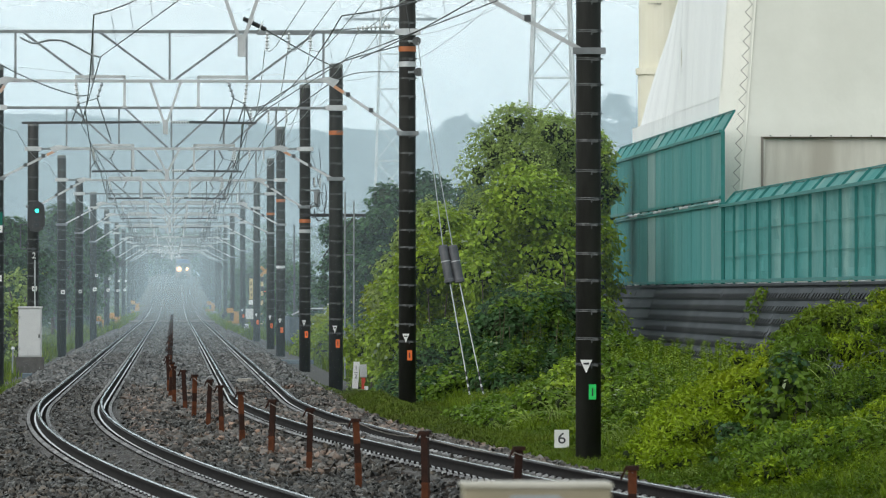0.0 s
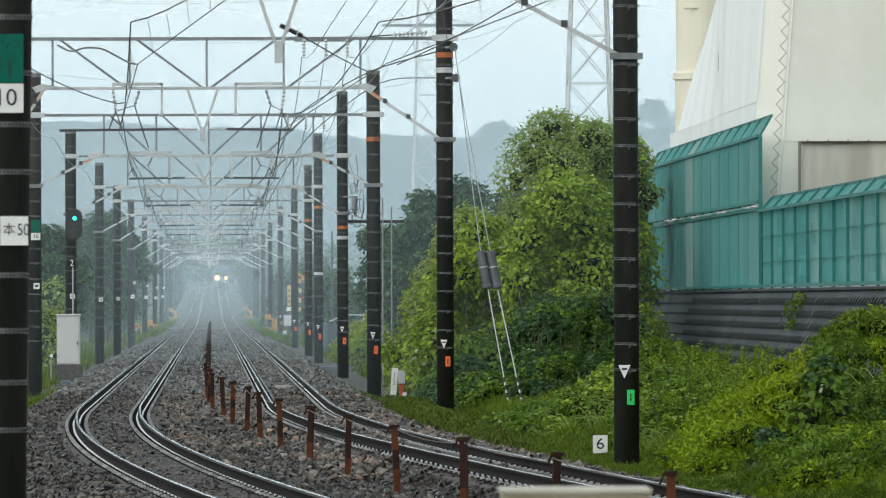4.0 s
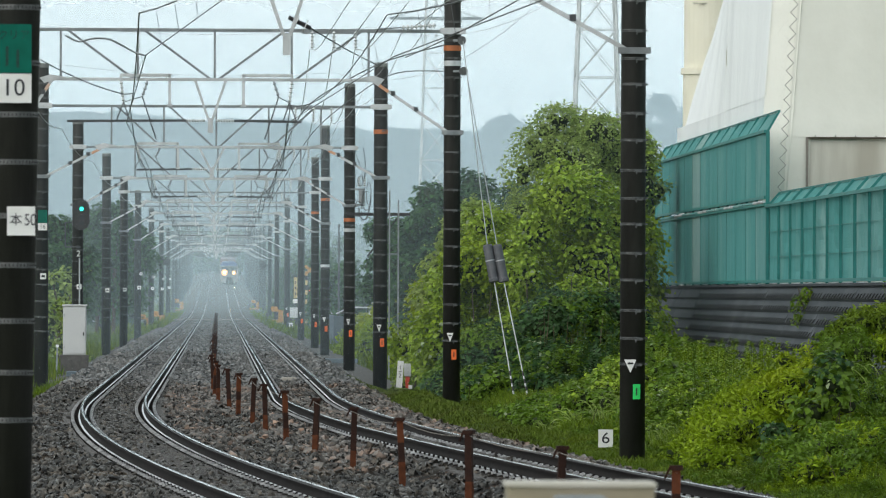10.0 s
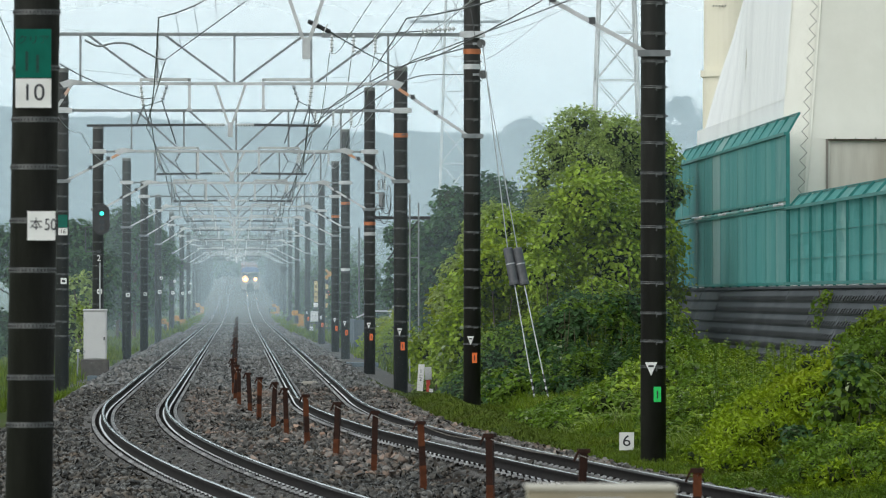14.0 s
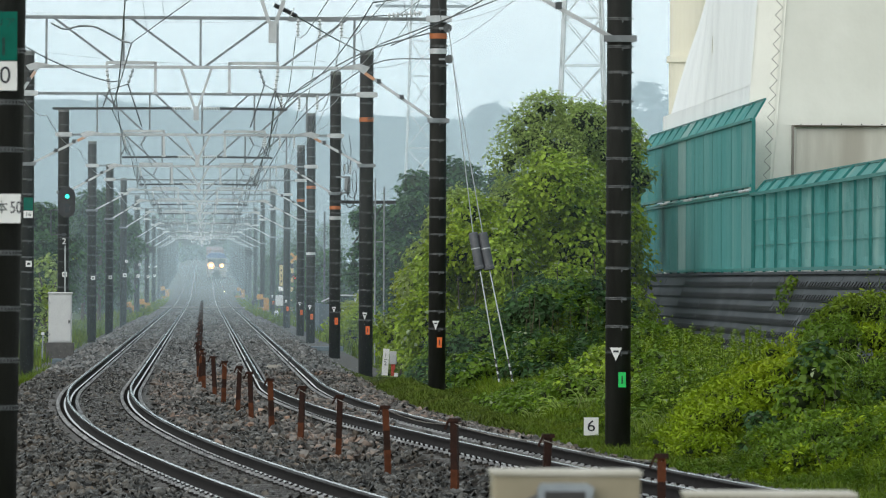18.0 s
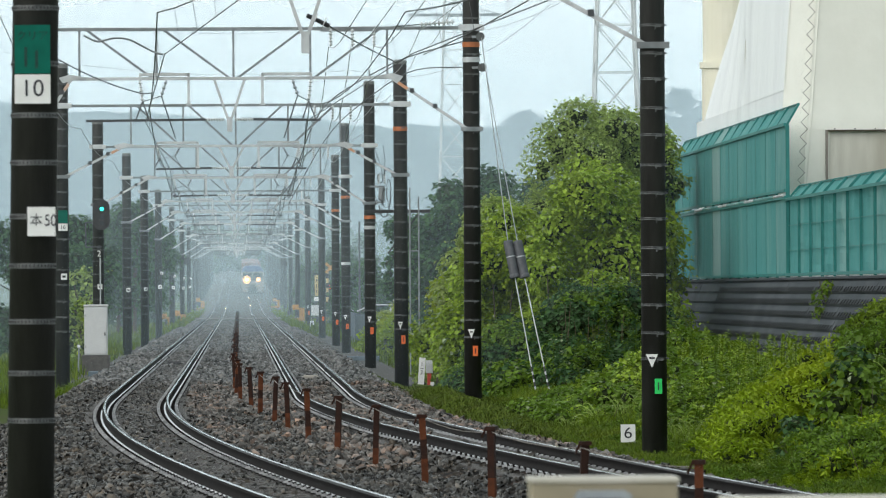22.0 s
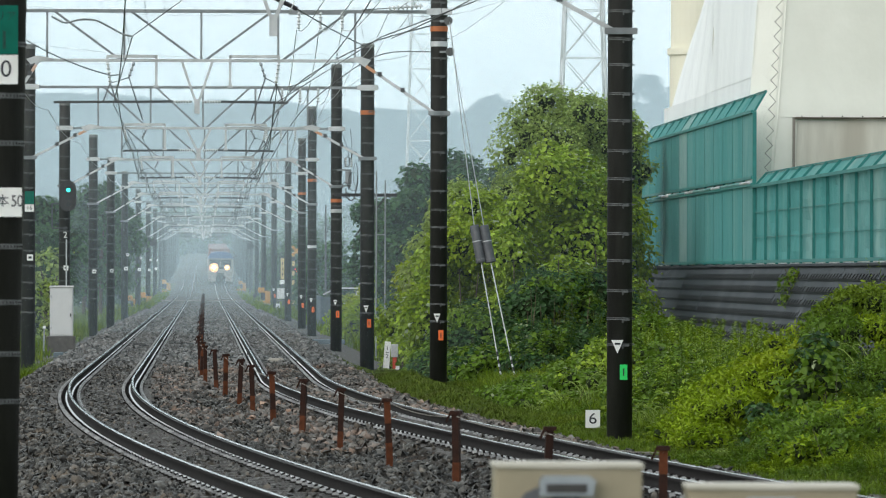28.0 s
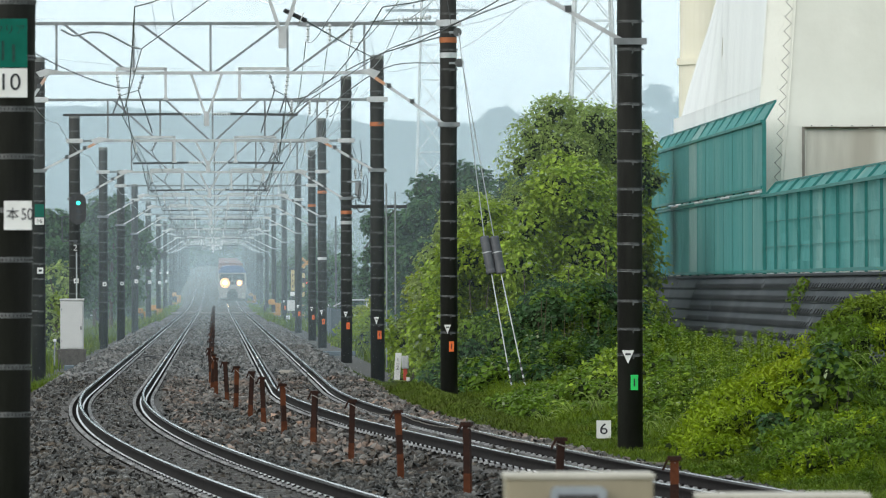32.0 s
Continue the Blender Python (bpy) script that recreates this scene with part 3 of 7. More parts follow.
# rails, sleepers and fastenings of the two tracks
RAIL = [(-0.0635, -0.153), (0.0635, -0.153), (0.0635, -0.142), (0.012, -0.125), (0.009, -0.045), (0.0325, -0.036), (0.0325, -0.009), (0.020, -0.004),
        (-0.020, -0.004), (-0.0325, -0.009), (-0.0325, -0.036), (-0.009, -0.045), (-0.012, -0.125), (-0.0635, -0.142)]
SLEEPER = rounded((2.0, 0.23, 0.17), 0.025)
sleeper_mesh = bpy.data.meshes.new("sleeper")
SLEEPER.to_mesh(sleeper_mesh)
SLEEPER.free()
sleeper_mesh.materials.append(M_SLEEPER)
for side in (-1, 1):
    track = thing("railway_track", (0, 0, 0), "narrow-gauge railway track with polished wet rails on concrete sleepers", "railway track", "the two tracks", "structure")
    for s in (-1, 1):
        u = side * HALF + s * GAUGE / 2
        v, f = sweep([(u + a, b) for a, b in RAIL], closed=True)
        rail = bulk("rail", v, f, M_RAIL_SIDE, track)
        v, f = sweep([(u + a, b) for a, b in ((-0.019, -0.003), (-0.014, 0.0008), (-0.008, 0.003), (0.0, 0.0035), (0.008, 0.003), (0.014, 0.0008), (0.019, -0.003))])
        part("rail_head", bulk("tread", v, f, M_RAIL_TOP).data, M_RAIL_TOP, rail, "polished bright running surface", smooth=True)
        bpy.data.objects.remove(bpy.data.objects["tread"])
        v, f = sweep([(u - s * 0.0336, -0.005), (u - s * 0.0336, -0.024)][::s])
        part("gauge_face", bulk("tread", v, f, M_GAUGE_FACE).data, M_GAUGE_FACE, rail, "worn bright inner face of the rail head")
        bpy.data.objects.remove(bpy.data.objects["tread"])
        # Pale metal strips over the rusty foot paint its wet sky sheen.
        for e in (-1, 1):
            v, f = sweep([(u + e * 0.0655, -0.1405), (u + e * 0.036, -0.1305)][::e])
            part("rail_foot", bulk("tread", v, f, M_FOOT_SHEEN).data, M_FOOT_SHEEN, rail, "pale strip painting the wet sheen of the foot flange")
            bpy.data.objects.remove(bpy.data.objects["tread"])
        bx, plates = Shape(), Shape()
        for i, y in enumerate(stations(44, 260, 0.6)):
            for e in (-1, 1):
                turn = Euler((0, 0.25 * e, -heading(y))).to_matrix()
                p = on_line(y, u + e * 0.165, -0.132)
                bx.box(p, (0.055, 0.07, 0.035), turn)
                plates.box(on_line(y, u + e * 0.125, -0.150), (0.15, 0.19, 0.016), Euler((0, 0, -heading(y))).to_matrix())
                plates.box(on_line(y, u + e * 0.105, -0.132), (0.035, 0.06, 0.04), turn)
        part("rail_fastenings", bx, M_CLIP, track, kind="stuff")
        part("tie_plates", plates, M_RAIL_SIDE, track, "dark steel plates under the rail", kind="stuff")
    for i, y in enumerate(stations(44, 134, 0.6)):
        o = new("sleeper", sleeper_mesh)
        o.parent = track
        p = on_line(y, side * HALF, -0.328)
        o.matrix_basis = pose(p.x, p.y, p.z, 0, 0, -math.degrees(heading(y)))
    far = Shape()
    for y in stations(134.6, 420, 0.6):
        far.box(on_line(y, side * HALF, -0.243), (2.0, 0.23, 0.17))
    part("far_sleepers", far, M_SLEEPER, track, kind="stuff")


# ---- catenary portals ----
def pole(parent, x, z0, z1, r, bands=True, name="pole", lean=0.0):
    sh = Shape().lathe((x, 0, z0), (x + lean * (z1 - z0), 0, z1), ((0, r * 1.02), (0.985, r * 0.97), (0.995, r * 0.9), (1, r * 0.6)), 24)
    p = part(name, sh, M_POLE, parent, "dark weathered concrete pole", smooth=True)
    if bands:
        z, i = z0 + 1.9, 0
        while z < z1 - 0.25:
            k = 0.7 * math.sin(i * 2.4)
            c = x + lean * (z - z0)
            b = Shape().lathe((c, 0, z), (c, 0, z + 0.016), ((0, r + 0.006), (1, r + 0.006)), 24)
            b.lathe((c, 0, z + 0.026), (c, 0, z + 0.040), ((0, r + 0.006), (1, r + 0.006)), 24)
            b.box((c + r * 0.45 + 0.02 * k, -r * 0.93, z + 0.005), (0.09, 0.045, 0.035)).box((c + r + 0.01, -r * 0.2, z + 0.02), (0.04, 0.05, 0.025)).box((c + r * 0.2, -r - 0.01, z - 0.02), (0.02, 0.02, 0.05))
            if lean:
                b = Shape().lathe((c, 0, z), (c, 0, z + 0.045), ((0, r + 0.005), (1, r + 0.005)), 32)
            band = part("steel_band", b, M_BAND, p)
            if lean:
                holes = Shape()
                for j in range(18):
                    a = math.pi * (1.05 + 0.9 * j / 17)
                    holes.box((c + (r + 0.005) * math.cos(a), (r + 0.005) * math.sin(a), z + 0.022), (0.012, 0.012, 0.02))
                part("perforated_strip", holes, M_BLACK, band, kind="stuff")
            z += 0.40 + 0.07 * ((i * 7) % 5) / 4
            i += 1
    return p


def insulator(name, p, q, parent, r=0.06, sheds=4, mat=None):
    prof = [(0, 0.02)]
    for i in range(sheds):
        t = (i + 0.5) / sheds
        prof += [(t - 0.3 / sheds, 0.022), (t - 0.05 / sheds, r), (t + 0.05 / sheds, r), (t + 0.25 / sheds, 0.022)]
    prof.append((1, 0.02))
    return part(name, Shape().lathe(p, q, prof, 10), mat or M_PORCELAIN, parent, "white ribbed porcelain")


def portal(y, xl, xr, top_l, top_r, zt, zb, zk, el, er, rods=True, r=0.195, zbase=-1.0, fine=True):
    """Two concrete poles that carry a lattice beam with knee braces; el, er: ends of the lower chord."""
    base = climb(y)
    t = thing("catenary_portal", (0, y, base), "portal of two dark concrete poles with a steel lattice beam", "line portal", "overhead-line portals along the track")
    for x, z1 in ((xl, top_l), (xr, top_r)):
        lean = 0.016 if y < 60 and x < 0 else 0.0
        pole(t, x, zbase, z1, r, fine, lean=lean)
        part("pole_cap", Shape().lathe((x + lean * (z1 - zbase), 0, z1 - 0.10), (x + lean * (z1 - zbase), 0, z1 + 0.03), ((0, r * 1.0), (0.7, r * 1.0), (1, r * 0.8)), 20), M_CAP, t, "pale weathered cap")
    for dy in (-0.16, 0.16):
        part("top_chord", Shape().bar((xl - 0.3, dy, zt), (xr + 0.3, dy, zt), 0.06, 0.065), M_STEEL, t)
    for dy in (-0.14, 0.14):
        part("bottom_chord", Shape().bar((el, dy, zb), (er, dy, zb), 0.055, 0.06), M_WHITE_STEEL, t)
    n = 4
    a0, a1 = el + 0.18, er - 0.07
    nodes = [a0 + (a1 - a0) * i / n for i in range(n + 1)]
    for x in nodes:
        part("post", Shape().bar((x, -0.14, zb), (x, -0.14, zt), 0.05, 0.05), M_STEEL, t)
    for i in range(n):
        a, b = (nodes[i], nodes[i + 1]) if i < n / 2 else (nodes[i + 1], nodes[i])
        k = 0.15 if i < n / 2 else -0.15
        part("diagonal", Shape().bar((a + k, 0.14, zt), (b - k * 0.5, 0.14, zb), 0.045, 0.05), M_STEEL, t)
    for x, e, s in ((xl, el, 1), (xr, er, -1)):
        kb = part("knee_brace", Shape().bar((x + s * 0.1, -0.2, zk), (e, -0.16, zb), 0.055, 0.066), M_WHITE_STEEL, t, "pale angle-steel brace")
        o0, o1 = Vector((e, -0.165, zb)).lerp(Vector((x + s * 0.1, -0.205, zk)), 0.10), Vector((e, -0.165, zb)).lerp(Vector((x + s * 0.1, -0.205, zk)), 0.22)
        if 120 < y < 200:
            part("rust_patch", Shape().bar(o0, o1, 0.059, 0.070), M_PATCH, kb, "faded orange paint patch")
        for q in (0.42, 0.72):
            c = Vector((x + s * 0.1, -0.2, zk)).lerp(Vector((e, -0.16, zb)), q)
            part("joint_sleeve", Shape().bar(c - Vector((0.05 * s, 0, -0.03)), c + Vector((0.05 * s, 0, 0.03)), 0.07, 0.11), M_WIRE, kb)
        part("brace_clamp", Shape().lathe((x, 0, zk - 0.05), (x, 0, zk + 0.05), ((0, r + 0.02), (1, r + 0.02)), 16).box((x, -r - 0.02, zk), (2 * r + 0.12, 0.06, 0.10)), M_STEEL, t)
        part("chord_clamp", Shape().lathe((x, 0, zt - 0.08), (x, 0, zt + 0.08), ((0, r + 0.02), (1, r + 0.02)), 16).box((x, -r - 0.02, zt), (2 * r + 0.2, 0.06, 0.14)), M_WHITE_STEEL, t)
        part("gusset", Shape().plate([(e - 0.2 * s, -0.19, zb - 0.10), (e + 0.34 * s, -0.19, zb + 0.03), (e - 0.05 * s, -0.19, zb + 0.10), (e - 0.3 * s, -0.19, zb + 0.02)][::s], 0.02, (0, -1, 0)), M_WHITE_STEEL, t)
    c = mid_x(y) + (0.64 if 90 < y < 120 else -0.09)
    vd = 0.92 if y < 160 else 0.6
    vee = Shape().bar((c - 0.36, -0.15, zb), (c - 0.05, -0.15, zb - vd), 0.05, 0.055).bar((c + 0.36, -0.15, zb), (c + 0.05, -0.15, zb - vd), 0.05, 0.055)
    vee.box((c, -0.15, zb - vd - 0.14), (0.12, 0.07, 0.34))
    part("v_hanger", vee, M_WHITE_STEEL, t)
    for side in ((-1, 1) if rods else ()):
        dr = 0.95 if y < 160 else 0.62
        i0, o0 = c + side * 0.85 - 0.09, c + side * 1.97 - 0.09
        fr = Shape().bar((i0, -0.17, zb + 0.09), (o0, -0.17, zb + 0.09), 0.06, 0.07).bar((i0, -0.17, zb + 0.12), (i0, -0.17, zb - 0.60), 0.06, 0.06).bar((o0, -0.17, zb + 0.12), (o0, -0.17, zb - 0.06), 0.055, 0.055)
        fr.box((i0, -0.17, zb - 0.60), (0.13, 0.07, 0.05))
        part("wire_bracket", fr, M_WHITE_STEEL, t)
        insulator("insulator", (o0, -0.17, zb - 0.05), (o0 - side * 0.06, -0.17, zb - dr * 0.56), t, 0.05, 5)
        st = Vector((c + side * 1.45, -0.17, zb - 0.04))
        insulator("stay_insulator", st, st + Vector((side * 0.12, 0, -dr * 0.38)), t, 0.045, 3, M_GREY_LATCH)
        w = 0.012 if y < 160 else 0.008
        part("stay_wire", Shape().tube(st + Vector((side * 0.12, 0, -dr * 0.38)), (c + side * 1.25, -0.12, zb - dr * 1.45), w * 1.3, 6).tube(st + Vector((side * 0.12, 0, -dr * 0.38)), (o0 - side * 0.06, -0.17, zb - dr * 0.56), w, 6), M_WIRE, t)
        end = 3.3 if side < 0 and y < 160 else 2.1
        part("cantilever", Shape().bar((c + side * 0.55, -0.1, zb - dr), (c + side * end, -0.1, zb - dr - 0.02), 0.05, 0.055).bar((o0 - side * 0.06, -0.1, zb - dr * 0.55), (o0 - side * 0.2, -0.1, zb - dr), 0.028, 0.028).bar((o0 - side * 0.06, -0.1, zb - dr * 0.55), (o0 + side * 0.1, -0.1, zb - dr), 0.028, 0.028), M_WIRE, t)
        insulator("rod_insulator", (c + side * 0.12, -0.1, zb - dr), (c + side * 0.55, -0.1, zb - dr), t, 0.05, 7)
    if fine:
        for x in (2.34, 2.84, 3.34):
            insulator("feeder_insulator", (c + x, -0.2, zt - 0.02), (c + x, -0.2, zt - 0.42), t, 0.055, 5)
        part("feeder_bar", Shape().bar((c + 2.1, -0.2, zt - 0.06), (c + 3.4, -0.2, zt - 0.06), 0.04, 0.04), M_STEEL, t)
    return t


PORTALS = [
    (55.0, -1.79, 8.3, 9.6, 9.6, 8.3, 7.2, 6.0, -0.6, 7.1, False),
    (101.0, -4.8, 6.45, 9.4, 9.4, 8.06, 6.92, 5.79, -3.6, 4.3, False),
    (150.0, -4.70, 5.39, 9.3, 9.6, 8.06, 6.92, 5.72, -3.82, 3.52),
    (182.0, -4.94, 4.54, 8.38, 8.44, 7.22, 6.08, 5.24, -3.17, 2.93),
    (228.0, -4.92, 4.60, 7.99, 9.34, 7.10, 6.00, 5.07, -3.1, 2.95),
    (284.0, -4.88, 4.67, 8.05, 9.31, 7.00, 5.95, 5.05, -3.1, 2.95),
    (323.0, -4.68, 4.81, 7.76, 8.74, 7.00, 5.95, 5.05, -3.1, 2.95),
]
supports = []
for row in PORTALS:
    first = portal(*row)
    supports.append((row[0], row[6]))
far_portal = portal(376.0, -4.64, 4.80, 7.9, 8.6, 7.0, 5.95, 5.05, -3.1, 2.95, fine=False)
supports.append((376.0, 5.95))
FAR_PORTALS = [452.0, 532.0, 604.0, 676.0] + [676.0 + 58 * i for i in range(1, 9)]
for y in FAR_PORTALS:
    copy_thing(far_portal, pose(0, y, climb(y)))
    supports.append((y, 5.95))


# ---- overhead wires ----
def contact_z(y, zb):
    return 5.69 if y < 120 else zb - (1.0 if y < 160 else 0.66)


for side in (-1, 1):
    w = thing("overhead_wire", (0, 0, 0), "dark sagging messenger wire with contact wire and droppers above the track", "overhead wire", "overhead wires")
    mess, cont, drops = Shape(), Shape(), []
    for (ya, za), (yb, zb_) in zip(supports, supports[1:]):
        ma, mb = za - 0.58, zb_ - 0.58
        ca, cb = contact_z(ya, za), contact_z(yb, zb_)
        pm, pc, n = [], [], 10 if ya < 330 else 4
        for i in range(n + 1):
            q = i / n
            y = ya + (yb - ya) * q
            ea, eb = on_line(ya, side * HALF + (0.3 if ya < 120 else 0.0) - 0.1), on_line(yb, side * HALF + (0.3 if yb < 120 else 0.0) - 0.1)
            e = ea.lerp(eb, q)
            s = 0.15 * math.cos(math.pi * ya / 45) * (1 - q) + 0.15 * math.cos(math.pi * yb / 45) * q
            g = climb(y) - e.z
            pm.append(e + Vector((0, 0, g + ma + (mb - ma) * q - 4 * 0.45 * q * (1 - q))))
            pc.append(e + Vector((s, 0, g + ca + (cb - ca) * q)))
        mess.line(pm, 0.011)
        cont.line(pc, 0.009)
        if ya < 500:
            for a, b in list(zip(pm, pc))[1:-1]:
                drops.append(Shape().tube(a, b, 0.005, 3))
    part("messenger_wire", mess, M_WIRE, w)
    part("contact_wire", cont, M_WIRE, w)
    for d in drops:
        part("dropper", d, M_WIRE, w)
for x in (2.2, 2.72, 3.24):
    w = thing("feeder_wire", (0, 0, 0), "thin pale feeder wire hung below the lattice beams", "feeder wire", "feeder wires")
    sh = Shape()
    for (ya, za), (yb, zb_) in zip(supports, supports[1:]):
        sh.line([on_line(ya + (yb - ya) * q / 6, x, (za + 0.72) + (zb_ - za) * q / 6 - 2.4 * (q / 6) * (1 - q / 6)) for q in range(7)], 0.009)
    part("wire", sh, M_PALE_WIRE, w)


def cable(name, pts, r, mat, label, category, sag=0.0):
    t = thing(name, (0, 0, 0), label, category)
    path = []
    for p, q in zip(pts, pts[1:]):
        p, q = Vector(p), Vector(q)
        path += [p.lerp(q, k / 8) - Vector((0, 0, 4 * sag * (k / 8) * (1 - k / 8))) for k in range(8)]
    path.append(Vector(pts[-1]))
    if not sag:
        for n in range(6):
            path = path[:1] + [(u + 2 * v + w) / 4 for u, v, w in zip(path, path[1:], path[2:])] + path[-1:]
    part("strand", strand(path, r), mat, t)
    return t


def strand(path, r, n=5):
    """One continuous round tube along the path."""
    s, m = Shape(), len(path)
    for i, p in enumerate(path):
        d = (path[min(i + 1, m - 1)] - path[max(i - 1, 0)]).normalized()
        side = d.cross(Vector((0, 0, 1)))
        side = Vector((1, 0, 0)) if side.length < 1e-4 else side.normalized()
        up = side.cross(d)
        s.v += [tuple(p + side * r * math.cos(6.2832 * j / n) + up * r * math.sin(6.2832 * j / n)) for j in range(n)]
    s.f = [(i * n + j, i * n + (j + 1) % n, (i + 1) * n + (j + 1) % n, (i + 1) * n + j) for i in range(m - 1) for j in range(n)]
    return s


cable("anchor_wire", [(5.58, 149.5, 7.83), (3.97, 160, 7.72), (2.2, 178, 7.1), (1.75, 228, 5.45)], 0.016, M_WIRE, "dark wire ending at the tension pulley", "wire")
cable("anchor_wire", [(5.62, 149.5, 7.12), (4.2, 160, 7.5), (2.6, 182, 6.6), (1.75, 228, 5.05)], 0.013, M_WIRE, "dark wire ending at the tension pulley", "wire")
cable("jumper_wire", [(4.3, 150, 7.45), (6.35, 104, 7.7), (9.2, 70, 7.6)], 0.014, M_WIRE, "dark wire crossing from beam to beam", "wire", 0.12)
cable("steady_arm", [(-2.385, 101, 5.99), (-2.18, 101, 5.88), (-1.94, 101, 5.95), (-1.70, 101, 5.94), (-1.49, 101, 5.83), (-1.27, 101, 5.71), (-1.15, 101, 5.69)], 0.016, M_STEEL, "bent steel arm steadying the contact wire", "steady arm", 0.0)
cable("jumper_wire", [(-4.4, 149.8, 7.55), (-3.4, 149.8, 7.0), (-2.3, 149.8, 6.6), (-1.95, 149.8, 6.6)], 0.014, M_WIRE, "slack dark cable looped below the beam", "wire", 0.03)
cable("anchor_wire", [(1.42, 101, 6.12), (2.6, 130, 6.85), (3.95, 160, 7.6)], 0.013, M_WIRE, "dark wire ending at an insulator", "wire")
dead_end = thing("dead_end_insulator", (0, 149.7, 8.13), "string of white discs ending a wire at the beam", "insulator")
insulator("disc_string", (4.2, 0, 0), (5.0, 0, 0.06), dead_end, 0.07, 8)
part("end_rod", Shape().tube((3.6, 0, -0.04), (4.2, 0, 0), 0.015, 6), M_WIRE, dead_end)
strain = thing("strain_insulator", (0, 101, 0), "dark strain insulator with white discs on the wire", "insulator")
part("rod", Shape().tube((1.08, -0.15, 6.28), (1.42, -0.05, 6.12), 0.035, 8), M_BLACK, strain)
for q in (0.35, 0.75):
    m = Vector((1.08, -0.15, 6.28)).lerp(Vector((1.42, -0.05, 6.12)), q)
    part("disc", Shape().tube(m, m + Vector((0.018, 0, -0.008)), 0.10, 14), M_PORCELAIN, strain)
for x, z in ((-4.4, 6.6), (4.2, 8.0), (5.0, 8.6)):
    cable("line_wire", [(x + (0.6 if yy < 120 else 0), yy, z + climb(yy)) for yy in (55, 101, 150, 182, 228, 284, 323, 413, 503)], 0.008, M_PALE_WIRE, "thin pale wire strung from pole to pole", "wire", 0.25)


# ---- distance: wooded hills and mist ----
def hill(y, z0, amp, seed, x0, x1):
    r = random.Random(seed)
    n = 130
    v, f = [], []
    for i in range(n + 1):
        x = x0 + (x1 - x0) * i / n
        h = z0 + amp * noise.noise(Vector((x * 0.004, seed, 0))) + amp * 0.35 * noise.noise(Vector((x * 0.02, seed, 3))) + 2.5 * noise.noise(Vector((x * 0.11, seed, 7))) + 1.2 * r.random()
        for k, (a, b) in enumerate(((-60, 0.0), (-20, 0.6), (0, 1.0), (60, 0.9), (260, -0.2))):
            v.append((x, y + a + 8 * noise.noise(Vector((x * 0.05, k, seed))), -5 + (h + 5) * b))
    for i in range(n):
        for k in range(4):
            a = i * 5 + k
            f.append((a, a + 5, a + 6, a + 1))
    return np.array(v), np.array(f)


for y, z0, amp, seed in ((2100, 46.5, 9, 3), (2900, 78, 14, 8)):
    v, f = hill(y, z0, amp, seed, -420, 620)
    tagged(bulk("wooded_hill", v, f, M_HILL), "long low wooded hill faded by rain mist", "hill", kind="structure")

# Assumed hall, added so its white roof gives a bright band in the mist.
roofs = thing("pale_roofed_hall", (0.8, 1600, 3), "assumed long hall with a white metal roof, dim in the mist", "building")
part("wall", Shape().box((0, 6, 7.6), (30, 11, 15.6)), M_CONCRETE, roofs)
for i in range(6):
    part("roof_panel", Shape().plate([(-15 + 5 * i, 0, 15.5 + 0.3 * (i % 2)), (-10.15 + 5 * i, 0, 15.5 + 0.3 * (i % 2)), (-10.15 + 5 * i, 7, 18.7), (-15 + 5 * i, 7, 18.7)], 0.2, (0, 0, 1)), M_PALE_ROOF, roofs)

# Flat sheets across the line stand in for haze deepening with distance.
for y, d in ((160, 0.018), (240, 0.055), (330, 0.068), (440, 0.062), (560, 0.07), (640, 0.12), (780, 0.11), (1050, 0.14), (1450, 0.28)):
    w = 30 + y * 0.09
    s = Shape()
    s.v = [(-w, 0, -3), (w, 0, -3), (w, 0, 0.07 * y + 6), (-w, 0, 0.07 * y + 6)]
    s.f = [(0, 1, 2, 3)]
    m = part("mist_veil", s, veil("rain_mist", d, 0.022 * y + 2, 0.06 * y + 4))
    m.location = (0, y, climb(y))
    tagged(m, "flat see-through sheet standing in for rain haze over the line", "mist", "drifts of rain mist", "stuff")


def leaf_cloud(r, lumps, count, size, up=0.35, shell=0.35, droop=0.0):
    """Leaf quads on the outsides of the lumps (x, y, z, rx, ry, rz)."""
    L = np.array(lumps)
    area = (L[:, 3] * L[:, 4] + L[:, 3] * L[:, 5] + L[:, 4] * L[:, 5])
    pick = r.choice(len(L), count, p=area / area.sum())
    d = r.randn(count, 3)
    d[:, 2] = d[:, 2] * 0.95 + 0.25
    d /= np.linalg.norm(d, axis=1, keepdims=True)
    rad = 1 - shell * r.rand(count) ** 1.6 + 0.13 * r.randn(count)
    c = L[pick, :3] + d * L[pick, 3:] * rad[:, None]
    nrm = d * 0.55 + r.randn(count, 3) * 0.5 + np.array([0, 0, up])
    nrm /= np.linalg.norm(nrm, axis=1, keepdims=True)
    t = np.cross(nrm, r.randn(count, 3))
    t[:, 2] -= droop
    t /= np.linalg.norm(t, axis=1, keepdims=True) + 1e-9
    b = np.cross(nrm, t)
    s = size * (0.55 + 0.9 * r.rand(count, 1))
    fold = nrm * s * 0.18
    v = np.stack([c - t * s * 0.5, c + b * s * 0.38 + fold, c + t * s * 0.62, c - b * s * 0.38 + fold], 1)
    base = (np.arange(count) * 4)[:, None]
    f = np.stack([base + np.array([[0, 1, 2]]), base + np.array([[0, 2, 3]])], 1).reshape(-1, 3)
    return v.reshape(-1, 3), f


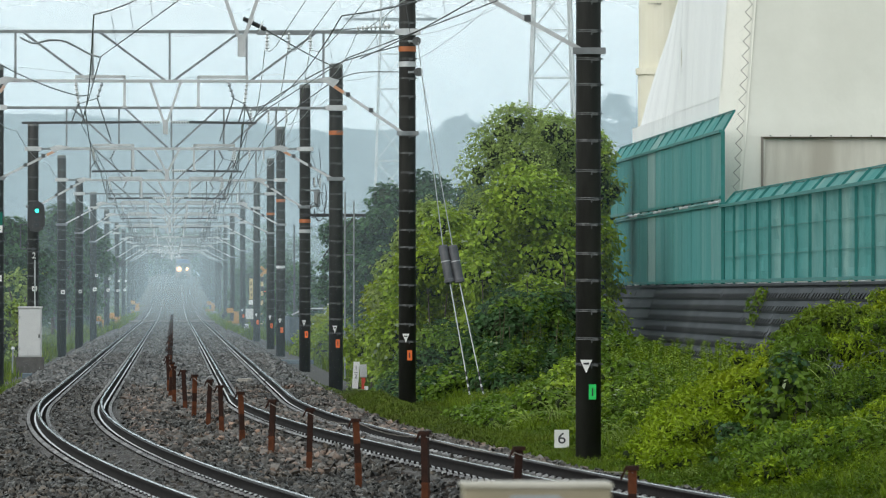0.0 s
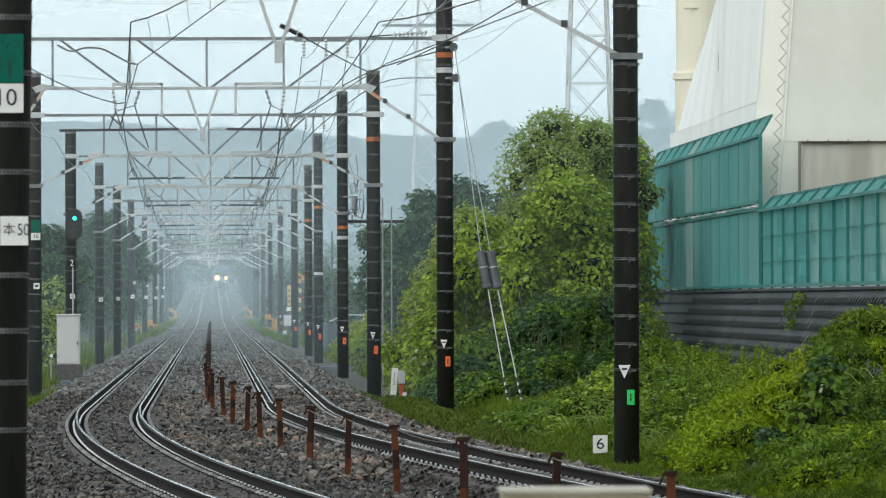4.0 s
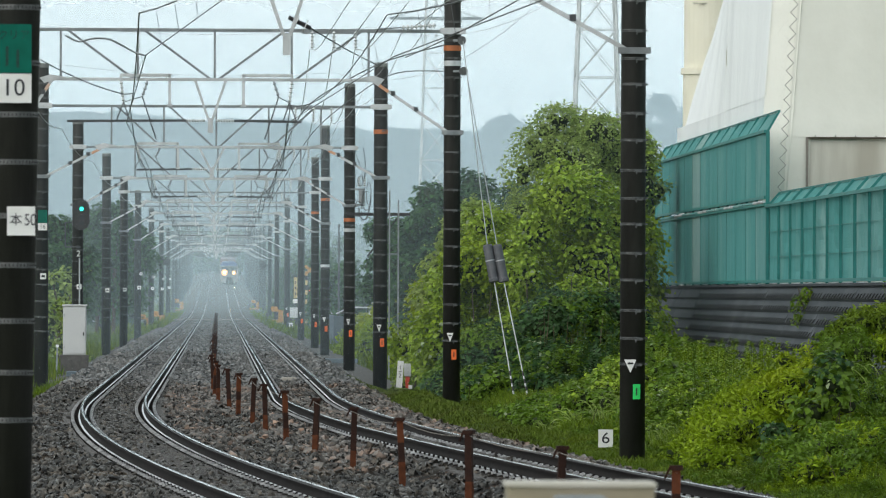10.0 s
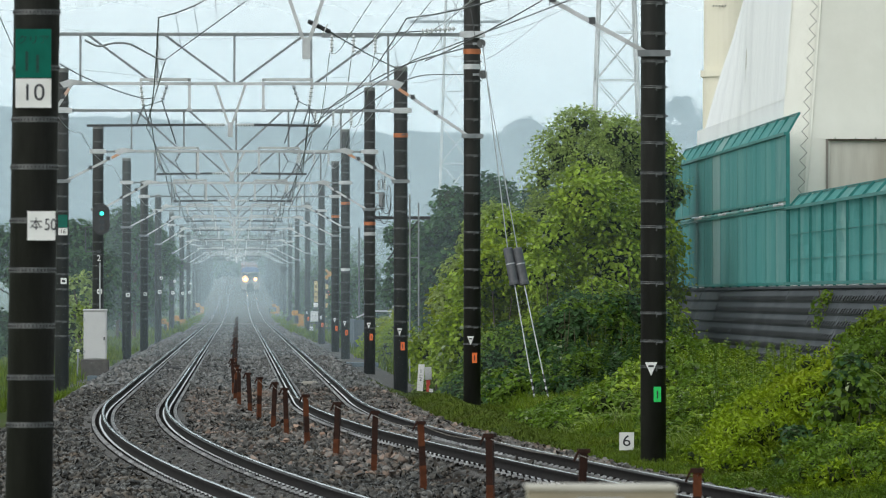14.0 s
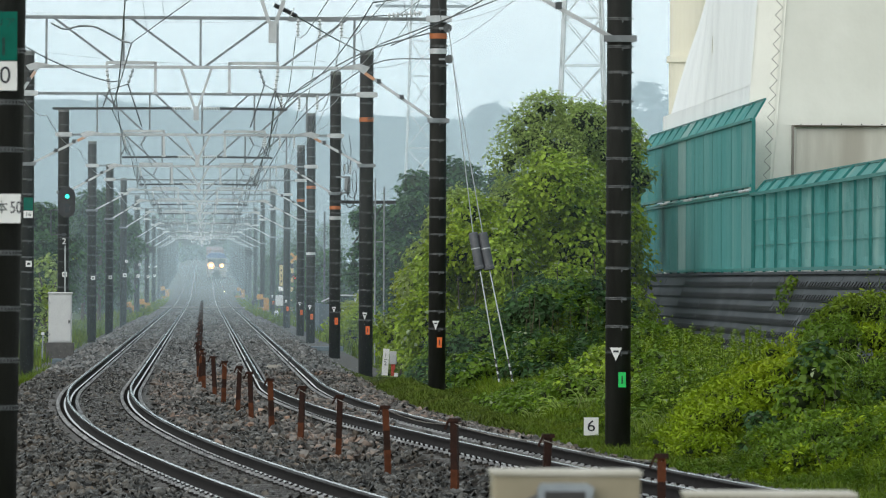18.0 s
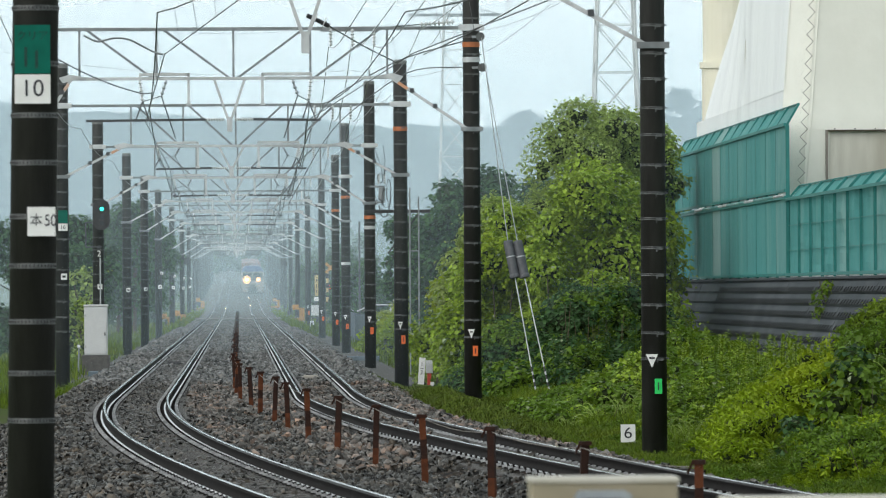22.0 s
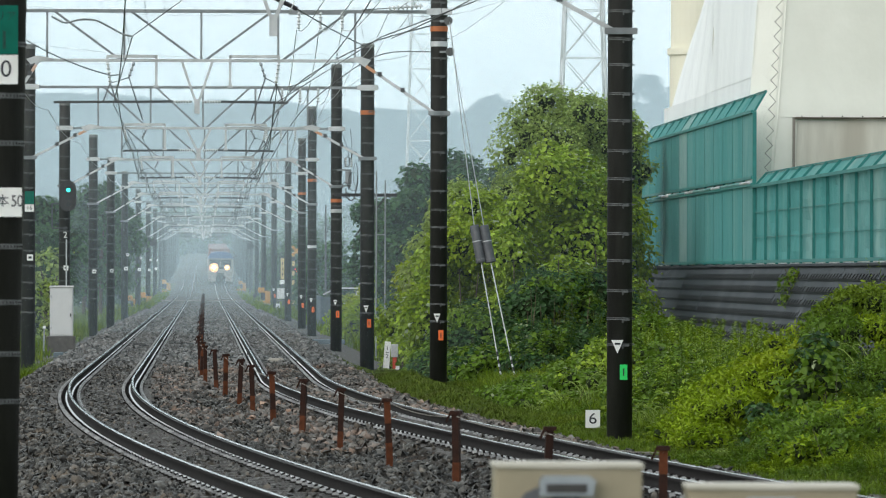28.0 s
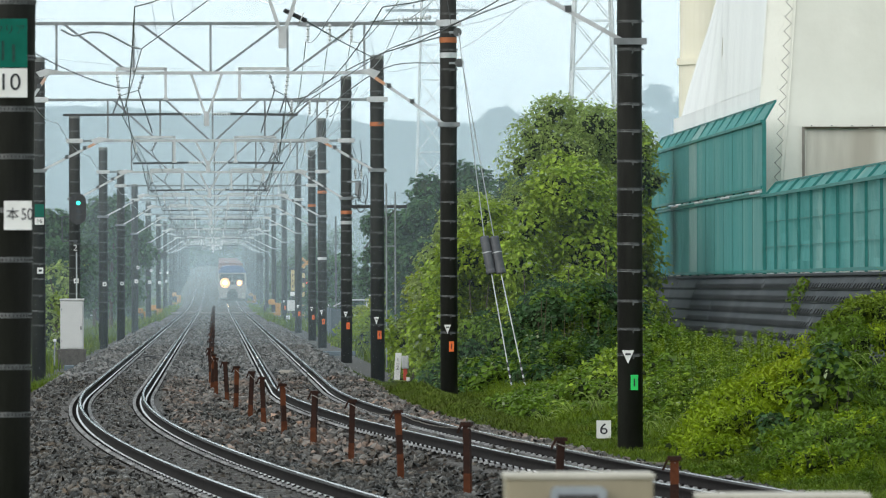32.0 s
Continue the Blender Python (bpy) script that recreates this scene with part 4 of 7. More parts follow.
def sprays(r, p, n, length, leaf, k=7, wide=0.36, droop=0.4):
    """Twigs that leave the points p along n, bend down and carry k leaves each."""
    m = len(p)
    d = n * 0.8 + r.randn(m, 3) * 0.45 + np.array([0, 0, 0.25])
    d /= np.linalg.norm(d, axis=1, keepdims=True)
    side = np.cross(d, r.randn(m, 3))
    side /= np.linalg.norm(side, axis=1, keepdims=True) + 1e-9
    ln = (length * (0.45 + 1.0 * r.rand(m, 1) ** 1.5))[:, None]
    q = ((np.arange(k) + 0.6) / k)[None, :, None]
    down = np.array([0, 0, -1.0])
    c = p[:, None] + d[:, None] * ln * q + down * (droop * ln * q * q)
    sgn = np.where(np.arange(k) % 2, 1.0, -1.0)[None, :, None]
    tg = d[:, None] * 0.6 + side[:, None] * sgn * 0.9 + r.randn(m, k, 3) * 0.3 + down * 0.35
    nr = n[:, None] * 0.45 + np.array([0, 0, 0.55]) + r.randn(m, k, 3) * 0.36
    nr /= np.linalg.norm(nr, axis=2, keepdims=True)
    tg -= nr * np.sum(tg * nr, axis=2, keepdims=True)
    tg /= np.linalg.norm(tg, axis=2, keepdims=True) + 1e-9
    bt = np.cross(nr, tg)
    s = leaf * (0.6 + 0.7 * r.rand(m, k, 1)) * (1.1 - 0.35 * q)
    v = np.stack([c, c + tg * s * 0.45 + bt * s * wide + nr * s * 0.12, c + tg * s, c + tg * s * 0.45 - bt * s * wide + nr * s * 0.12], 2).reshape(-1, 3)
    o = (np.arange(m * k) * 4)[:, None]
    f = np.stack([o + np.array([[0, 1, 2]]), o + np.array([[0, 2, 3]])], 1).reshape(-1, 3)
    return v, f


# ---- green-netted fence on the retaining wall ----
FX, FZ = 12.7, 2.25
fence = thing("net_fence", (FX, 0, FZ), "tall green steel fence hung with weathered green mesh netting", "fence")


def fence_run(y0, y1, step, z0, z1, lean, nets, front=0.045, slack=0.09):
    ys = stations(y0, y1, step)
    for y in ys:
        part("fence_post", Shape().bar((0, y, z0), (0, y, z1), 0.06, 0.06).bar((0, y, z1), (0.28, y, z1 + lean), 0.05, 0.05), M_NET_POST, fence)
    for z in (z0 + 0.06, z1):
        part("fence_rail", Shape().bar((-0.05, y0, z), (-0.05, y1, z), 0.06, 0.07), M_NET_POST, fence)
    part("fence_rail", Shape().bar((0.28, y0, z1 + lean), (0.28, y1, z1 + lean), 0.035, 0.035), M_NET_POST, fence)
    for i, (a, b) in enumerate(zip(ys, ys[1:])):
        bm = bmesh.new()
        rows = []
        for k in range(9):
            q = k / 8
            row = []
            for j in range(9):
                yy = a + (b - a) * j / 8
                bulge = slack * (0.33 * math.sin(math.pi * q) + noise.noise(Vector((yy * 1.3, q * 3.5, i))))
                row.append(bm.verts.new((front + bulge * math.sin(math.pi * j / 8), yy, z0 + 0.05 + (z1 - z0 - 0.05) * q)))
            rows.append(row)
        rows.append([bm.verts.new((0.30, a + (b - a) * j / 8, z1 + lean - 0.02)) for j in range(9)])
        for r0, r1 in zip(rows, rows[1:]):
            for j in range(8):
                bm.faces.new((r0[j], r0[j + 1], r1[j + 1], r1[j]))
        part("net_panel", bm, nets(i), fence)


fence_run(97.2, 150, 2.94, 0.0, 1.80, 0.32, lambda i: M_NET_PALE if i in (8, 9, 10, 13) or i < 7 else M_NET)
fence_run(150.1, 188.3, 2.94, 0.0, 1.85, 0.0, lambda i: M_NET_TORN if i == 7 else M_NET_PALE if i == 0 else M_NET, -0.024, 0.03)
fence_run(150.1, 188.3, 2.94, 1.95, 3.54, 0.48, lambda i: M_NET_TORN if i == 7 else M_NET_PALE if i == 0 else M_NET, -0.024, 0.03)
for i in range(32):
    part("footing", rounded((0.25, 1.3 + 0.5 * math.sin(i * 2.1), 0.14), 0.03), M_WHITE_STEEL, fence).matrix_basis = pose(0.15, 98.7 + i * 2.94, -0.12)
for i in range(12):
    part("pipe_joint", Shape().tube((-0.06, 150.3 + 2.94 * i, 1.9), (-0.06, 153.1 + 2.94 * i, 1.9), 0.04, 8), M_NET_PALE if i % 3 else M_WHITE_STEEL, fence)
for z in (0.62, 1.2):
    part("net_cord", Shape().bar((0.015, 97.2, z), (0.015, 150, z), 0.014, 0.014), M_NET_POST, fence)
part("end_post", Shape().bar((0, 150.05, 0), (0, 150.05, 3.54), 0.09, 0.09), M_NET_POST, fence)

# retaining wall of dark slotted panels
wall = thing("retaining_wall", (0, 0, 0), "leaning retaining wall of black ribbed slotted plastic panels", "retaining wall", kind="structure")
part("wall_core", Shape().plate([(12.55, 90, 2.2), (11.75, 90, -0.6), (13.2, 90, -0.6), (13.2, 90, 2.2)], 106, (0, 1, 0)), M_DARK_PANEL, wall)
for lv in range(8):
    za, zb = 2.14 - lv * 0.265, 2.14 - (lv + 1) * 0.265 + 0.013
    for i in range(15):
        ya, yb = 92 + i * 6.9, 92 + (i + 1) * 6.9 - 0.04
        xa, xb = 12.50 - (2.14 - za) * 0.29, 12.50 - (2.14 - zb) * 0.29
        belly = 0.03 + 0.008 * math.sin(i * 1.7 + lv)
        pn = part("wall_panel", Shape().plate([(xa - 0.01, ya, za), (0.6 * xa + 0.4 * xb - belly, ya, 0.6 * za + 0.4 * zb), (xb - belly, ya, zb + 0.05), (xb - 0.01, ya, zb), (xb + 0.05, ya, zb), (xa + 0.05, ya, za)], yb - ya, (0, 1, 0)), M_DARK_PANEL, wall)
        if i < 11:
            # Dark plates proud of the panel paint the shade inside its slots.
            slot_shade = Shape()
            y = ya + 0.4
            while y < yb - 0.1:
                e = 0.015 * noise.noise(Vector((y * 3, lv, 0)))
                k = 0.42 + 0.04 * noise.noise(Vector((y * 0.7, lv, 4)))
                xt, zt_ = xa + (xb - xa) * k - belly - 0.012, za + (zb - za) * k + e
                slot_shade.plate([(xt, y - 0.36, zt_), (xt, y - 0.30, zt_), (xb - belly - 0.012, y + 0.17, zb + 0.04), (xb - belly - 0.012, y - 0.09, zb + 0.04)], 0.012, (-1, 0, 0))
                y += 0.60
            part("slot_shade", slot_shade, M_SLOT, pn, "dark slanted plates painting the shade in a row of slots", kind="stuff")
part("coping", Shape().box((12.62, 143, 2.215), (0.34, 106, 0.05)), M_DARK_PANEL, wall)

# a tuft of weeds rooted in the wall's joint
tuft = thing("wall_weed", (12.3, 136.5, 1.75), "tuft of weeds rooted in a joint of the retaining wall", "weed")
rw = np.random.RandomState(4)
lv_, lf_ = leaf_cloud(rw, [(-0.05, 0, 0.0, 0.22, 0.3, 0.28), (0.05, -0.4, 0.25, 0.15, 0.4, 0.15), (-0.1, 0.2, -0.3, 0.12, 0.15, 0.15)], 260, 0.075)
m_ = bulk("tmp", lv_, lf_, M_WEED)
part("leaves", m_.data, M_WEED, tuft)
bpy.data.objects.remove(m_)
part("stalk", Shape().tube((0.1, 0, -0.3), (-0.1, -0.1, 0.4), 0.012, 5), M_BARK, tuft)

# ---- sheeted building ----
bld = thing("sheeted_building", (13.5, 160, 2.1), "tall building under repair wrapped in white and cream tarpaulin sheets", "building")
part("core_wall", Shape().plate([(1.0, 1.5, 0), (1.0, 27, 0), (4.4, 27, 13), (1.4, 1.5, 13)], 14, (1, 0, 0)), M_OLD_WALL, bld)


def cloth(name, corner, du, dv, nu, nv, amp, mat, parent, label="", seed=0, dv2=None):
    """A hanging sheet from a corner along du and dv, with soft folds."""
    bm = bmesh.new()
    c, du, dv = Vector(corner), Vector(du), Vector(dv)
    dv2 = Vector(dv2) if dv2 else dv
    nrm = du.cross(dv).normalized()
    g = [[bm.verts.new(c + du * (i / nu) + dv.lerp(dv2, i / nu) * (j / nv) + nrm * amp * (noise.noise(Vector((i * 0.6, j * 0.12, seed))) + 0.4 * noise.noise(Vector((i * 1.7, j * 0.3, seed + 5))))) for j in range(nv + 1)] for i in range(nu + 1)]
    for i in range(nu):
        for j in range(nv):
            bm.faces.new((g[i][j], g[i + 1][j], g[i + 1][j + 1], g[i][j + 1]))
    return part(name, bm, mat, parent, label, smooth=True)


# side towards the track
cloth("white_sheet", (0.01, 0.24, 4.80), (0, 13.2, 0), (0.6, 0, 8.6), 30, 30, 0.022, M_SHEET, bld, "white rain-streaked sheet with vertical folds", 1, (0.3, 0, 8.6))
cloth("white_sheet", (0.035, 13.3, 4.80), (0, 15.0, 0), (0.3, 0, 8.6), 22, 30, 0.06, M_SHEET, bld, "white rain-streaked sheet with vertical folds", 2, (2.6, 0, 8.6))
cloth("lower_sheet", (0.018, 0.3, 0.0), (0, 31, 0), (0.0, 0, 4.795), 30, 12, 0.008, M_SHEET, bld, "duller lower sheet", 3)
cloth("under_sheet", (0.25, 0.3, 4.0), (0, 24, 0), (0.7, 0, 9.2), 20, 12, 0.02, M_SHEET_WARM, bld, "cream sheet under the white one", 9, (2.5, 0, 9.2))
seam = Shape()
for i in range(7):
    seam.tube((0.03 + 0.05 * i, 13.22, 4.7 + 1.2 * i), (0.08 + 0.05 * i, 13.22, 5.9 + 1.2 * i), 0.02, 5)
part("seam_rope", seam, M_SHEET_WARM, bld)
# front towards the camera
cloth("corner_sheet", (-0.18, 0.28, 0.0), (0.70, -0.43, 0), (0.0, 0, 2.5), 4, 8, 0.004, M_SHEET_WARM, bld, "", 4)
cloth("corner_sheet", (-0.18, 0.28, 2.5), (0.70, -0.43, 0), (0.75, 0, 10.3), 4, 20, 0.004, M_SHEET_WARM, bld, "", 7)
cloth("front_sheet", (0.52, -0.13, 3.80), (15, 0, 0), (0.70, 0, 9.3), 30, 20, 0.06, M_SHEET_WARM, bld, "cream tarpaulin sheet", 5)
cloth("front_sheet", (0.36, -0.125, 0.0), (0.60, 0, 0), (0.13, 0, 3.85), 4, 12, 0.01, M_SHEET_WARM, bld, "", 6)
part("opening_lintel", Shape().box((8.3, -0.16, 3.78), (14.6, 0.06, 0.04)), M_BARK, bld)
part("opening_jamb", Shape().box((1.0, -0.10, 1.9), (0.06, 0.2, 3.8)), M_ROPE, bld)
for i in range(26):
    part("eyelet", Shape().box((1.2 + i * 0.5, -0.20, 3.82), (0.03, 0.02, 0.03)), M_LOCO_DARK, bld)
part("back_wall", Shape().box((8.3, 0.08, 1.9), (14.6, 0.3, 3.8)), M_OPEN_WALL, bld, "rain-stained concrete wall behind the opening")
lace = Shape()
for i in range(34):
    z = 0.4 + i * 0.36
    e = 0.27 + 0.073 * max(0.0, z - 2.5)
    lace.tube((e, -0.16, z), (e + 0.17, -0.22, z + 0.18), 0.009, 4).tube((e + 0.17, -0.22, z + 0.18), (e + 0.01, -0.16, z + 0.36), 0.009, 4)
part("lacing_rope", lace, M_LACE, bld, "zigzag rope lacing the sheet edges")
tower = thing("cream_tower", (13.75, 199, 2.1), "cream-painted round storage tower with a flange ring", "tower")
part("shell", Shape().lathe((1.38, 0, -0.1), (1.38, 0, 13), ((0, 0.90), (0.515, 0.90), (0.515, 0.97), (0.53, 0.97), (0.53, 0.87), (1, 0.87)), 32), M_CREAM, tower, smooth=False)
for i in range(14):
    part("rivet", Shape().box((0.75 + 0.09 * i, -0.86 + 0.01 * i, 8.8), (0.03, 0.06, 0.05)), M_LOCO_DARK, tower)


# ---- vegetation ----
def blades(r, pts, size, lean=0.35, width=0.014):
    """Grass blades: bent triangles rising from the points."""
    n = len(pts)
    h = size * (0.5 + r.rand(n, 1))
    a = r.rand(n, 1) * 2 * np.pi
    dirn = np.concatenate([np.cos(a), np.sin(a), np.zeros((n, 1))], 1)
    side = np.concatenate([-np.sin(a), np.cos(a), np.zeros((n, 1))], 1)
    ln = lean * (0.3 + r.rand(n, 1))
    upv = np.array([[0, 0, 1.0]])
    w = width * (0.6 + 0.8 * r.rand(n, 1))
    p0, p1 = pts - side * w, pts + side * w
    m = pts + upv * h * 0.6 + dirn * h * ln * 0.35
    tip = pts + upv * h * 0.95 + dirn * h * ln
    v = np.stack([p0, p1, m + side * w * 0.8, m - side * w * 0.8, tip], 1)
    b = (np.arange(n) * 5)[:, None]
    f = np.concatenate([b + np.array([[0, 1, 2]]), b + np.array([[0, 2, 3]]), b + np.array([[3, 2, 4]])], 0)
    return v.reshape(-1, 3), f


def stems_of(t, r, count, w, depth, h, thick=0.03):
    for i in range(count):
        px, py = (r.rand() - 0.5) * w * 0.8, (r.rand() - 0.5) * depth * 0.6
        part("stem", Shape().tube((px, py, -0.15), (px + 0.15 * r.randn(), py + 0.1 * r.randn(), h * (0.5 + 0.3 * r.rand())), thick, 5, thick * 0.4), M_BARK, t)


def leaves_on(t, name, r, lumps, count, leaf, mat, label="", **k):
    v, f = leaf_cloud(r, lumps, count, leaf, **k)
    m = bulk("tmp", v, f, mat)
    part(name, m.data, mat, t, label)
    bpy.data.objects.remove(m)


def leaf_shells(r, lumps, leaf, cover, hang=0.7, wide=0.40, shell=0.25, back=0.35, up=0.5):
    """Overlapping ovate leaves on the outsides of the lumps (x, y, z, rx, ry, rz), tips hanging down or, with hang below 0, rising."""
    L = np.array(lumps)
    rm = (L[:, 3] * L[:, 4] * L[:, 5]) ** (1 / 3)
    idx = np.repeat(np.arange(len(L)), (cover * 9.0 * rm ** 2 / (leaf * leaf * wide * 1.4)).astype(int) + 2)
    d = r.randn(len(idx), 3)
    d[:, 2] += 0.35
    d /= np.linalg.norm(d, axis=1, keepdims=True)
    idx, d = idx[d[:, 1] < back], d[d[:, 1] < back]
    n = len(idx)
    lobes = 0.24 * lattice(d[:, 0] * 2.3 + idx * 7.3, d[:, 2] * 2.3 + d[:, 1] * 1.6 + idx * 3.1)[:, None] if leaf > 0.07 else 0.0
    p = L[idx, :3] + d * L[idx, 3:] * (1 + lobes - shell * r.rand(n, 1) ** 2 + 0.11 * r.randn(n, 1))
    buried = np.zeros(n, bool)
    for j in range(len(L)):
        buried |= (np.sum(((p - L[j, :3]) / L[j, 3:]) ** 2, axis=1) < 0.55) & (idx != j)
    p, d, idx = p[~buried], d[~buried], idx[~buried]
    n = len(p)
    nrm = d * 0.55 + np.array([0, 0, up]) + 0.42 * r.randn(n, 3)
    nrm /= np.linalg.norm(nrm, axis=1, keepdims=True)
    tip = d * 0.6 + 0.6 * r.randn(n, 3) + np.array([0, 0, -hang])
    tip -= nrm * np.sum(tip * nrm, axis=1, keepdims=True)
    tip /= np.linalg.norm(tip, axis=1, keepdims=True) + 1e-9
    bt = np.cross(nrm, tip)
    s = leaf * (0.6 + 0.8 * r.rand(n, 1))
    a, b = tip * s * 0.30 + nrm * s * 0.10, tip * s * 0.68 + nrm * s * 0.06
    w = bt * s * wide
    v = np.stack([p, p + a + w, p + b + w * 0.75, p + tip * s - nrm * s * 0.1, p + b - w * 0.75, p + a - w], 1).reshape(-1, 3)
    o = (np.arange(n) * 6)[:, None]
    f = np.stack([o + np.array([[0, 1, 2, 3]]), o + np.array([[0, 3, 4, 5]])], 1).reshape(-1, 4)
    return v, f


BALL = bmesh.new()
bmesh.ops.create_icosphere(BALL, subdivisions=2, radius=1.0)
BALL_V, BALL_F = np.array([v.co[:] for v in BALL.verts]), np.array([[v.index for v in f.verts] for f in BALL.faces])
BALL.free()


def cores(lumps, k):
    """Solid inner cores of the lumps that paint the shade among the leaves."""
    L = np.array(lumps)
    v = L[:, None, :3] + BALL_V[None] * L[:, None, 3:] * k
    f = BALL_F[None] + (np.arange(len(L)) * len(BALL_V))[:, None, None]
    return v.reshape(-1, 3), f.reshape(-1, 3)


def foliage(t, name, geometry, mat, label="", kind=""):
    m = bulk("tmp", *geometry, mat)
    part(name, m.data, mat, t, label, kind=kind)
    bpy.data.objects.remove(m)


def thicket(name, x0, x1, y0, depth, tops, lump, leaf, mats, label, category, seed, group="", pale=0.0, cover=2.2, hang=0.7, wide=0.40, stems=6, fill=1.3, twigs=0.30):
    """A leafy bank from x0 to x1 of overlapping rounded clumps; tops: heights at even steps from x0 to x1."""
    r = np.random.RandomState(seed)
    xc = (x0 + x1) / 2
    z = ground_z(xc, y0 + depth * 0.3)
    t = thing(name, (xc, y0, z), label, category, group)
    mean = sum(tops) / len(tops)
    stems_of(t, r, stems, x1 - x0, depth, mean * 0.8, 0.03 if lump > 0.4 else 0.008)
    n = int(fill * (x1 - x0) * (mean * 1.1 + depth * 0.7) / (lump * lump)) + 4
    x, q = x0 + (x1 - x0) * r.rand(n), r.rand(n)
    rad = lump * (0.30 + 0.95 * r.rand(n) ** 1.7)
    edge = np.clip(np.minimum(x - x0, x1 - x) / (lump * 1.5), 0.02, 1) ** 0.6
    h = np.interp(x, np.linspace(x0, x1, len(tops)), tops) * (0.45 + 0.55 * edge)
    h = h * (1 + 0.12 * lattice(x / lump * 0.8 + seed, q * 3.0))
    ang = q * math.pi * 0.62
    hollow = lump * (2.4 if lump < 0.5 else 3.3) * lattice(x / lump * 0.45 + seed, q * (mean + depth) / lump * 0.45)
    lumps = np.stack([x - xc, depth * (1 - np.cos(ang)) + rad * 0.5 - hollow * np.cos(ang), np.maximum(0.1 * rad, h * np.sin(ang) - rad * 0.8 + hollow * 0.3), rad * 1.1, rad, rad * 0.85], 1)
    foliage(t, "inner_foliage", cores(lumps, 0.64), M_SHADE_CORE, "near-black core painting the shade between stalks and leaves")
    kind_of = lattice(x / lump * 0.35 + 3 * seed, q * 4.0 + 2.0) + 0.5 * r.randn(n) > 0.35
    foliage(t, "leaves", leaf_shells(r, lumps[~kind_of], leaf, cover, hang, wide), mats[0])
    pick = r.choice(n, max(6, int(twigs * cover * (lumps[:, 3] ** 2).sum() / (leaf * leaf))))
    d = r.randn(len(pick), 3) * np.array([1, 0.8, 0.8]) + np.array([0, -0.3, 0.5 if hang > 0 else 0.9])
    d /= np.linalg.norm(d, axis=1, keepdims=True)
    foliage(t, "outer_foliage", sprays(r, lumps[pick, :3] + d * lumps[pick, 3:] * 0.85, d, min(0.6, lump * 1.25), leaf * 0.85, 7, wide * 0.8, 0.3), mats[0], "leafy twigs standing out of the mass", "stuff")
    if kind_of.any():
        foliage(t, "young_leaves", leaf_shells(r, lumps[kind_of], leaf * 0.92, cover, hang, wide), mats[1])
    if pale:
        foliage(t, "turned_leaves", leaf_shells(r, lumps[r.rand(n) < 0.5], leaf * 0.9, pale, 0.0, wide, 0.05, 0.3, 1.0), M_LEAF_PALE, "pale undersides of leaves turned by the wind")
    return t


def tree(x, y, h, w, depth, leaf, cover, mats, label, seed=1, n=40, low=0.25, z=None, group="", core=0.7):
    """A tapered trunk with limbs and a crown of many small leaf clumps."""
    r = np.random.RandomState(seed)
    t = thing("tree", (x, y, ground_z(x, y) if z is None else z), label, "tree", group)
    part("trunk", Shape().lathe((0, 0, -0.2), (0.1, 0, h * 0.6), ((0, 0.17), (0.1, 0.13), (1, 0.05)), 10), M_BARK, t, smooth=True)
    lumps = []
    for i in range(n):
        a, q = r.rand() * 6.28, r.rand()
        zz = h * (low + (0.93 - low) * q)
        k = math.sin(math.pi * (0.18 + 0.74 * q)) ** 0.55
        rad = 0.35 + 0.6 * math.sqrt(r.rand())
        s = (0.075 + 0.10 * r.rand()) * min(w, h)
        lumps.append((math.cos(a) * rad * w / 2 * k, math.sin(a) * rad * depth / 2 * k, zz, s * 1.1, s, s * 0.9))
    for i, lp in enumerate(lumps[:10]):
        part("limb", Shape().tube((0.05, 0, min(lp[2] * 0.7, h * (0.25 + 0.03 * i))), (lp[0], lp[1], lp[2]), 0.045, 6, 0.012), M_BARK, t)
    foliage(t, "inner_foliage", cores(lumps, core), M_SHADE_CORE, "near-black core painting the shade inside the crown")
    foliage(t, "crown", leaf_shells(r, lumps, leaf, cover, 0.2, 0.34, 0.55, 0.5), mats[0])
    pick = r.choice(n, max(20, int(1.1 * n * (w * 0.12 / leaf) ** 2 / 5)))
    d = r.randn(len(pick), 3) + np.array([0, 0, 0.5])
    d /= np.linalg.norm(d, axis=1, keepdims=True)
    L = np.array(lumps)[pick]
    foliage(t, "outer_foliage", sprays(r, L[:, :3] + d * L[:, 3:] * 0.8, d, leaf * 4.5, leaf, 7, 0.32, 0.3), mats[-1], "", "stuff")
    foliage(t, "outer_leaves", leaf_shells(r, lumps[::2], leaf, cover * 0.35, 0.1, 0.34, 0.05, 0.4), mats[-1])
    return t


# vine-covered thicket beside the wall's far end
rk = np.random.RandomState(31)
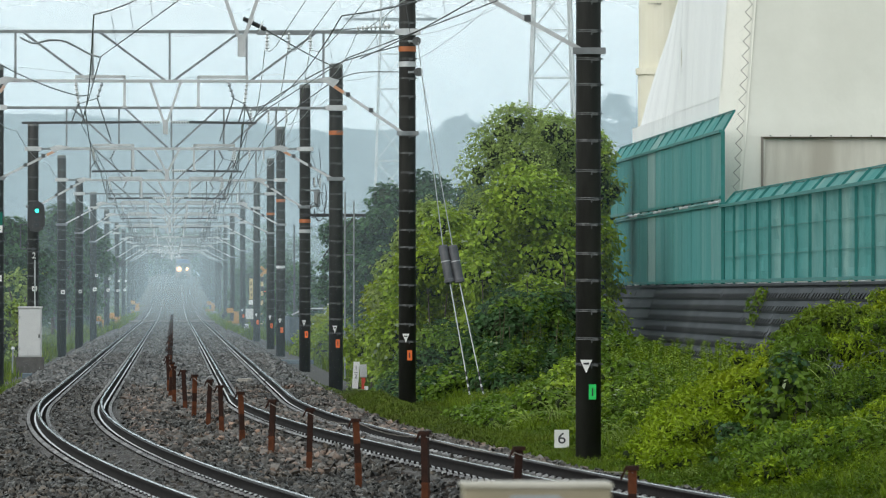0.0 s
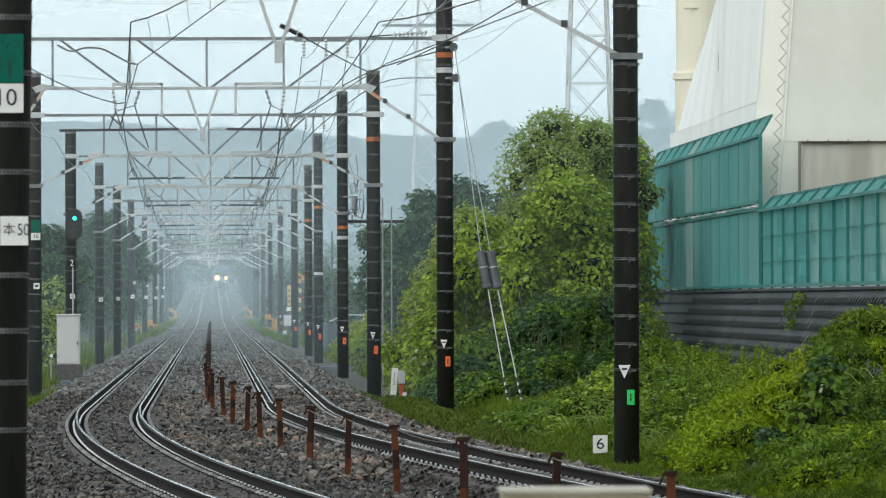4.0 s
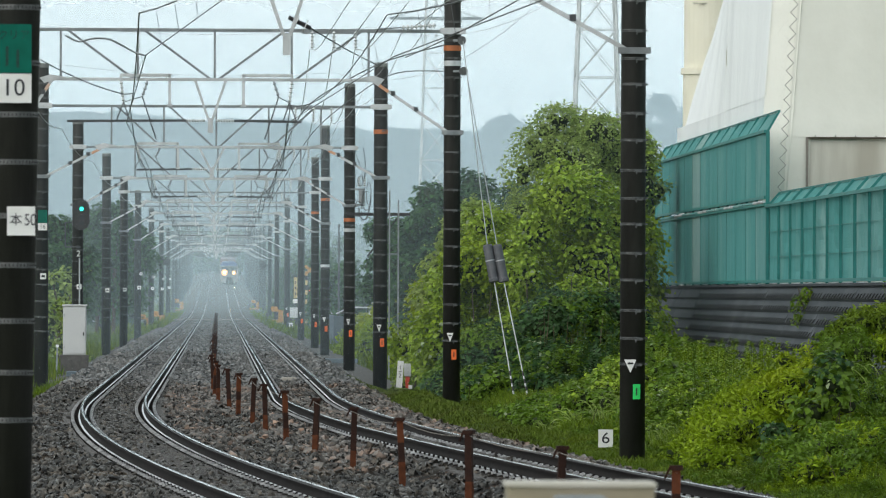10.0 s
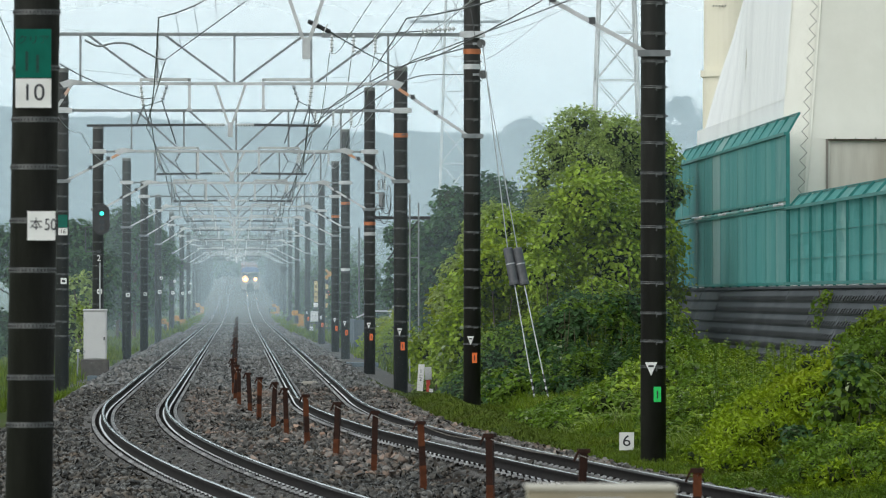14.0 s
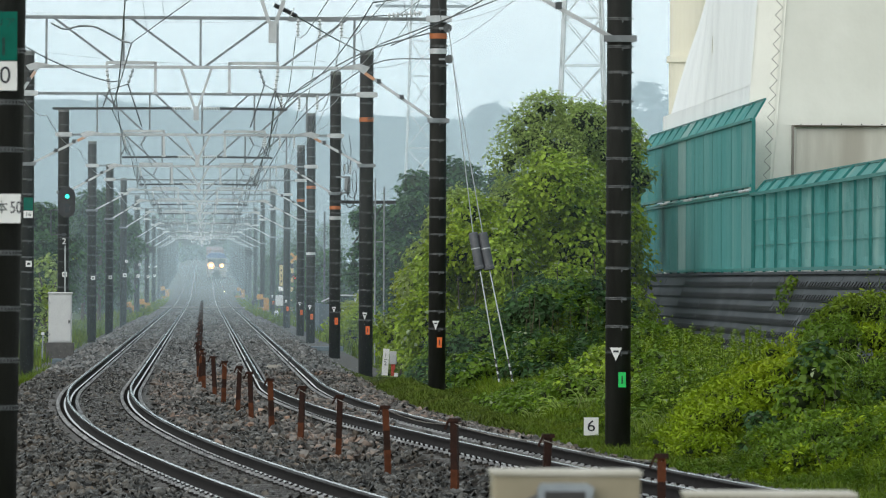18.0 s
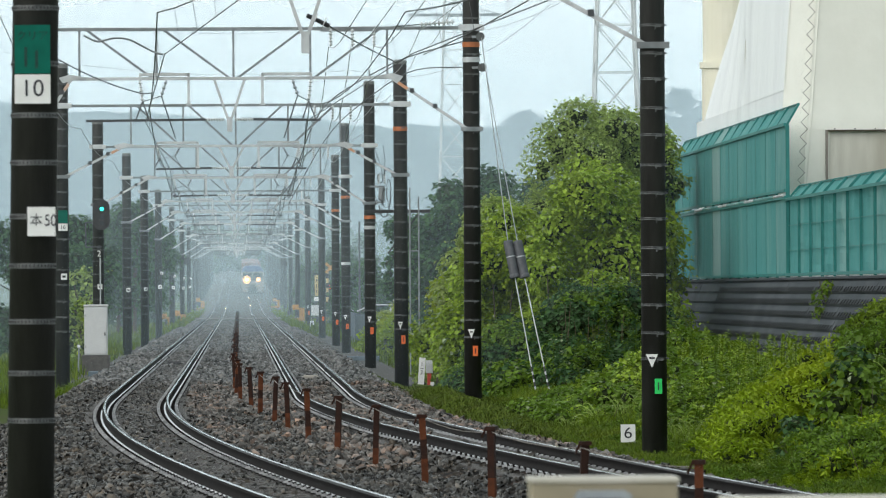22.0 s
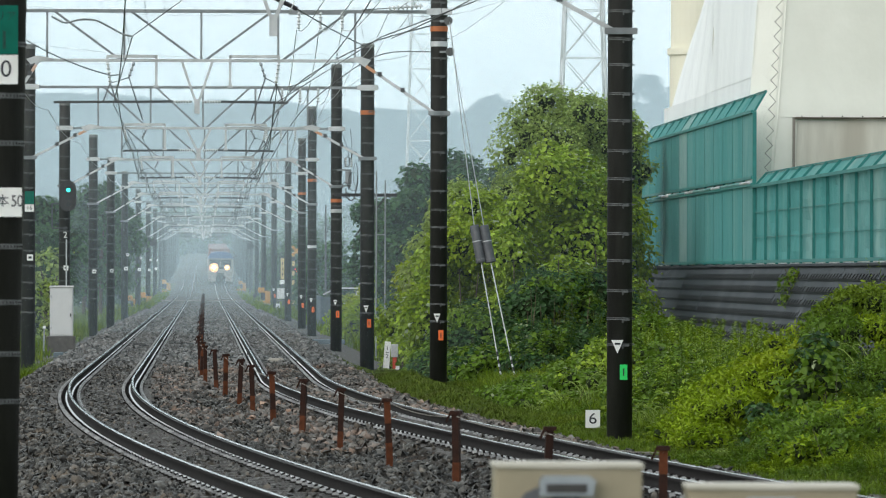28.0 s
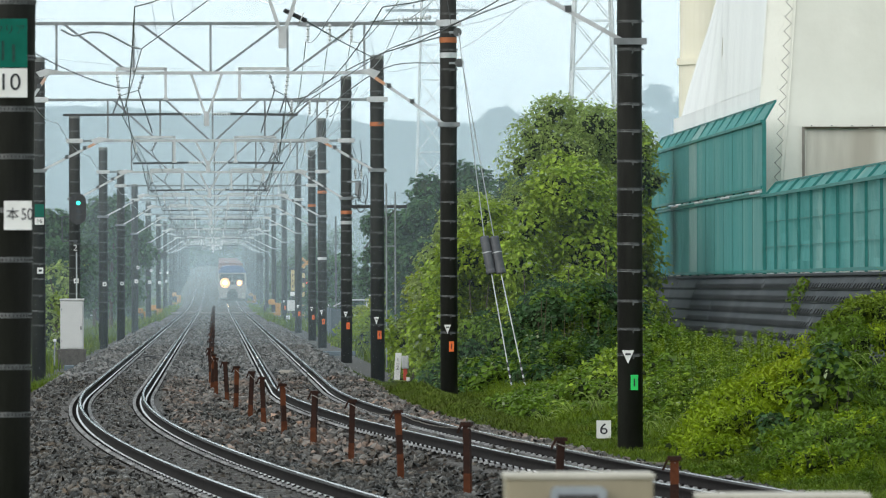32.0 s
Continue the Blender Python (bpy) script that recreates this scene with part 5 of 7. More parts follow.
for x0, x1, y, z0, z1, n in ((32.4, 50.4, 1500, 23.6, 41.6, 26), (56.4, 81.6, 1560, 21.2, 44, 34), (96, 129.6, 1620, 30.8, 52.4, 36)):
    k = thing("wooded_knoll", ((x0 + x1) / 2, y, 3), "misty wooded knoll rising behind the trees", "knoll", "misty knolls", "structure")
    lumps = []
    for i in range(n):
        u = rk.rand()
        zt = (z0 + (z1 - z0) * math.sin(math.pi * u) ** 0.7) - 3
        lumps.append(((u - 0.5) * (x1 - x0), 6 * rk.randn(), zt * (0.15 + 0.8 * rk.rand() ** 0.6), 3.8, 3.8, 3.1))
    leaves_on(k, "woodland", rk, lumps, 9000, 1.1, M_LEAF_DARK, "dense dark woodland")
    part("slope", Shape().lathe((0, 12, -4), (0, 12, z1 * 0.75 - 3), ((0, (x1 - x0) * 0.5), (0.5, (x1 - x0) * 0.42), (0.9, (x1 - x0) * 0.2), (1, 0.5)), 16), M_HILL, k)
wood = thing("far_wood", (0, 1420, 6), "dim misty wood closing the view beyond the train", "woodland", "", "stuff")
lumps = [(-40 + 80 * rk.rand(), 10 * rk.randn(), 1 + 7.5 * rk.rand(), 3, 3, 2.4) for i in range(110)]
leaves_on(wood, "leaves", rk, lumps, 12000, 1.3, M_LEAF_DARK)
crest = thing("hill_crest_trees", (0, 2080, 0), "ragged line of misty trees on the hill crest", "woodland", "", "stuff")
lumps = []
for i in range(150):
    x = -110 + 400 * rk.rand()
    h = 46.5 + 9 * noise.noise(Vector((x * 0.004, 3, 0))) + 3.2 * noise.noise(Vector((x * 0.02, 3, 3)))
    lumps.append((x, 0, h - 1.5 + 2.5 * rk.rand(), 4.5, 4, 3.5))
leaves_on(crest, "leaves", rk, lumps, 14000, 1.7, M_LEAF_DARK)

# vine-covered thicket beside the wall's far end
V1, V2 = "dense vine-covered thicket of broad green leaves", "thickets on the bank"
thicket("vine_thicket", 5.25, 7.2, 183, 3.4, (2.7, 2.6, 3.8, 3.5, 5.2), 0.52, 0.12, (M_LEAF_BRIGHT, M_LEAF_OLIVE), V1, "thicket", 21, V2, 0.08)
thicket("vine_thicket", 5.75, 8.1, 166, 4.2, (3.9, 4.7, 5.1, 5.0), 0.68, 0.125, (M_LEAF, M_LEAF_BRIGHT), V1, "thicket", 22, V2, 0.13)
thicket("vine_thicket", 7.5, 10.9, 163, 4.2, (4.7, 4.9, 4.8, 4.4), 0.76, 0.13, (M_LEAF, M_LEAF_BRIGHT), V1, "thicket", 23, V2, 0.13)
thicket("vine_thicket", 5.9, 8.2, 175, 4.0, (4.6, 5.3, 5.6), 0.6, 0.13, (M_LEAF_OLIVE, M_LEAF), V1, "thicket", 25, V2, 0.17)
# Low front thickets take dark leaf colours to paint the shaded hollow.
thicket("vine_thicket", 7.4, 10.7, 158, 3.0, (1.7, 2.3, 2.4, 2.1), 0.40, 0.12, (M_LEAF_DARK, M_WEED), "bamboo grass at the foot of the vines, leaves darkened as shade", "thicket", 26, V2, 0.0, 1.6)
thicket("vine_thicket", 5.5, 7.6, 161, 3.0, (1.2, 1.8, 2.2), 0.36, 0.12, (M_WEED, M_LEAF_DARK), "vines at the foot of the taller ones, leaves darkened as shade", "thicket", 27, V2, 0.0, 1.6)
tree(9.5, 174, 7.5, 3.2, 2.8, 0.085, 0.7, (M_LEAF_OLIVE, M_LEAF_OLIVE), "rounded olive-green tree with a loose leafy crown", 41, 130, 0.42, core=0.35)
tree(12.35, 193, 7.1, 2.3, 2, 0.10, 1.5, (M_LEAF_OLIVE, M_LEAF), "leafy shrub leaning over the end of the fence", 47, 50, 0.15)
tree(10.7, 179, 7.0, 3.0, 3, 0.11, 0.9, (M_LEAF_OLIVE, M_LEAF), "leafy green tree overgrown by vines", 42, 90, 0.4)
for i, (x, y, h, w) in enumerate(((8.7, 252, 7.0, 4.2), (9.6, 255, 7.4, 4.6), (7.9, 290, 6.4, 3.0), (12.5, 250, 7.0, 5.0))):
    tree(x, y, h, w, 5, 0.2, 1.6, (M_LEAF_DARK, M_LEAF_DARK), "dark green broad-leaved tree behind the thicket", 50 + i, 50, 0.42 if y == 290 else 0.1, None, "dark trees behind")

bamboo = thing("bamboo_grass", (0, 157.6, -0.5), "slender brown canes of bamboo grass in the thicket", "bamboo")
rb = np.random.RandomState(8)
for i in range(18):
    x = 7.7 + 2.8 * rb.rand()
    part("cane", Shape().tube((x, 0.3 * rb.rand(), -0.1), (x + 0.12 * rb.randn(), 0.5, 1.2 + 1.0 * rb.rand()), 0.010, 5, 0.006), M_CANE, bamboo)

# shrubs between the far poles, green screen beyond the crossing
thicket("verge_shrub", 5.55, 7.4, 258, 3.0, (1.1, 1.7, 2.3, 2.6), 0.34, 0.12, (M_LEAF_BRIGHT, M_LEAF), "bright green weedy shrub beside the line", "shrub", 51, "verge shrubs", 0.10)
thicket("verge_shrub", 5.7, 7.9, 292, 3.0, (1.2, 1.6, 1.9), 0.36, 0.13, (M_LEAF_BRIGHT, M_LEAF_OLIVE), "bright green weedy shrub beside the line", "shrub", 52, "verge shrubs", 0.10)
# weeds and low shrubs on the near bank
W1, W2 = "leafy green weeds covering the railway bank", "weeds on the bank"
W3, W4 = (M_WEED, M_WEED), (M_LEAF_BRIGHT, M_LEAF_BRIGHT)
WEEDS = []


def stalk_clump(x0, x1, y0, depth, tops, count, leaf, mats, label, seed, wide=0.15, n=44):
    """Upright stalks standing close together, each ringed with narrow leaves."""
    r = np.random.RandomState(seed)
    xc = (x0 + x1) / 2
    t = thing("stalky_weeds", (xc, y0, ground_z(xc, y0)), label, "weeds", "stalky weeds on the bank")
    bx, by = x0 + (x1 - x0) * r.rand(count), y0 + depth * r.rand(count)
    bz = np.array([ground_z(u, v) for u, v in zip(bx, by)]) - ground_z(xc, y0)
    h = np.interp(bx, np.linspace(x0, x1, len(tops)), tops) * (0.65 + 0.45 * r.rand(count))
    root = np.stack([bx - xc, by - y0, bz - 0.03], 1)
    lean = np.stack([0.14 * r.randn(count) * h, 0.14 * r.randn(count) * h, h], 1)
    q = np.sort(r.rand(count, n, 1) ** 0.8, axis=1)
    p = root[:, None] + lean[:, None] * (0.08 + 0.92 * q)
    ang = r.rand(count, n, 1) * 6.28
    out = np.concatenate([np.cos(ang), np.sin(ang), 0.5 - 0.2 * q + 0.3 * r.randn(count, n, 1)], 2)
    sd = np.concatenate([-np.sin(ang), np.cos(ang), 0 * ang], 2)
    ln = leaf * (1.15 - 0.75 * q) * (0.7 + 0.6 * r.rand(count, n, 1))
    v = np.stack([p, p + out * ln * 0.5 + sd * ln * wide, p + out * ln - np.array([0, 0, 0.3]) * ln, p + out * ln * 0.5 - sd * ln * wide], 2)
    cut = int(count * 0.62)
    for nm, vv, mat in (("leaves", v[:cut], mats[0]), ("young_leaves", v[cut:], mats[1])):
        f = (np.arange(len(vv) * n) * 4)[:, None] + np.array([[0, 1, 2, 3]])
        m = bulk("tmp", vv.reshape(-1, 3), f, mat)
        part(nm, m.data, mat, t)
        bpy.data.objects.remove(m)
    s = Shape()
    for a_, b_ in zip(root, lean):
        s.tube(a_, a_ + b_ * 0.97, 0.007, 4, 0.003)
    part("stalks", s, M_GRASS, t, kind="stuff")
    WEEDS.append(t)


BROAD, FEATHER = (0.7, 0.40), (-0.9, 0.20)
for i, (x0, x1, y0, dp, tops, lump, leaf, m, (hang, wide), stalks) in enumerate((
        (5.6, 7.6, 153, 5, (0.5, 0.8, 1.0), 0.30, 0.12, (M_WEED, M_LEAF_DARK), BROAD, 0), (7.2, 10.2, 151, 6, (1.0, 1.3, 1.1), 0.40, 0.13, (M_LEAF_DARK, M_WEED), BROAD, 4),
        (9.8, 12.0, 150, 7, (0.9, 0.9, 0.8), 0.36, 0.13, (M_WEED, M_LEAF), BROAD, 2), (5.7, 8.6, 124, 6, (0.12, 0.55, 0.95, 1.15), 0.26, 0.09, (M_WEED, M_LEAF), BROAD, 0),
        (8.2, 11.6, 131, 6, (1.05, 1.0, 0.75, 0.65), 0.28, 0.11, (M_WEED, M_LEAF), BROAD, 3), (8.3, 11.5, 119, 6, (0.75, 0.8, 0.5, 0.45), 0.24, 0.10, (M_WEED, M_LEAF), BROAD, 3),
        (7.1, 8.8, 110, 5, (0.6, 0.95, 1.1), 0.27, 0.10, (M_WEED, M_LEAF), BROAD, 5), (8.4, 10.2, 110, 5, (0.8, 0.6, 0.45), 0.24, 0.10, (M_WEED, M_LEAF), BROAD, 4),
        (6.95, 9.3, 93.5, 4.5, (0.35, 0.8, 1.15, 1.42, 1.42), 0.27, 0.085, (M_LEAF_BRIGHT, M_LEAF_BRIGHT), FEATHER, 0), (9.3, 12.0, 99, 4, (1.1, 1.7, 1.9, 2.0), 0.26, 0.085, (M_WEED, M_LEAF_BRIGHT), FEATHER, 2), (9.0, 12.0, 96, 3, (0.5, 0.9, 1.2, 1.3), 0.24, 0.08, (M_WEED, M_LEAF_DARK), FEATHER, 5),
        (7.80, 8.22, 92.7, 0.7, (0.55, 0.75, 0.5), 0.17, 0.10, (M_LEAF_DARK, M_WEED), BROAD, 0), (8.45, 9.15, 93.0, 0.9, (1.35, 1.62, 1.5), 0.2, 0.11, (M_WEED, M_LEAF_DARK), BROAD, 0),
        (7.7, 10.4, 85, 4, (0.4, 0.8, 0.95, 1.05), 0.25, 0.095, (M_WEED, M_LEAF_BRIGHT), FEATHER, 3))):
    low = 0.68 if stalks > 2 else 1.0
    WEEDS.append(thicket("weed_clump", x0, x1, y0, dp, [h * low for h in tops], lump, leaf, m, W1, "weeds", 170 + i, W2, 0.02 if wide > 0.3 else 0.0, 1.4, hang, wide, 3, 1.3 if lump > 0.3 else 0.95, 0.10))
    if stalks:
        stalk_clump(x0 - 0.1, x1 + 0.1, y0 - 0.2, dp * 0.7, [h * 1.2 for h in tops], int((x1 - x0) * dp * stalks), leaf * 1.6, m, "dense upright weeds with narrow drooping leaves", 270 + i, 0.20, 34)


def reed_tuft(x, y, z, h, count, seed):
    """Long arching grass blades that spring from one root."""
    r = np.random.RandomState(seed)
    t = thing("reed_tuft", (x, y, z), "tuft of long arching pale grass blades", "grass tuft", "reed tufts on the bank")
    k = 9
    q = np.linspace(0, 1, k)[None, :, None]
    a = r.rand(count, 1, 1) * 6.28
    out = np.concatenate([np.cos(a), 0.5 * np.sin(a), 0 * a], 2)
    side = np.array([0.25, 0.0, 1.0]) * 0.5
    hh = h * (0.6 + 0.5 * r.rand(count, 1, 1))
    reach = hh * (0.35 + 0.5 * r.rand(count, 1, 1))
    p = out * reach * q ** 1.6 + np.array([0, 0, 1.0]) * hh * (q - 0.55 * q ** 3) + 0.08 * r.randn(count, 1, 3)
    w = side * 0.034 * (1 - q ** 3) + 0.001
    v = np.stack([p - w / 2, p + w / 2], 2).reshape(-1, 3)
    o = (np.arange(count)[:, None] * 2 * k + np.arange(k - 1)[None] * 2).ravel()[:, None]
    foliage(t, "arching_grass", (v, o + np.array([[0, 1, 3, 2]])), M_LEAF_OLIVE, "", "stuff")
    WEEDS.append(t)


for i, (x, y, h, n) in enumerate(((9.55, 98.6, 1.7, 16), (9.1, 97.8, 1.2, 14), (10.2, 98.8, 1.9, 14), (7.35, 106, 0.7, 22), (7.1, 107, 0.6, 18), (7.9, 127, 0.8, 20), (6.7, 123.5, 0.55, 24), (7.3, 123.5, 0.8, 26), (6.2, 122, 0.4, 22), (7.7, 122.5, 0.9, 20), (9.6, 86, 1.1, 14))):
    reed_tuft(x, y, ground_z(x, y), h, n, 500 + i)

for i in range(11):
    y = 80 + 3.6 * i
    x = mid_x(y) + (5.7 if y < 97 else 6.3) + 0.25 * math.sin(i * 2.2)
    stalk_clump(x, x + 1.9, y, 3.4, (0.12, 0.26, 0.40 + 0.1 * math.sin(i * 1.7)), 60, 0.12, (W3, W4, W3, (M_WEED, M_LEAF_OLIVE))[i % 4], "low feathery weeds at the foot of the bank", 330 + i, 0.16, 40)


def tall_weed(r, x, y, h):
    """An upright weed: a stem ringed with narrow leaves that shorten upwards."""
    t = thing("tall_weed", (x, y, ground_z(x, y)), "upright weed with narrow pale green leaves", "weed", "tall weeds")
    part("stem", Shape().tube((0, 0, -0.1), (0.03 * r.randn(), 0.02, h), 0.008, 5, 0.004), M_GRASS, t)
    n = 90
    q = r.rand(n)
    a = r.rand(n) * 6.28
    d = np.stack([np.cos(a), np.sin(a), 0.25 + 0.3 * q], 1)
    ln = (0.15 * (1 - 0.6 * q))[:, None]
    c0 = np.stack([0 * q, 0 * q, h * (0.1 + 0.9 * q)], 1)
    sd = np.stack([-np.sin(a), np.cos(a), 0 * a], 1) * 0.02
    v = np.stack([c0, c0 + d * ln * 0.5 + sd, c0 + d * ln, c0 + d * ln * 0.5 - sd], 1).reshape(-1, 3)
    f = (np.arange(n) * 4)[:, None] + np.array([[0, 1, 2, 3]])
    m = bulk("tmp", v, f, M_LEAF_BRIGHT)
    part("leaves", m.data, M_LEAF_BRIGHT, t)
    bpy.data.objects.remove(m)


r = np.random.RandomState(77)
for i in range(80):
    y = 112 + 24 * r.rand()
    tall_weed(r, 8.8 + 2.5 * r.rand(), y, 0.8 + 0.4 * r.rand())

# bushes and trees on the other side of the line
for i, (x, y, h, w, m, low) in enumerate(((-5.9, 242, 3.7, 1.6, 0, 0.15), (-6.9, 262, 5.2, 2.6, 1, 0.3), (-9.5, 285, 6.0, 4.6, 1, 0.1), (-8.2, 318, 6.8, 4.4, 1, 0.25), (-8.6, 345, 6.0, 4.6, 1, 0.2), (-10.5, 380, 7.0, 5.0, 1, 0.1),
                                          (-6.4, 398, 8.4, 4.8, 1, 0.28), (-8.0, 430, 7.5, 5.2, 1, 0.2), (-7.8, 470, 6.0, 4.5, 1, 0.1), (7.6, 400, 4.6, 3.6, 1, 0.1), (8.2, 450, 5.0, 4.0, 1, 0.1), (7.0, 575, 5.4, 3.4, 1, 0.1), (9.2, 590, 6.0, 4.4, 1, 0.1), (6.6, 640, 5.0, 3.0, 1, 0.1))):
    tree(x, y, h, w, 5, 0.17 if y < 300 else 0.22, 1.5, ((M_LEAF_OLIVE, M_LEAF_BRIGHT), (M_LEAF_DARK, M_LEAF_DARK))[m], ("yellowish bush", "dark leafy tree")[m] + " beside the line in thin mist", 90 + i, 44, low, None, "trees along the line")
for i in range(8):
    tree(-9.5 - (i % 3), 520 + 60 * i, 6.5 + (i % 3), 5, 6, 0.4, 1.5, (M_LEAF_DARK,), "dark tree faded by mist far along the line", 110 + i, 16, 0.1, None, "far trees")
    tree(9.0 + (i % 3) * 1.5, 540 + 60 * i, 6.0 + (i % 3), 5, 6, 0.4, 1.5, (M_LEAF_DARK,), "dark tree faded by mist far along the line", 130 + i, 16, 0.1, None, "far trees")

# grass beside the ballast
r = np.random.RandomState(12)


def grass_strip(name, count, y0, y1, u0, u1, size, label, mat=M_GRASS, lean=0.8, width=0.009):
    y = y0 + (y1 - y0) * r.rand(count)
    u = u0 + (u1 - u0) * r.rand(count)
    pts = []
    for a, b in zip(y, u):
        p = on_line(a, b)
        pts.append((p.x, p.y, max(ground_z(p.x, p.y), bed_z(b) if abs(b) < 4.9 else -9) + 0.025))
    pts = np.array(pts)
    w = lattice(pts[:, 0] * 1.4, pts[:, 1] * 0.3) + 0.6 * lattice(pts[:, 0] * 4.1 + 9, pts[:, 1] * 0.9)
    pts, w = pts[w > -1.2], np.maximum(w[w > -1.2], -0.9)
    v, f = blades(r, pts, size * (0.85 + 0.55 * w[:, None]), lean, width)
    tagged(bulk(name, v, f, mat), label, "grass", kind="stuff")


grass_strip("grass", 46000, 76, 118, 5.2, 7.8, 0.085, "long green grass on the bank beside the track", M_GRASS, 0.8, 0.006)
grass_strip("tall_grass", 22000, 78, 116, 6.8, 8.8, 0.24, "tall soft green grass on the bank", M_TALL_GRASS, 0.9, 0.011)
grass_strip("tall_grass", 16000, 122, 165, 6.4, 8.6, 0.26, "tall soft green grass on the bank", M_TALL_GRASS, 0.9, 0.013)
grass_strip("grass", 26000, 110, 200, 5.9, 7.6, 0.11, "long green grass on the bank beside the track")
grass_strip("moss", 9000, 390, 470, 3.7, 4.9, 0.12, "dull moss on the ballast shoulder", M_MOSS, 0.8, 0.03)
grass_strip("moss", 80000, 107, 185, 3.7, 6.3, 0.06, "short mossy turf along the ballast edge", M_MOSS)
grass_strip("grass", 12000, 195, 420, 5.5, 12.0, 0.35, "long green grass beside the line", M_GRASS, 0.5, 0.016)
grass_strip("grass", 13000, 150, 400, -10.0, -4.9, 0.30, "long green grass beside the line", M_GRASS, 0.5, 0.016)


for u0, u1 in ((3.3, 7.5), (-7.5, -3.3)):
    grass_strip("grass", 14000, 400, 760, u0, u1, 0.42, "misty green verge far along the line", M_GRASS, 0.6, 0.03)
grass_strip("grass", 5000, 146, 176, -5.6, -4.0, 0.16, "tuft of green grass at the ballast edge")


# ---- train ----
def wheelset(parent, y):
    part("wheelset", Shape().lathe((-0.6, y, 0.43), (0.6, y, 0.43), ((0, 0.43), (0.09, 0.43), (0.09, 0.1), (0.91, 0.1), (0.91, 0.43), (1, 0.43)), 16), M_LOCO_DARK, parent)


def locomotive():
    t = thing("locomotive", (HALF + MID, 1193, 0), "pale electric freight locomotive with a blue roof and lit headlights", "locomotive")
    sec = [(-1.36, 1.0), (-1.45, 1.35), (-1.45, 2.6), (-1.38, 3.05), (-1.05, 3.5), (-0.6, 3.62), (0.6, 3.62), (1.05, 3.5), (1.38, 3.05), (1.45, 2.6), (1.45, 1.35), (1.36, 1.0)]
    sh = Shape()
    n = len(sec)
    for y, k in ((0.35, 0.94), (0.7, 1.0), (17.5, 1.0), (17.85, 0.94)):
        sh.v += [(x * k, y, 1.0 + (z - 1.0) * (0.98 if k < 1 else 1)) for x, z in sec]
    for j in range(3):
        for i in range(n):
            a, b = j * n + i, j * n + (i + 1) % n
            sh.f.append((a, b, b + n, a + n))
    sh.f += [tuple(reversed(range(n))), tuple(3 * n + i for i in range(n))]
    part("body", sh, M_LOCO_PALE, t)
    part("roof", Shape().plate([(-1.42, 0.25, 2.98), (-1.1, 0.25, 3.56), (-0.6, 0.25, 3.70), (0.6, 0.25, 3.70), (1.1, 0.25, 3.56), (1.42, 0.25, 2.98)][::-1], 17.6, (0, 1, 0)), M_LOCO_BLUE, t, "blue roof with rounded shoulders")
    for s in (-1, 1):
        part("windscreen", Shape().plate([(s * 0.06, 0.33, 2.15), (s * 1.25, 0.36, 2.15), (s * 1.18, 0.36, 2.85), (s * 0.06, 0.33, 2.85)][::s], 0.03, (0, -1, 0)), M_GLASS, t)
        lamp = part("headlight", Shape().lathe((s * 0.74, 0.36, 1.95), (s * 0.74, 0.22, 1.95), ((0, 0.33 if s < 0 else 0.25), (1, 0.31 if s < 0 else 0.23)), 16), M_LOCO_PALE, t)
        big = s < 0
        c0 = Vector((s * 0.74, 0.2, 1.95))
        # Only the lens is a lamp; the wider discs paint its bloom.
        for name, k, depth, mat, label in (("lens", 0.16 if big else 0.10, 0.0, G_HEAD, "bright warm headlight"), ("halo_inner", 0.25 if big else 0.15, 0.006, G_HALO_INNER, "emissive disc painting the inner bloom"),
                                           ("halo_mid", 0.34 if big else 0.20, 0.012, G_HALO_MID, "emissive disc painting the warm bloom"), ("halo_outer", 0.43 if big else 0.26, 0.018, G_HALO_OUTER, "emissive disc painting the orange bloom"),
                                           ("halo_edge", 0.52 if big else 0.32, 0.024, G_HALO_EDGE, "emissive disc painting the dim outer bloom")):
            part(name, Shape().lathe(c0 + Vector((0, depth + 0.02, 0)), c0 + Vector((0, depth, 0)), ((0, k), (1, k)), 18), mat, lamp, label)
        part("buffer_beam_step", Shape().box((s * 0.95, 0.4, 0.68), (0.8, 0.3, 0.62)), M_LOCO_PALE, t)
    part("centre_post", Shape().box((0, 0.31, 2.5), (0.1, 0.05, 0.75)), M_LOCO_PALE, t)
    part("lamp_strip", Shape().box((0, 0.32, 1.95), (2.3, 0.04, 0.30)), M_LOCO_DARK, t, "dark strip between the headlights")
    part("snow_plough", Shape().plate([(-1.3, 0.3, 0.12), (1.3, 0.3, 0.12), (1.25, 0.35, 0.42), (-1.25, 0.35, 0.42)], 0.08, (0, -1, 0)), M_LOCO_DARK, t)
    part("nose_recess", Shape().box((0, 0.31, 1.15), (0.7, 0.04, 0.36)), M_LOCO_DARK, t)
    part("coupler", Shape().box((0, 0.1, 0.85), (0.3, 0.7, 0.3)), M_LOCO_DARK, t)
    part("underframe", Shape().box((0, 9.1, 0.75), (2.5, 16.6, 0.5)), M_LOCO_DARK, t)
    for y in (2.2, 4.6, 8.0, 10.4, 13.6, 16.0):
        wheelset(t, y)
    pan = Shape().bar((-0.55, 3.0, 3.7), (-0.5, 4.6, 4.5), 0.05, 0.05).bar((0.55, 3.0, 3.7), (0.5, 4.6, 4.5), 0.05, 0.05).bar((-0.5, 4.6, 4.5), (0, 3.2, 5.0), 0.04, 0.04).bar((0.5, 4.6, 4.5), (0, 3.2, 5.0), 0.04, 0.04).bar((-0.85, 3.2, 5.02), (0.85, 3.2, 5.02), 0.12, 0.05)
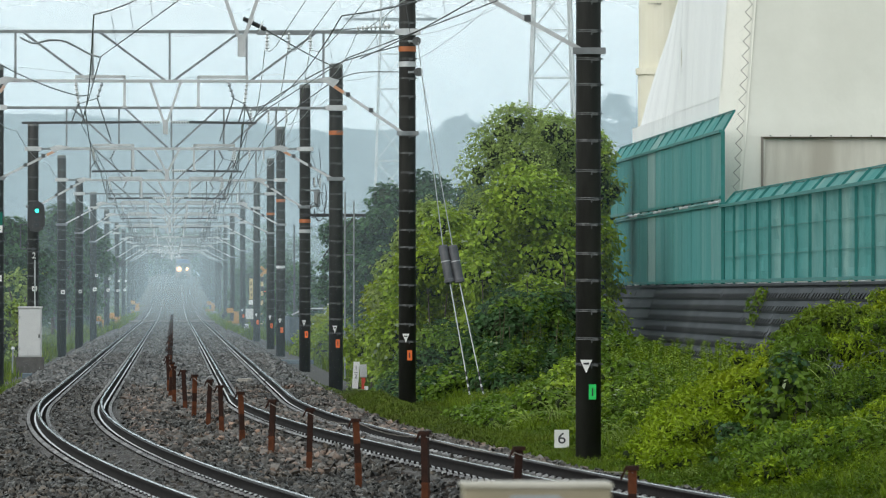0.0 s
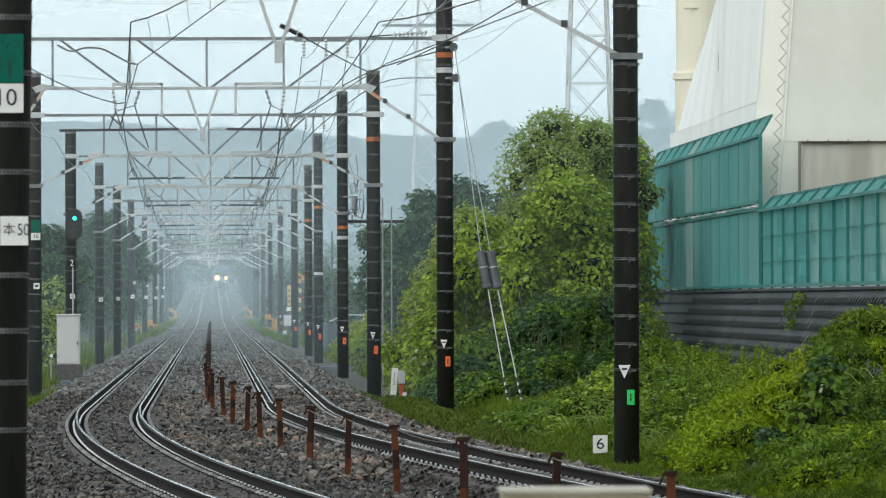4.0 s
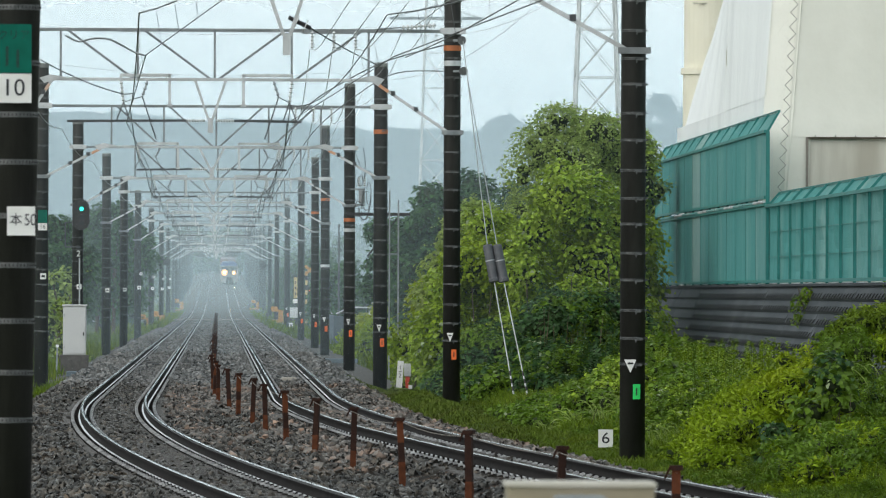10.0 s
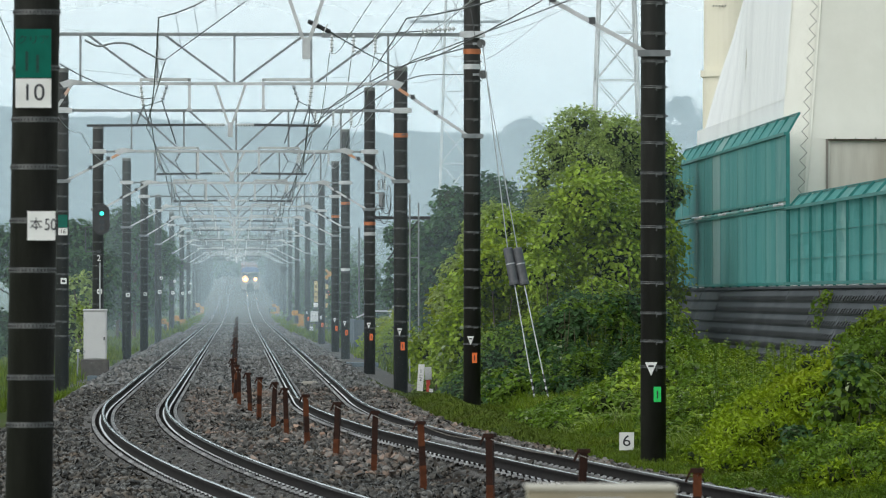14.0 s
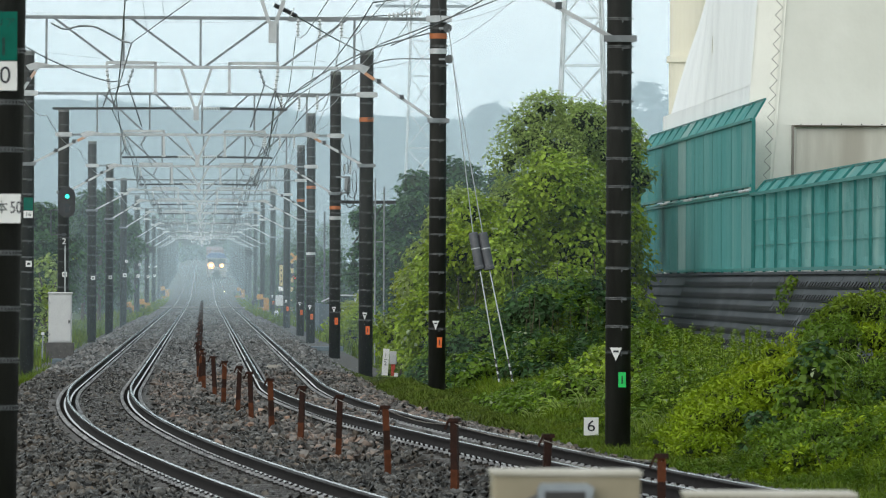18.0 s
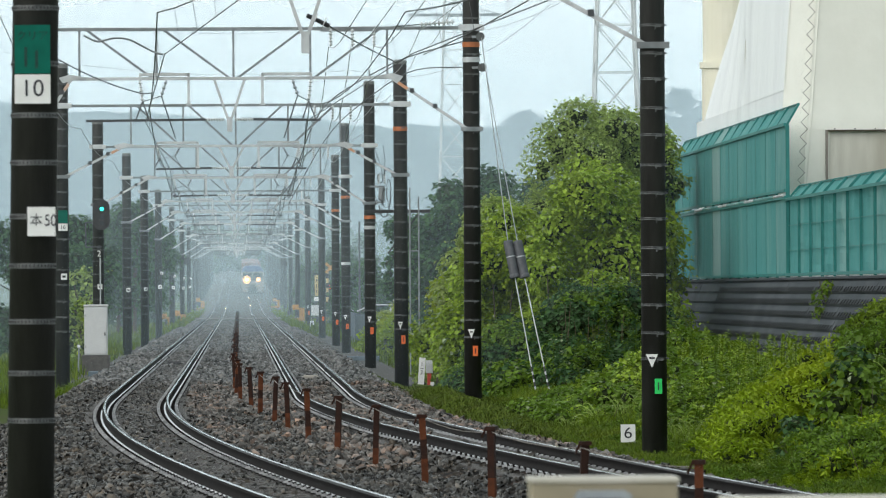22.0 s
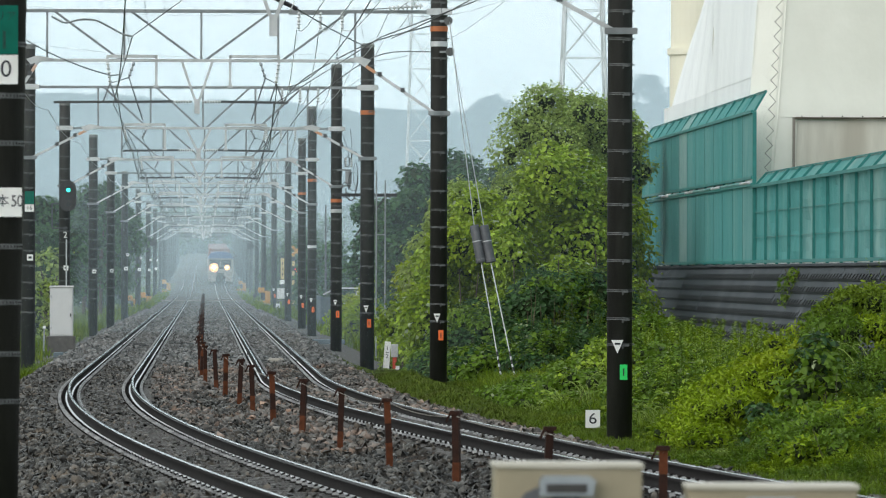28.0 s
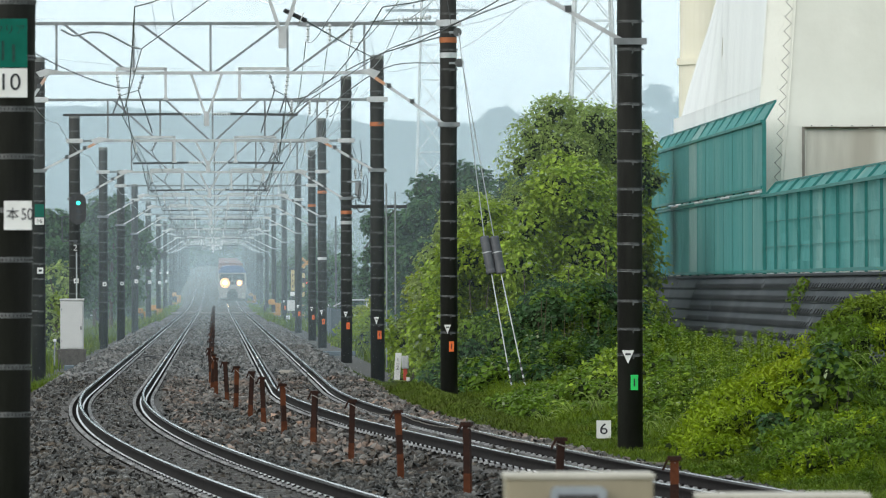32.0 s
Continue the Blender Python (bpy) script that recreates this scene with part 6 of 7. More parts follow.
    part("pantograph", pan, M_STEEL, t)
    return t


def wagon():
    t = thing("container_wagon", (HALF + MID, 1220, 0), "flat freight wagon carrying dull red containers", "freight wagon", "wagons of the train")
    part("deck", Shape().box((0, 9.6, 0.95), (2.6, 19.0, 0.25)), M_LOCO_DARK, t)
    for i in range(3):
        c = part("container", rounded((2.45, 5.9, 2.9), 0.03), M_CONTAINER, t)
        c.location = (-0.1, 3.4 + i * 6.2, 1.08)
    for y in (1.8, 3.7, 15.5, 17.4):
        wheelset(t, y)
    return t


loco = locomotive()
first_wagon = wagon()
wagons = [first_wagon] + [copy_thing(first_wagon, pose(HALF + MID, 1240 + 20 * i, 0)) for i in range(7)]


# ---- level crossing far down the line ----
cross = thing("level_crossing", (0, 500, 0), "level crossing with a pale concrete deck across both tracks", "level crossing", kind="structure")
part("deck", Shape().box((0, 2.5, -0.045), (26, 5, 0.07)), M_SLEEPER, cross)
part("deck_edge", Shape().box((0, -0.06, -0.05), (9.5, 0.14, 0.06)), M_CONCRETE, cross)


def barrier(x, y, z=0.0, size=1.0):
    t = thing("barrier_machine", (x, y, z - 0.6), "yellow level-crossing barrier machine with a striped weight arm", "crossing barrier", "crossing barriers")
    k = size
    part("housing", rounded((0.42 * k, 0.4, 0.95 * k), 0.05), M_YELLOW, t).location = (0.35 * k, 0, 0.1)
    part("lid", rounded((0.46 * k, 0.44, 0.10), 0.03), M_YELLOW, t).location = (0.35 * k, 0, 0.1 + 0.95 * k)
    part("weight_arm", Shape().bar((-0.45 * k, -0.25, 1.28 * k), (0.4 * k, -0.25, 1.0 * k), 0.06, 0.14), M_YELLOW, t)
    part("arm_weight", rounded((0.5 * k, 0.24, 0.42 * k), 0.06), M_YELLOW, t, "yellow counterweight").location = (-0.15 * k, -0.25, 1.02 * k)
    part("foot_box", rounded((0.85 * k, 0.3, 0.32 * k), 0.04), M_YELLOW, t).location = (-0.25 * k, -0.1, 0.05)
    part("crank_box", rounded((0.22 * k, 0.24, 0.5 * k), 0.03), M_BLACK, t, "dark steel crank box").location = (0.02 * k, -0.1, 0.45 * k)
    part("dark_post", Shape().tube((-0.72 * k, -0.1, -0.1), (-0.72 * k, -0.1, 0.95 * k), 0.10 * k, 10), M_BLACK, t, "dark lamp post with a black box").location = (0, 0, 0)
    part("plinth", Shape().box((0.1, 0, 0.0), (1.3 * k, 0.8, 0.25)), M_CONCRETE, t)
    return t


def crossing_lamp(x, y, h=4.6, z=-0.62):
    t = thing("crossing_signal", (x, y, z), "striped crossing signal post with a red warning lamp", "crossing signal", "crossing signals")
    n = int(h / 0.36)
    for i in range(n):
        part("stripe", Shape().tube((0, 0, 0.36 * i), (0, 0, 0.36 * i + 0.36), 0.10, 8), M_YELLOW_PALE if i % 2 else M_BLACK, t)
    part("lamp_arm", Shape().bar((0, -0.05, h - 1.66), (0.27, -0.05, h - 1.66), 0.06, 0.06), M_BLACK, t)
    part("lamp_hood", Shape().tube((0.27, -0.1, h - 1.66), (0.27, 0.05, h - 1.66), 0.22, 14), M_BLACK, t)
    part("lamp_lens", Shape().tube((0.25, -0.13, h - 1.66), (0.25, -0.1, h - 1.66), 0.13, 12), G_RED, t)
    part("cross_board", Shape().bar((-0.12, -0.13, h - 0.55), (0.62, -0.13, h + 0.15), 0.03, 0.2).bar((-0.12, -0.16, h + 0.15), (0.62, -0.16, h - 0.55), 0.03, 0.2), M_YELLOW, t, "crossed yellow boards")
    return t


barrier(4.45, 496, 0.22, 0.95)
barrier(3.9, 690, climb(690) + 0.2, 0.8)
barrier(-4.6, 496, -0.25)
barrier(-5.4, 480, -0.3, 0.9)
barrier(-4.2, 690, climb(690))
crossing_lamp(6.77, 498)

# hanging warning board, control box and number stake near the crossing
wb = thing("warning_board", (5.92, 497, -0.62), "tall narrow yellow warning board on a dark post", "warning board")
part("post", Shape().tube((0, 0.06, -0.1), (0, 0.06, 3.9), 0.06, 8), M_BLACK, wb)
part("board", Shape().box((0, -0.02, 3.05), (0.26, 0.03, 1.6)), M_YELLOW_PALE, wb)
for i in range(3):
    part("mark", Shape().box((0, -0.04, 2.6 + 0.42 * i), (0.08, 0.006, 0.2)), M_INK, wb)
part("white_plate", Shape().box((-0.02, -0.03, 2.02), (0.34, 0.03, 0.32)), M_WHITE, wb)
part("push_button_box", rounded((0.26, 0.2, 0.5), 0.03), M_CABINET, wb).location = (0.02, -0.1, 1.0)
cb = thing("control_box", (5.78, 494, -0.62), "pale grey crossing control box on two dark legs", "control box")
part("body", rounded((0.62, 0.4, 0.8), 0.04), M_CABINET, cb).location = (0, 0, 0.75)
for q in (-0.2, 0.2):
    part("leg", Shape().tube((q, 0, -0.1), (q, 0, 0.78), 0.05, 8), M_BLACK, cb)
ns = thing("number_stake", (5.02, 448, -0.76), "white number board on a low stake beside the ballast", "sign")
part("board", Shape().box((0, 0, 0.5), (0.25, 0.03, 0.44)), M_WHITE, ns)
writing("numeral", "8", 0.40, (0, -0.02, 0.5), ns)
part("stake", Shape().bar((0, 0.04, -0.1), (0, 0.04, 0.6), 0.05, 0.04), M_STEEL, ns)
ps = thing("cable_pit", (5.12, 420, -0.80), "concrete cable pit with a wet pale rim beside the ballast", "concrete slab")
part("slab", rounded((1.66, 5.0, 0.24), 0.03), M_FENCE_SHEET, ps)
part("rim", Shape().box((0, -2.53, 0.20), (1.70, 0.10, 0.10)).box((0.80, 0, 0.26), (0.12, 4.9, 0.06)), M_WHITE_STEEL, ps, "wet pale rim")


# dark signal heads on poles far down the line
for x, y, z, arm in ((-4.22, 532, 4.54, -0.4), (4.20, 604, 4.42, 0.6)):
    t = thing("railway_signal", (x, y - 0.4, climb(y)), "black round signal head held out from a line pole", "signal", "far signal heads")
    part("back_plate", Shape().lathe((0, 0, z), (0, -0.05, z), ((0, 0.33), (1, 0.33)), 18), M_BLACK, t)
    part("hood", Shape().tube((0, -0.05, z + 0.05), (0, -0.3, z + 0.05), 0.14, 10), M_BLACK, t)
    part("bracket", Shape().bar((0, 0.06, z), (arm, 0.22, z), 0.08, 0.10), M_BLACK, t)


def parked_car(x, y, turn, z=0.0):
    t = thing("parked_car", (x, y, z - 0.62), "white car waiting on the road at the level crossing", "car", "cars at the crossing", turn=turn)
    part("body", Shape().plate([(-2.0, -0.8, 0.35), (-2.05, -0.8, 0.75), (-1.9, -0.8, 0.95), (1.0, -0.8, 0.95), (1.9, -0.8, 0.8), (2.05, -0.8, 0.6), (2.0, -0.8, 0.35)], 1.6, (0, 1, 0)), M_WHITE, t)
    part("cabin", Shape().plate([(-1.85, -0.7, 0.95), (-1.5, -0.66, 1.5), (0.2, -0.66, 1.55), (1.0, -0.7, 0.95)], 1.4, (0, 1, 0)), M_GLASS, t, "dark glazed cabin")
    part("roof", Shape().plate([(-1.55, -0.7, 1.46), (-1.45, -0.7, 1.56), (0.15, -0.7, 1.6), (0.3, -0.7, 1.5)], 1.4, (0, 1, 0)), M_WHITE, t)
    for wx in (-1.3, 1.25):
        for wy in (-0.85, 0.67):
            part("wheel", Shape().tube((wx, wy, 0.3), (wx, wy + 0.18, 0.3), 0.3, 14), M_BLACK, t)


parked_car(10.6, 503, 180, 0.35)
parked_car(-7.7, 503, 0)
parked_car(-12.6, 504, 0)

# ---- line-side equipment ----
# near pole's plates
plates = thing("pole_plates", (-1.745, 54.78, 0.175), "green and white number plates strapped to the near pole", "sign plates")
part("green_plate", Shape().box((0.02, -0.03, 3.875), (0.30, 0.02, 0.41)), M_GREEN_SIGN, plates, "green enamel plate")
part("white_plate", Shape().box((0.02, -0.03, 3.54), (0.30, 0.02, 0.245)), M_WHITE, plates, "white enamel plate with a black number")
writing("number", "10", 0.2, (0.02, -0.043, 3.54), plates)
writing("number", "1", 0.24, (-0.035, -0.043, 3.80), plates, M_FADED, 0.9)
writing("number", "1", 0.22, (0.055, -0.043, 3.78), plates, M_FADED, 1.1)
writing("faded_lettering", "\u30af\u30ea\u30a2", 0.09, (0.02, -0.043, 3.985), plates, M_FADED)
part("distance_plate", Shape().box((0.088, -0.035, 2.425), (0.235, 0.02, 0.245)), M_WHITE, plates, "white enamel plate")
writing("lettering", "50", 0.14, (0.165, -0.048, 2.43), plates, M_INK, 0.75)
writing("lettering", "\u672c", 0.11, (0.045, -0.048, 2.43), plates)

# rusty posts and rope between the tracks
rope_pts = []
for i in range(62):
    y = 55.4 + 7.05 * i
    p = on_line(y, float(np.interp(y, (112, 118, 125, 131, 138, 146), (0.5, 0.41, 0.36, 0.15, 0.03, 0.0))), -0.25)
    t = thing("rusty_post", (p.x, p.y, p.z - 0.05), "short rusty steel post between the tracks holding a rope", "post", "rusty posts between the tracks", turn=-math.degrees(heading(y)) + 15 * math.sin(i * 2.3))
    lean = 0.045 * math.sin(i * 1.7)
    cut, tip = 0.30 + 0.13 * math.sin(i * 3.1), 0.60 + 0.10 * math.sin(i * 1.9)
    part("shaft", Shape().bar((0, 0, -0.1), (lean * cut / 0.8, 0, cut), 0.076, 0.076), M_RUST, t, "rust-streaked square shaft")
    part("upper_shaft", Shape().bar((lean * cut / 0.8, 0, cut), (lean * tip / 0.8, 0, tip), 0.075, 0.075), M_RUST_DARK, t, "blackened middle of the shaft")
    part("shaft_head", Shape().bar((lean * tip / 0.8, 0, tip), (lean, 0, 0.80), 0.074, 0.074), M_RUST_DARK if i % 3 else M_RUST, t, "rusty head of the shaft")
    part("cap", Shape().box((lean, 0, 0.82), (0.115, 0.11, 0.04)).bar((lean - 0.05, -0.02, 0.83), (lean - 0.10, -0.02, 0.72), 0.03, 0.02), M_RUST_DARK, t)
    rope_pts.append(p + Vector((0, -0.06, 0.73)))
rope = thing("rope", (0, 0, 0), "thin pale rope strung slackly from post to post", "rope")
rope_path = []
for a, b in zip(rope_pts, rope_pts[1:]):
    rope_path += [a.lerp(b, q / 5) - Vector((0, 0, 0.10 * (q / 5) * (1 - q / 5) * 2)) for q in range(5)]
part("strand", strand(rope_path + rope_pts[-1:], 0.004), M_ROPE, rope)


# two beige equipment cases close to the camera
def case(x, y, top, w):
    t = thing("equipment_case", (x, y, -0.6), "beige enamelled equipment case with a grey latch, on a stand", "equipment case", "beige cases by the track")
    h = 0.42
    b = part("body", rounded((w, 0.3, h), 0.012), M_BEIGE, t)
    b.location = (0, 0, top + 0.6 - h)
    l = part("lid", rounded((w + 0.012, 0.32, 0.022), 0.006), M_CASE_TOP, t, "paler lid")
    l.location = (0, 0, top + 0.6 - 0.014)
    z = top + 0.618
    k = part("latch", Shape().plate([(-0.115, -0.16, z - 0.135), (0.09, -0.16, z - 0.135), (0.10, -0.16, z - 0.075), (0.075, -0.16, z - 0.058), (-0.10, -0.16, z - 0.058), (-0.115, -0.16, z - 0.075)][::-1], 0.07, (0, -1, 0)), M_GREY_LATCH, t, "grey metal latch hood")
    # Dark plates paint the shade inside the hood and in the recess below.
    part("latch_slot_shade", Shape().box((-0.012, -0.232, z - 0.105), (0.155, 0.008, 0.034)), M_LOCO_DARK, k)
    part("latch_handle", Shape().plate([(-0.22, -0.17, z - 0.19), (-0.12, -0.17, z - 0.19), (-0.115, -0.17, z - 0.10), (-0.17, -0.17, z - 0.125)][::-1], 0.04, (0, -1, 0)), M_WEIGHT, t, "worn grey latch lever")
    part("recess_shade", Shape().tube((-0.012, -0.16, z - 0.20), (-0.012, -0.18, z - 0.20), 0.08, 20), M_BLACK, t, "black disc painting the shade of a recess under the latch")
    for s in (-1, 1):
        part("leg", Shape().bar((s * w * 0.38, 0, 0), (s * w * 0.38, 0, top + 0.6 - h), 0.06, 0.06), M_GREY_LATCH, t)
    return t


case(1.394, 25, 1.272, 0.565)
case(2.18, 25, 1.19, 0.65)

# insulated rail joints and the bonds beside them
for side, y in ((-1, 206.0), (1, 172.0)):
    for e in (-1, 1):
        p = on_line(y, side * HALF + e * GAUGE / 2, 0)
        t = thing("rail_joint", (p.x, p.y, p.z), "dark insulated joint with bolted plates on a rail", "rail joint", "insulated rail joints")
        for q in (-1, 1):
            part("joint_plate", rounded((0.035, 0.62, 0.11), 0.01), M_BLACK, t).location = (q * 0.052, 0, -0.13)
        part("end_post", Shape().box((0, 0, -0.02), (0.075, 0.05, 0.05)), M_BLACK, t)
    c = on_line(y - 12, side * HALF, -0.19)
    t = thing("impedance_bond", (c.x, c.y, c.z), "flat steel bond box lying between the rails", "bond box", "bond boxes between the rails")
    part("box", rounded((0.40, 0.7, 0.10), 0.03), M_BLACK if side < 0 else M_OLD_WALL, t)
    part("lid", rounded((0.34, 0.62, 0.025), 0.01), M_LOCO_DARK if side < 0 else M_OLD_WALL, t).location = (0, 0, 0.10)
    for e in (-1, 1):
        part("cable", Shape().line([(e * 0.2, 0, 0.06), (e * 0.4, 0.2, 0.05), (e * 0.55, 0.3, 0.07)], 0.018, 6), M_BLACK, t)
    lead = Shape().line([(side * -1.6, 8.0, 0.03), (-0.6, 8.2, 0.05), (0.4, 8.1, 0.04), (1.2, 8.3, 0.03)], 0.016, 6)
    part("cross_lead", lead, M_WIRE, t)

# cabinet, signal and kilometre signs
cab = thing("relay_cabinet", (-4.77, 217, -0.76), "pale grey steel relay cabinet on a concrete plinth", "cabinet")
part("body", rounded((0.77, 0.6, 1.62), 0.02), M_CABINET, cab).location = (0, 0, 0.68)
part("plinth", rounded((0.92, 0.75, 0.68), 0.02), M_SLEEPER, cab)
part("roof_lid", rounded((0.83, 0.68, 0.07), 0.03), M_CABINET, cab).location = (0, 0, 2.29)
door = part("door", Shape().box((0, -0.31, 1.48), (0.70, 0.02, 1.5)), M_CABINET, cab)
part("handle", Shape().box((0.30, -0.335, 1.38), (0.04, 0.03, 0.12)), M_BLACK, door)
part("hinge", Shape().box((-0.34, -0.325, 2.0), (0.03, 0.02, 0.08)).box((-0.34, -0.325, 0.95), (0.03, 0.02, 0.08)), M_STEEL, door)

sig = thing("colour_light_signal", (-4.79, 227.4, 0), "black oval railway signal showing a green light on its pole", "railway signal")
hd = Shape().plate([(0.30 * math.cos(a), 0, 4.72 + (0.24 if math.sin(a) > 0 else -0.24) + 0.30 * math.sin(a)) for a in [i * math.pi / 10 for i in range(20)]], 0.14, (0, -1, 0))
part("backboard", hd, M_BLACK, sig)
part("green_lens", Shape().tube((0.02, -0.15, 4.92), (0.02, -0.17, 4.92), 0.07, 14), G_GREEN, sig, "lit green lens")
part("hood", Shape().box((0.02, -0.22, 5.04), (0.26, 0.16, 0.02)), M_BLACK, sig)
for z in (4.62, 4.42):
    part("dark_lens", Shape().tube((0.02, -0.14, z), (0.02, -0.16, z), 0.085, 14), M_GLASS, sig)
part("bracket", Shape().box((-0.05, 0.1, 4.35), (0.2, 0.3, 0.08)), M_STEEL, sig)

side_frame = part("side_frame", Shape().line([(-0.13, 0.1, 4.45), (-0.55, 0.1, 4.45), (-0.55, 0.1, 3.59), (0.0, 0.1, 3.59)], 0.022, 8), M_WIRE, sig, "thin bent pipe frame")
part("clamp", Shape().box((-0.10, 0.1, 3.59), (0.12, 0.1, 0.1)).box((-0.13, 0.1, 4.45), (0.1, 0.1, 0.08)), M_WIRE, side_frame)
six = thing("number_sign", (6.49, 108.6, -0.75), "small white square sign with a black number on a short stake", "sign")
part("board", Shape().box((0, 0, 0.34), (0.245, 0.02, 0.30)), M_WHITE, six)
writing("numeral", "6", 0.26, (0, -0.013, 0.34), six, None, 1.15)
part("stake", Shape().bar((0, 0.03, -0.1), (0, 0.03, 0.4), 0.04, 0.03), M_STEEL, six)

km = thing("distance_post", (5.02, 180, -0.6), "white distance post with black numerals beside the track", "distance post")
part("board", Shape().bar((0, 0, 0.0), (0.05, 0, 0.74), 0.05, 0.17), M_WHITE, km)
writing("numeral", "1", 0.16, (0.03, -0.1, 0.55), km)
writing("numeral", "2", 0.16, (0.02, -0.1, 0.33), km)
part("numeral_bar", Shape().box((0.03, -0.09, 0.44), (0.09, 0.006, 0.015)), M_INK, km)
jb = thing("junction_box", (5.27, 180.5, -0.6), "small grey junction box on a red-banded stake", "junction box")
part("stake", Shape().box((0, 0, 0.15), (0.11, 0.1, 0.35)), M_RED, jb)
b_ = part("box", rounded((0.2, 0.16, 0.36), 0.015), M_CABINET, jb)
b_.location = (0, 0, 0.3)

# tension weights on the guyed pole
tw = thing("tension_weights", (5.39, 149.6, 0), "dark grey cylindrical tension weights hung on guy wires", "tension weights")
for z, xx in ((7.83, 0.19), (7.12, 0.23)):
    part("pulley", Shape().lathe((xx, -0.3, z), (xx, -0.22, z), ((0, 0.10), (0.3, 0.10), (0.5, 0.075), (0.7, 0.10), (1, 0.10)), 18), M_BAND, tw)
    part("pulley_arm", Shape().bar((0, -0.2, z), (xx, -0.25, z), 0.05, 0.05), M_STEEL, tw)
for i, (xt, xm, xb) in enumerate(((0.80, 1.08, 1.40), (1.02, 1.33, 1.72))):
    a, b = Vector((xt - 0.02, -0.6, 3.13)), Vector((xt + 0.14, -0.7, 2.28))
    part("weight", Shape().lathe(a, b, ((0, 0.09), (0.04, 0.11), (0.9, 0.11), (0.93, 0.125), (1, 0.12)), 16), M_WEIGHT, tw, smooth=False)
    part("guy_wire", Shape().tube((0.22 + 0.08 * i, -0.3, 7.8 - 0.7 * i), a, 0.012, 5), M_PALE_WIRE, tw)
    part("guy_rod", Shape().tube(b, (xb, -1.6, -0.55), 0.016, 6), M_PALE_WIRE, tw)
    part("turnbuckle", Shape().tube(b.lerp(Vector((xb, -1.6, -0.55)), 0.72), b.lerp(Vector((xb, -1.6, -0.55)), 0.98), 0.021, 6), M_BLACK, tw)
    for q in (0.76, 0.82, 0.88, 0.94):
        part("link", Shape().tube(b.lerp(Vector((xb, -1.6, -0.55)), q), b.lerp(Vector((xb, -1.6, -0.55)), q + 0.025), 0.024, 6), M_PALE_WIRE, tw)
    part("strap", Shape().tube(a.lerp(b, 0.42), a.lerp(b, 0.45), 0.115, 16), M_PALE_WIRE, tw)

# tags on the poles
def tags(x, y, z_tri, colour, group="", w=0.16):
    t = thing("pole_tag", (x, y - 0.215, 0), "white triangle plate and a small coloured tag on the dark pole", "pole tag", "tags on the poles")
    part("triangle", Shape().plate([(-w * 0.75, 0, z_tri + 0.1), (w * 0.25, 0, z_tri + 0.1), (-w * 0.25, 0, z_tri - 0.11)][::-1], 0.012, (0, -1, 0)), M_WHITE, t)
    part("mark", Shape().box((-w * 0.25, -0.016, z_tri + 0.04), (w * 0.45, 0.004, 0.03)), M_INK, t)
    part("tag", Shape().box((0.05, -0.01, z_tri - 0.40), (0.115, 0.014, 0.235)), colour, t)
    part("mark", Shape().box((0.05, -0.02, z_tri - 0.40), (0.02, 0.004, 0.12)), M_INK, t)


tags(6.45, 101, 0.89, M_GREEN_TAG, w=0.19)
tags(5.39, 150, 1.0, M_ORANGE)
tags(4.54, 182, 1.03, M_ORANGE, w=0.14)
tags(4.60, 228, 1.0, M_ORANGE, w=0.14)
tags(4.67, 284, 0.85, M_ORANGE, w=0.14)
tags(4.81, 323, 0.85, M_ORANGE, w=0.14)
tags(4.80, 376, 0.80, M_ORANGE, w=0.14)
tags(4.80, 452, 0.90, M_ORANGE, w=0.14)
for x, y, z in ((-4.94, 182, 2.45), (-4.92, 228, 2.2), (-4.88, 284, 2.1), (-4.68, 323, 2.15)):
    t = thing("pole_plate", (x, y - 0.21, 0), "small white number plate on a dark pole", "pole plate", "plates on the poles")
    part("board", Shape().box((0.06, 0, z), (0.17, 0.015, 0.17)), M_WHITE, t)
    part("mark", Shape().box((0.06, -0.011, z), (0.09, 0.004, 0.06)), M_INK, t)
for y in (376.0, 452.0, 532.0, 604.0):
    for x, z, w in ((-4.55, 2.3, 0.21), (-4.45, 3.1, 0.16)):
        t = thing("pole_plate", (x, y - 0.22, climb(y)), "small white number plate on a dark pole in the mist", "pole plate", "plates on the poles")
        part("board", Shape().box((0, 0, z), (w, 0.015, w)), M_WHITE, t)
        part("mark", Shape().box((0, -0.011, z), (w * 0.5, 0.004, w * 0.35)), M_INK, t)
g_ = thing("pole_plate", (-4.90, 181.7, 0), "green and white number plate on a dark pole", "pole plate", "plates on the poles")
part("green_plate", Shape().box((0, 0, 4.12), (0.26, 0.015, 0.36)), M_GREEN_SIGN, g_)
part("white_plate", Shape().box((0, 0, 3.83), (0.26, 0.015, 0.2)), M_WHITE, g_)
writing("number", "16", 0.16, (0, -0.011, 3.83), g_)


# coloured bands on poles
for x, y, rows in ((5.39, 150, ((7.67, M_ORANGE_BAND), (7.32, M_WHITE_STEEL))), (4.54, 182, ((6.53, M_ORANGE_BAND),)), (4.60, 228, ((4.58, M_ORANGE_BAND), (4.22, M_WHITE_STEEL))), (4.67, 284, ((6.1, M_ORANGE_BAND), (3.2, M_WHITE_STEEL))), (4.81, 323, ((6.0, M_ORANGE_BAND),))):
    t = thing("pole_band", (x, y, 0), "painted marker band round a dark concrete pole", "pole band", "marker bands on the poles")
    for z, m in rows:
        part("band", Shape().lathe((0, 0, z - 0.06), (0, 0, z + 0.06), ((0, 0.203), (1, 0.203)), 20), m, t)

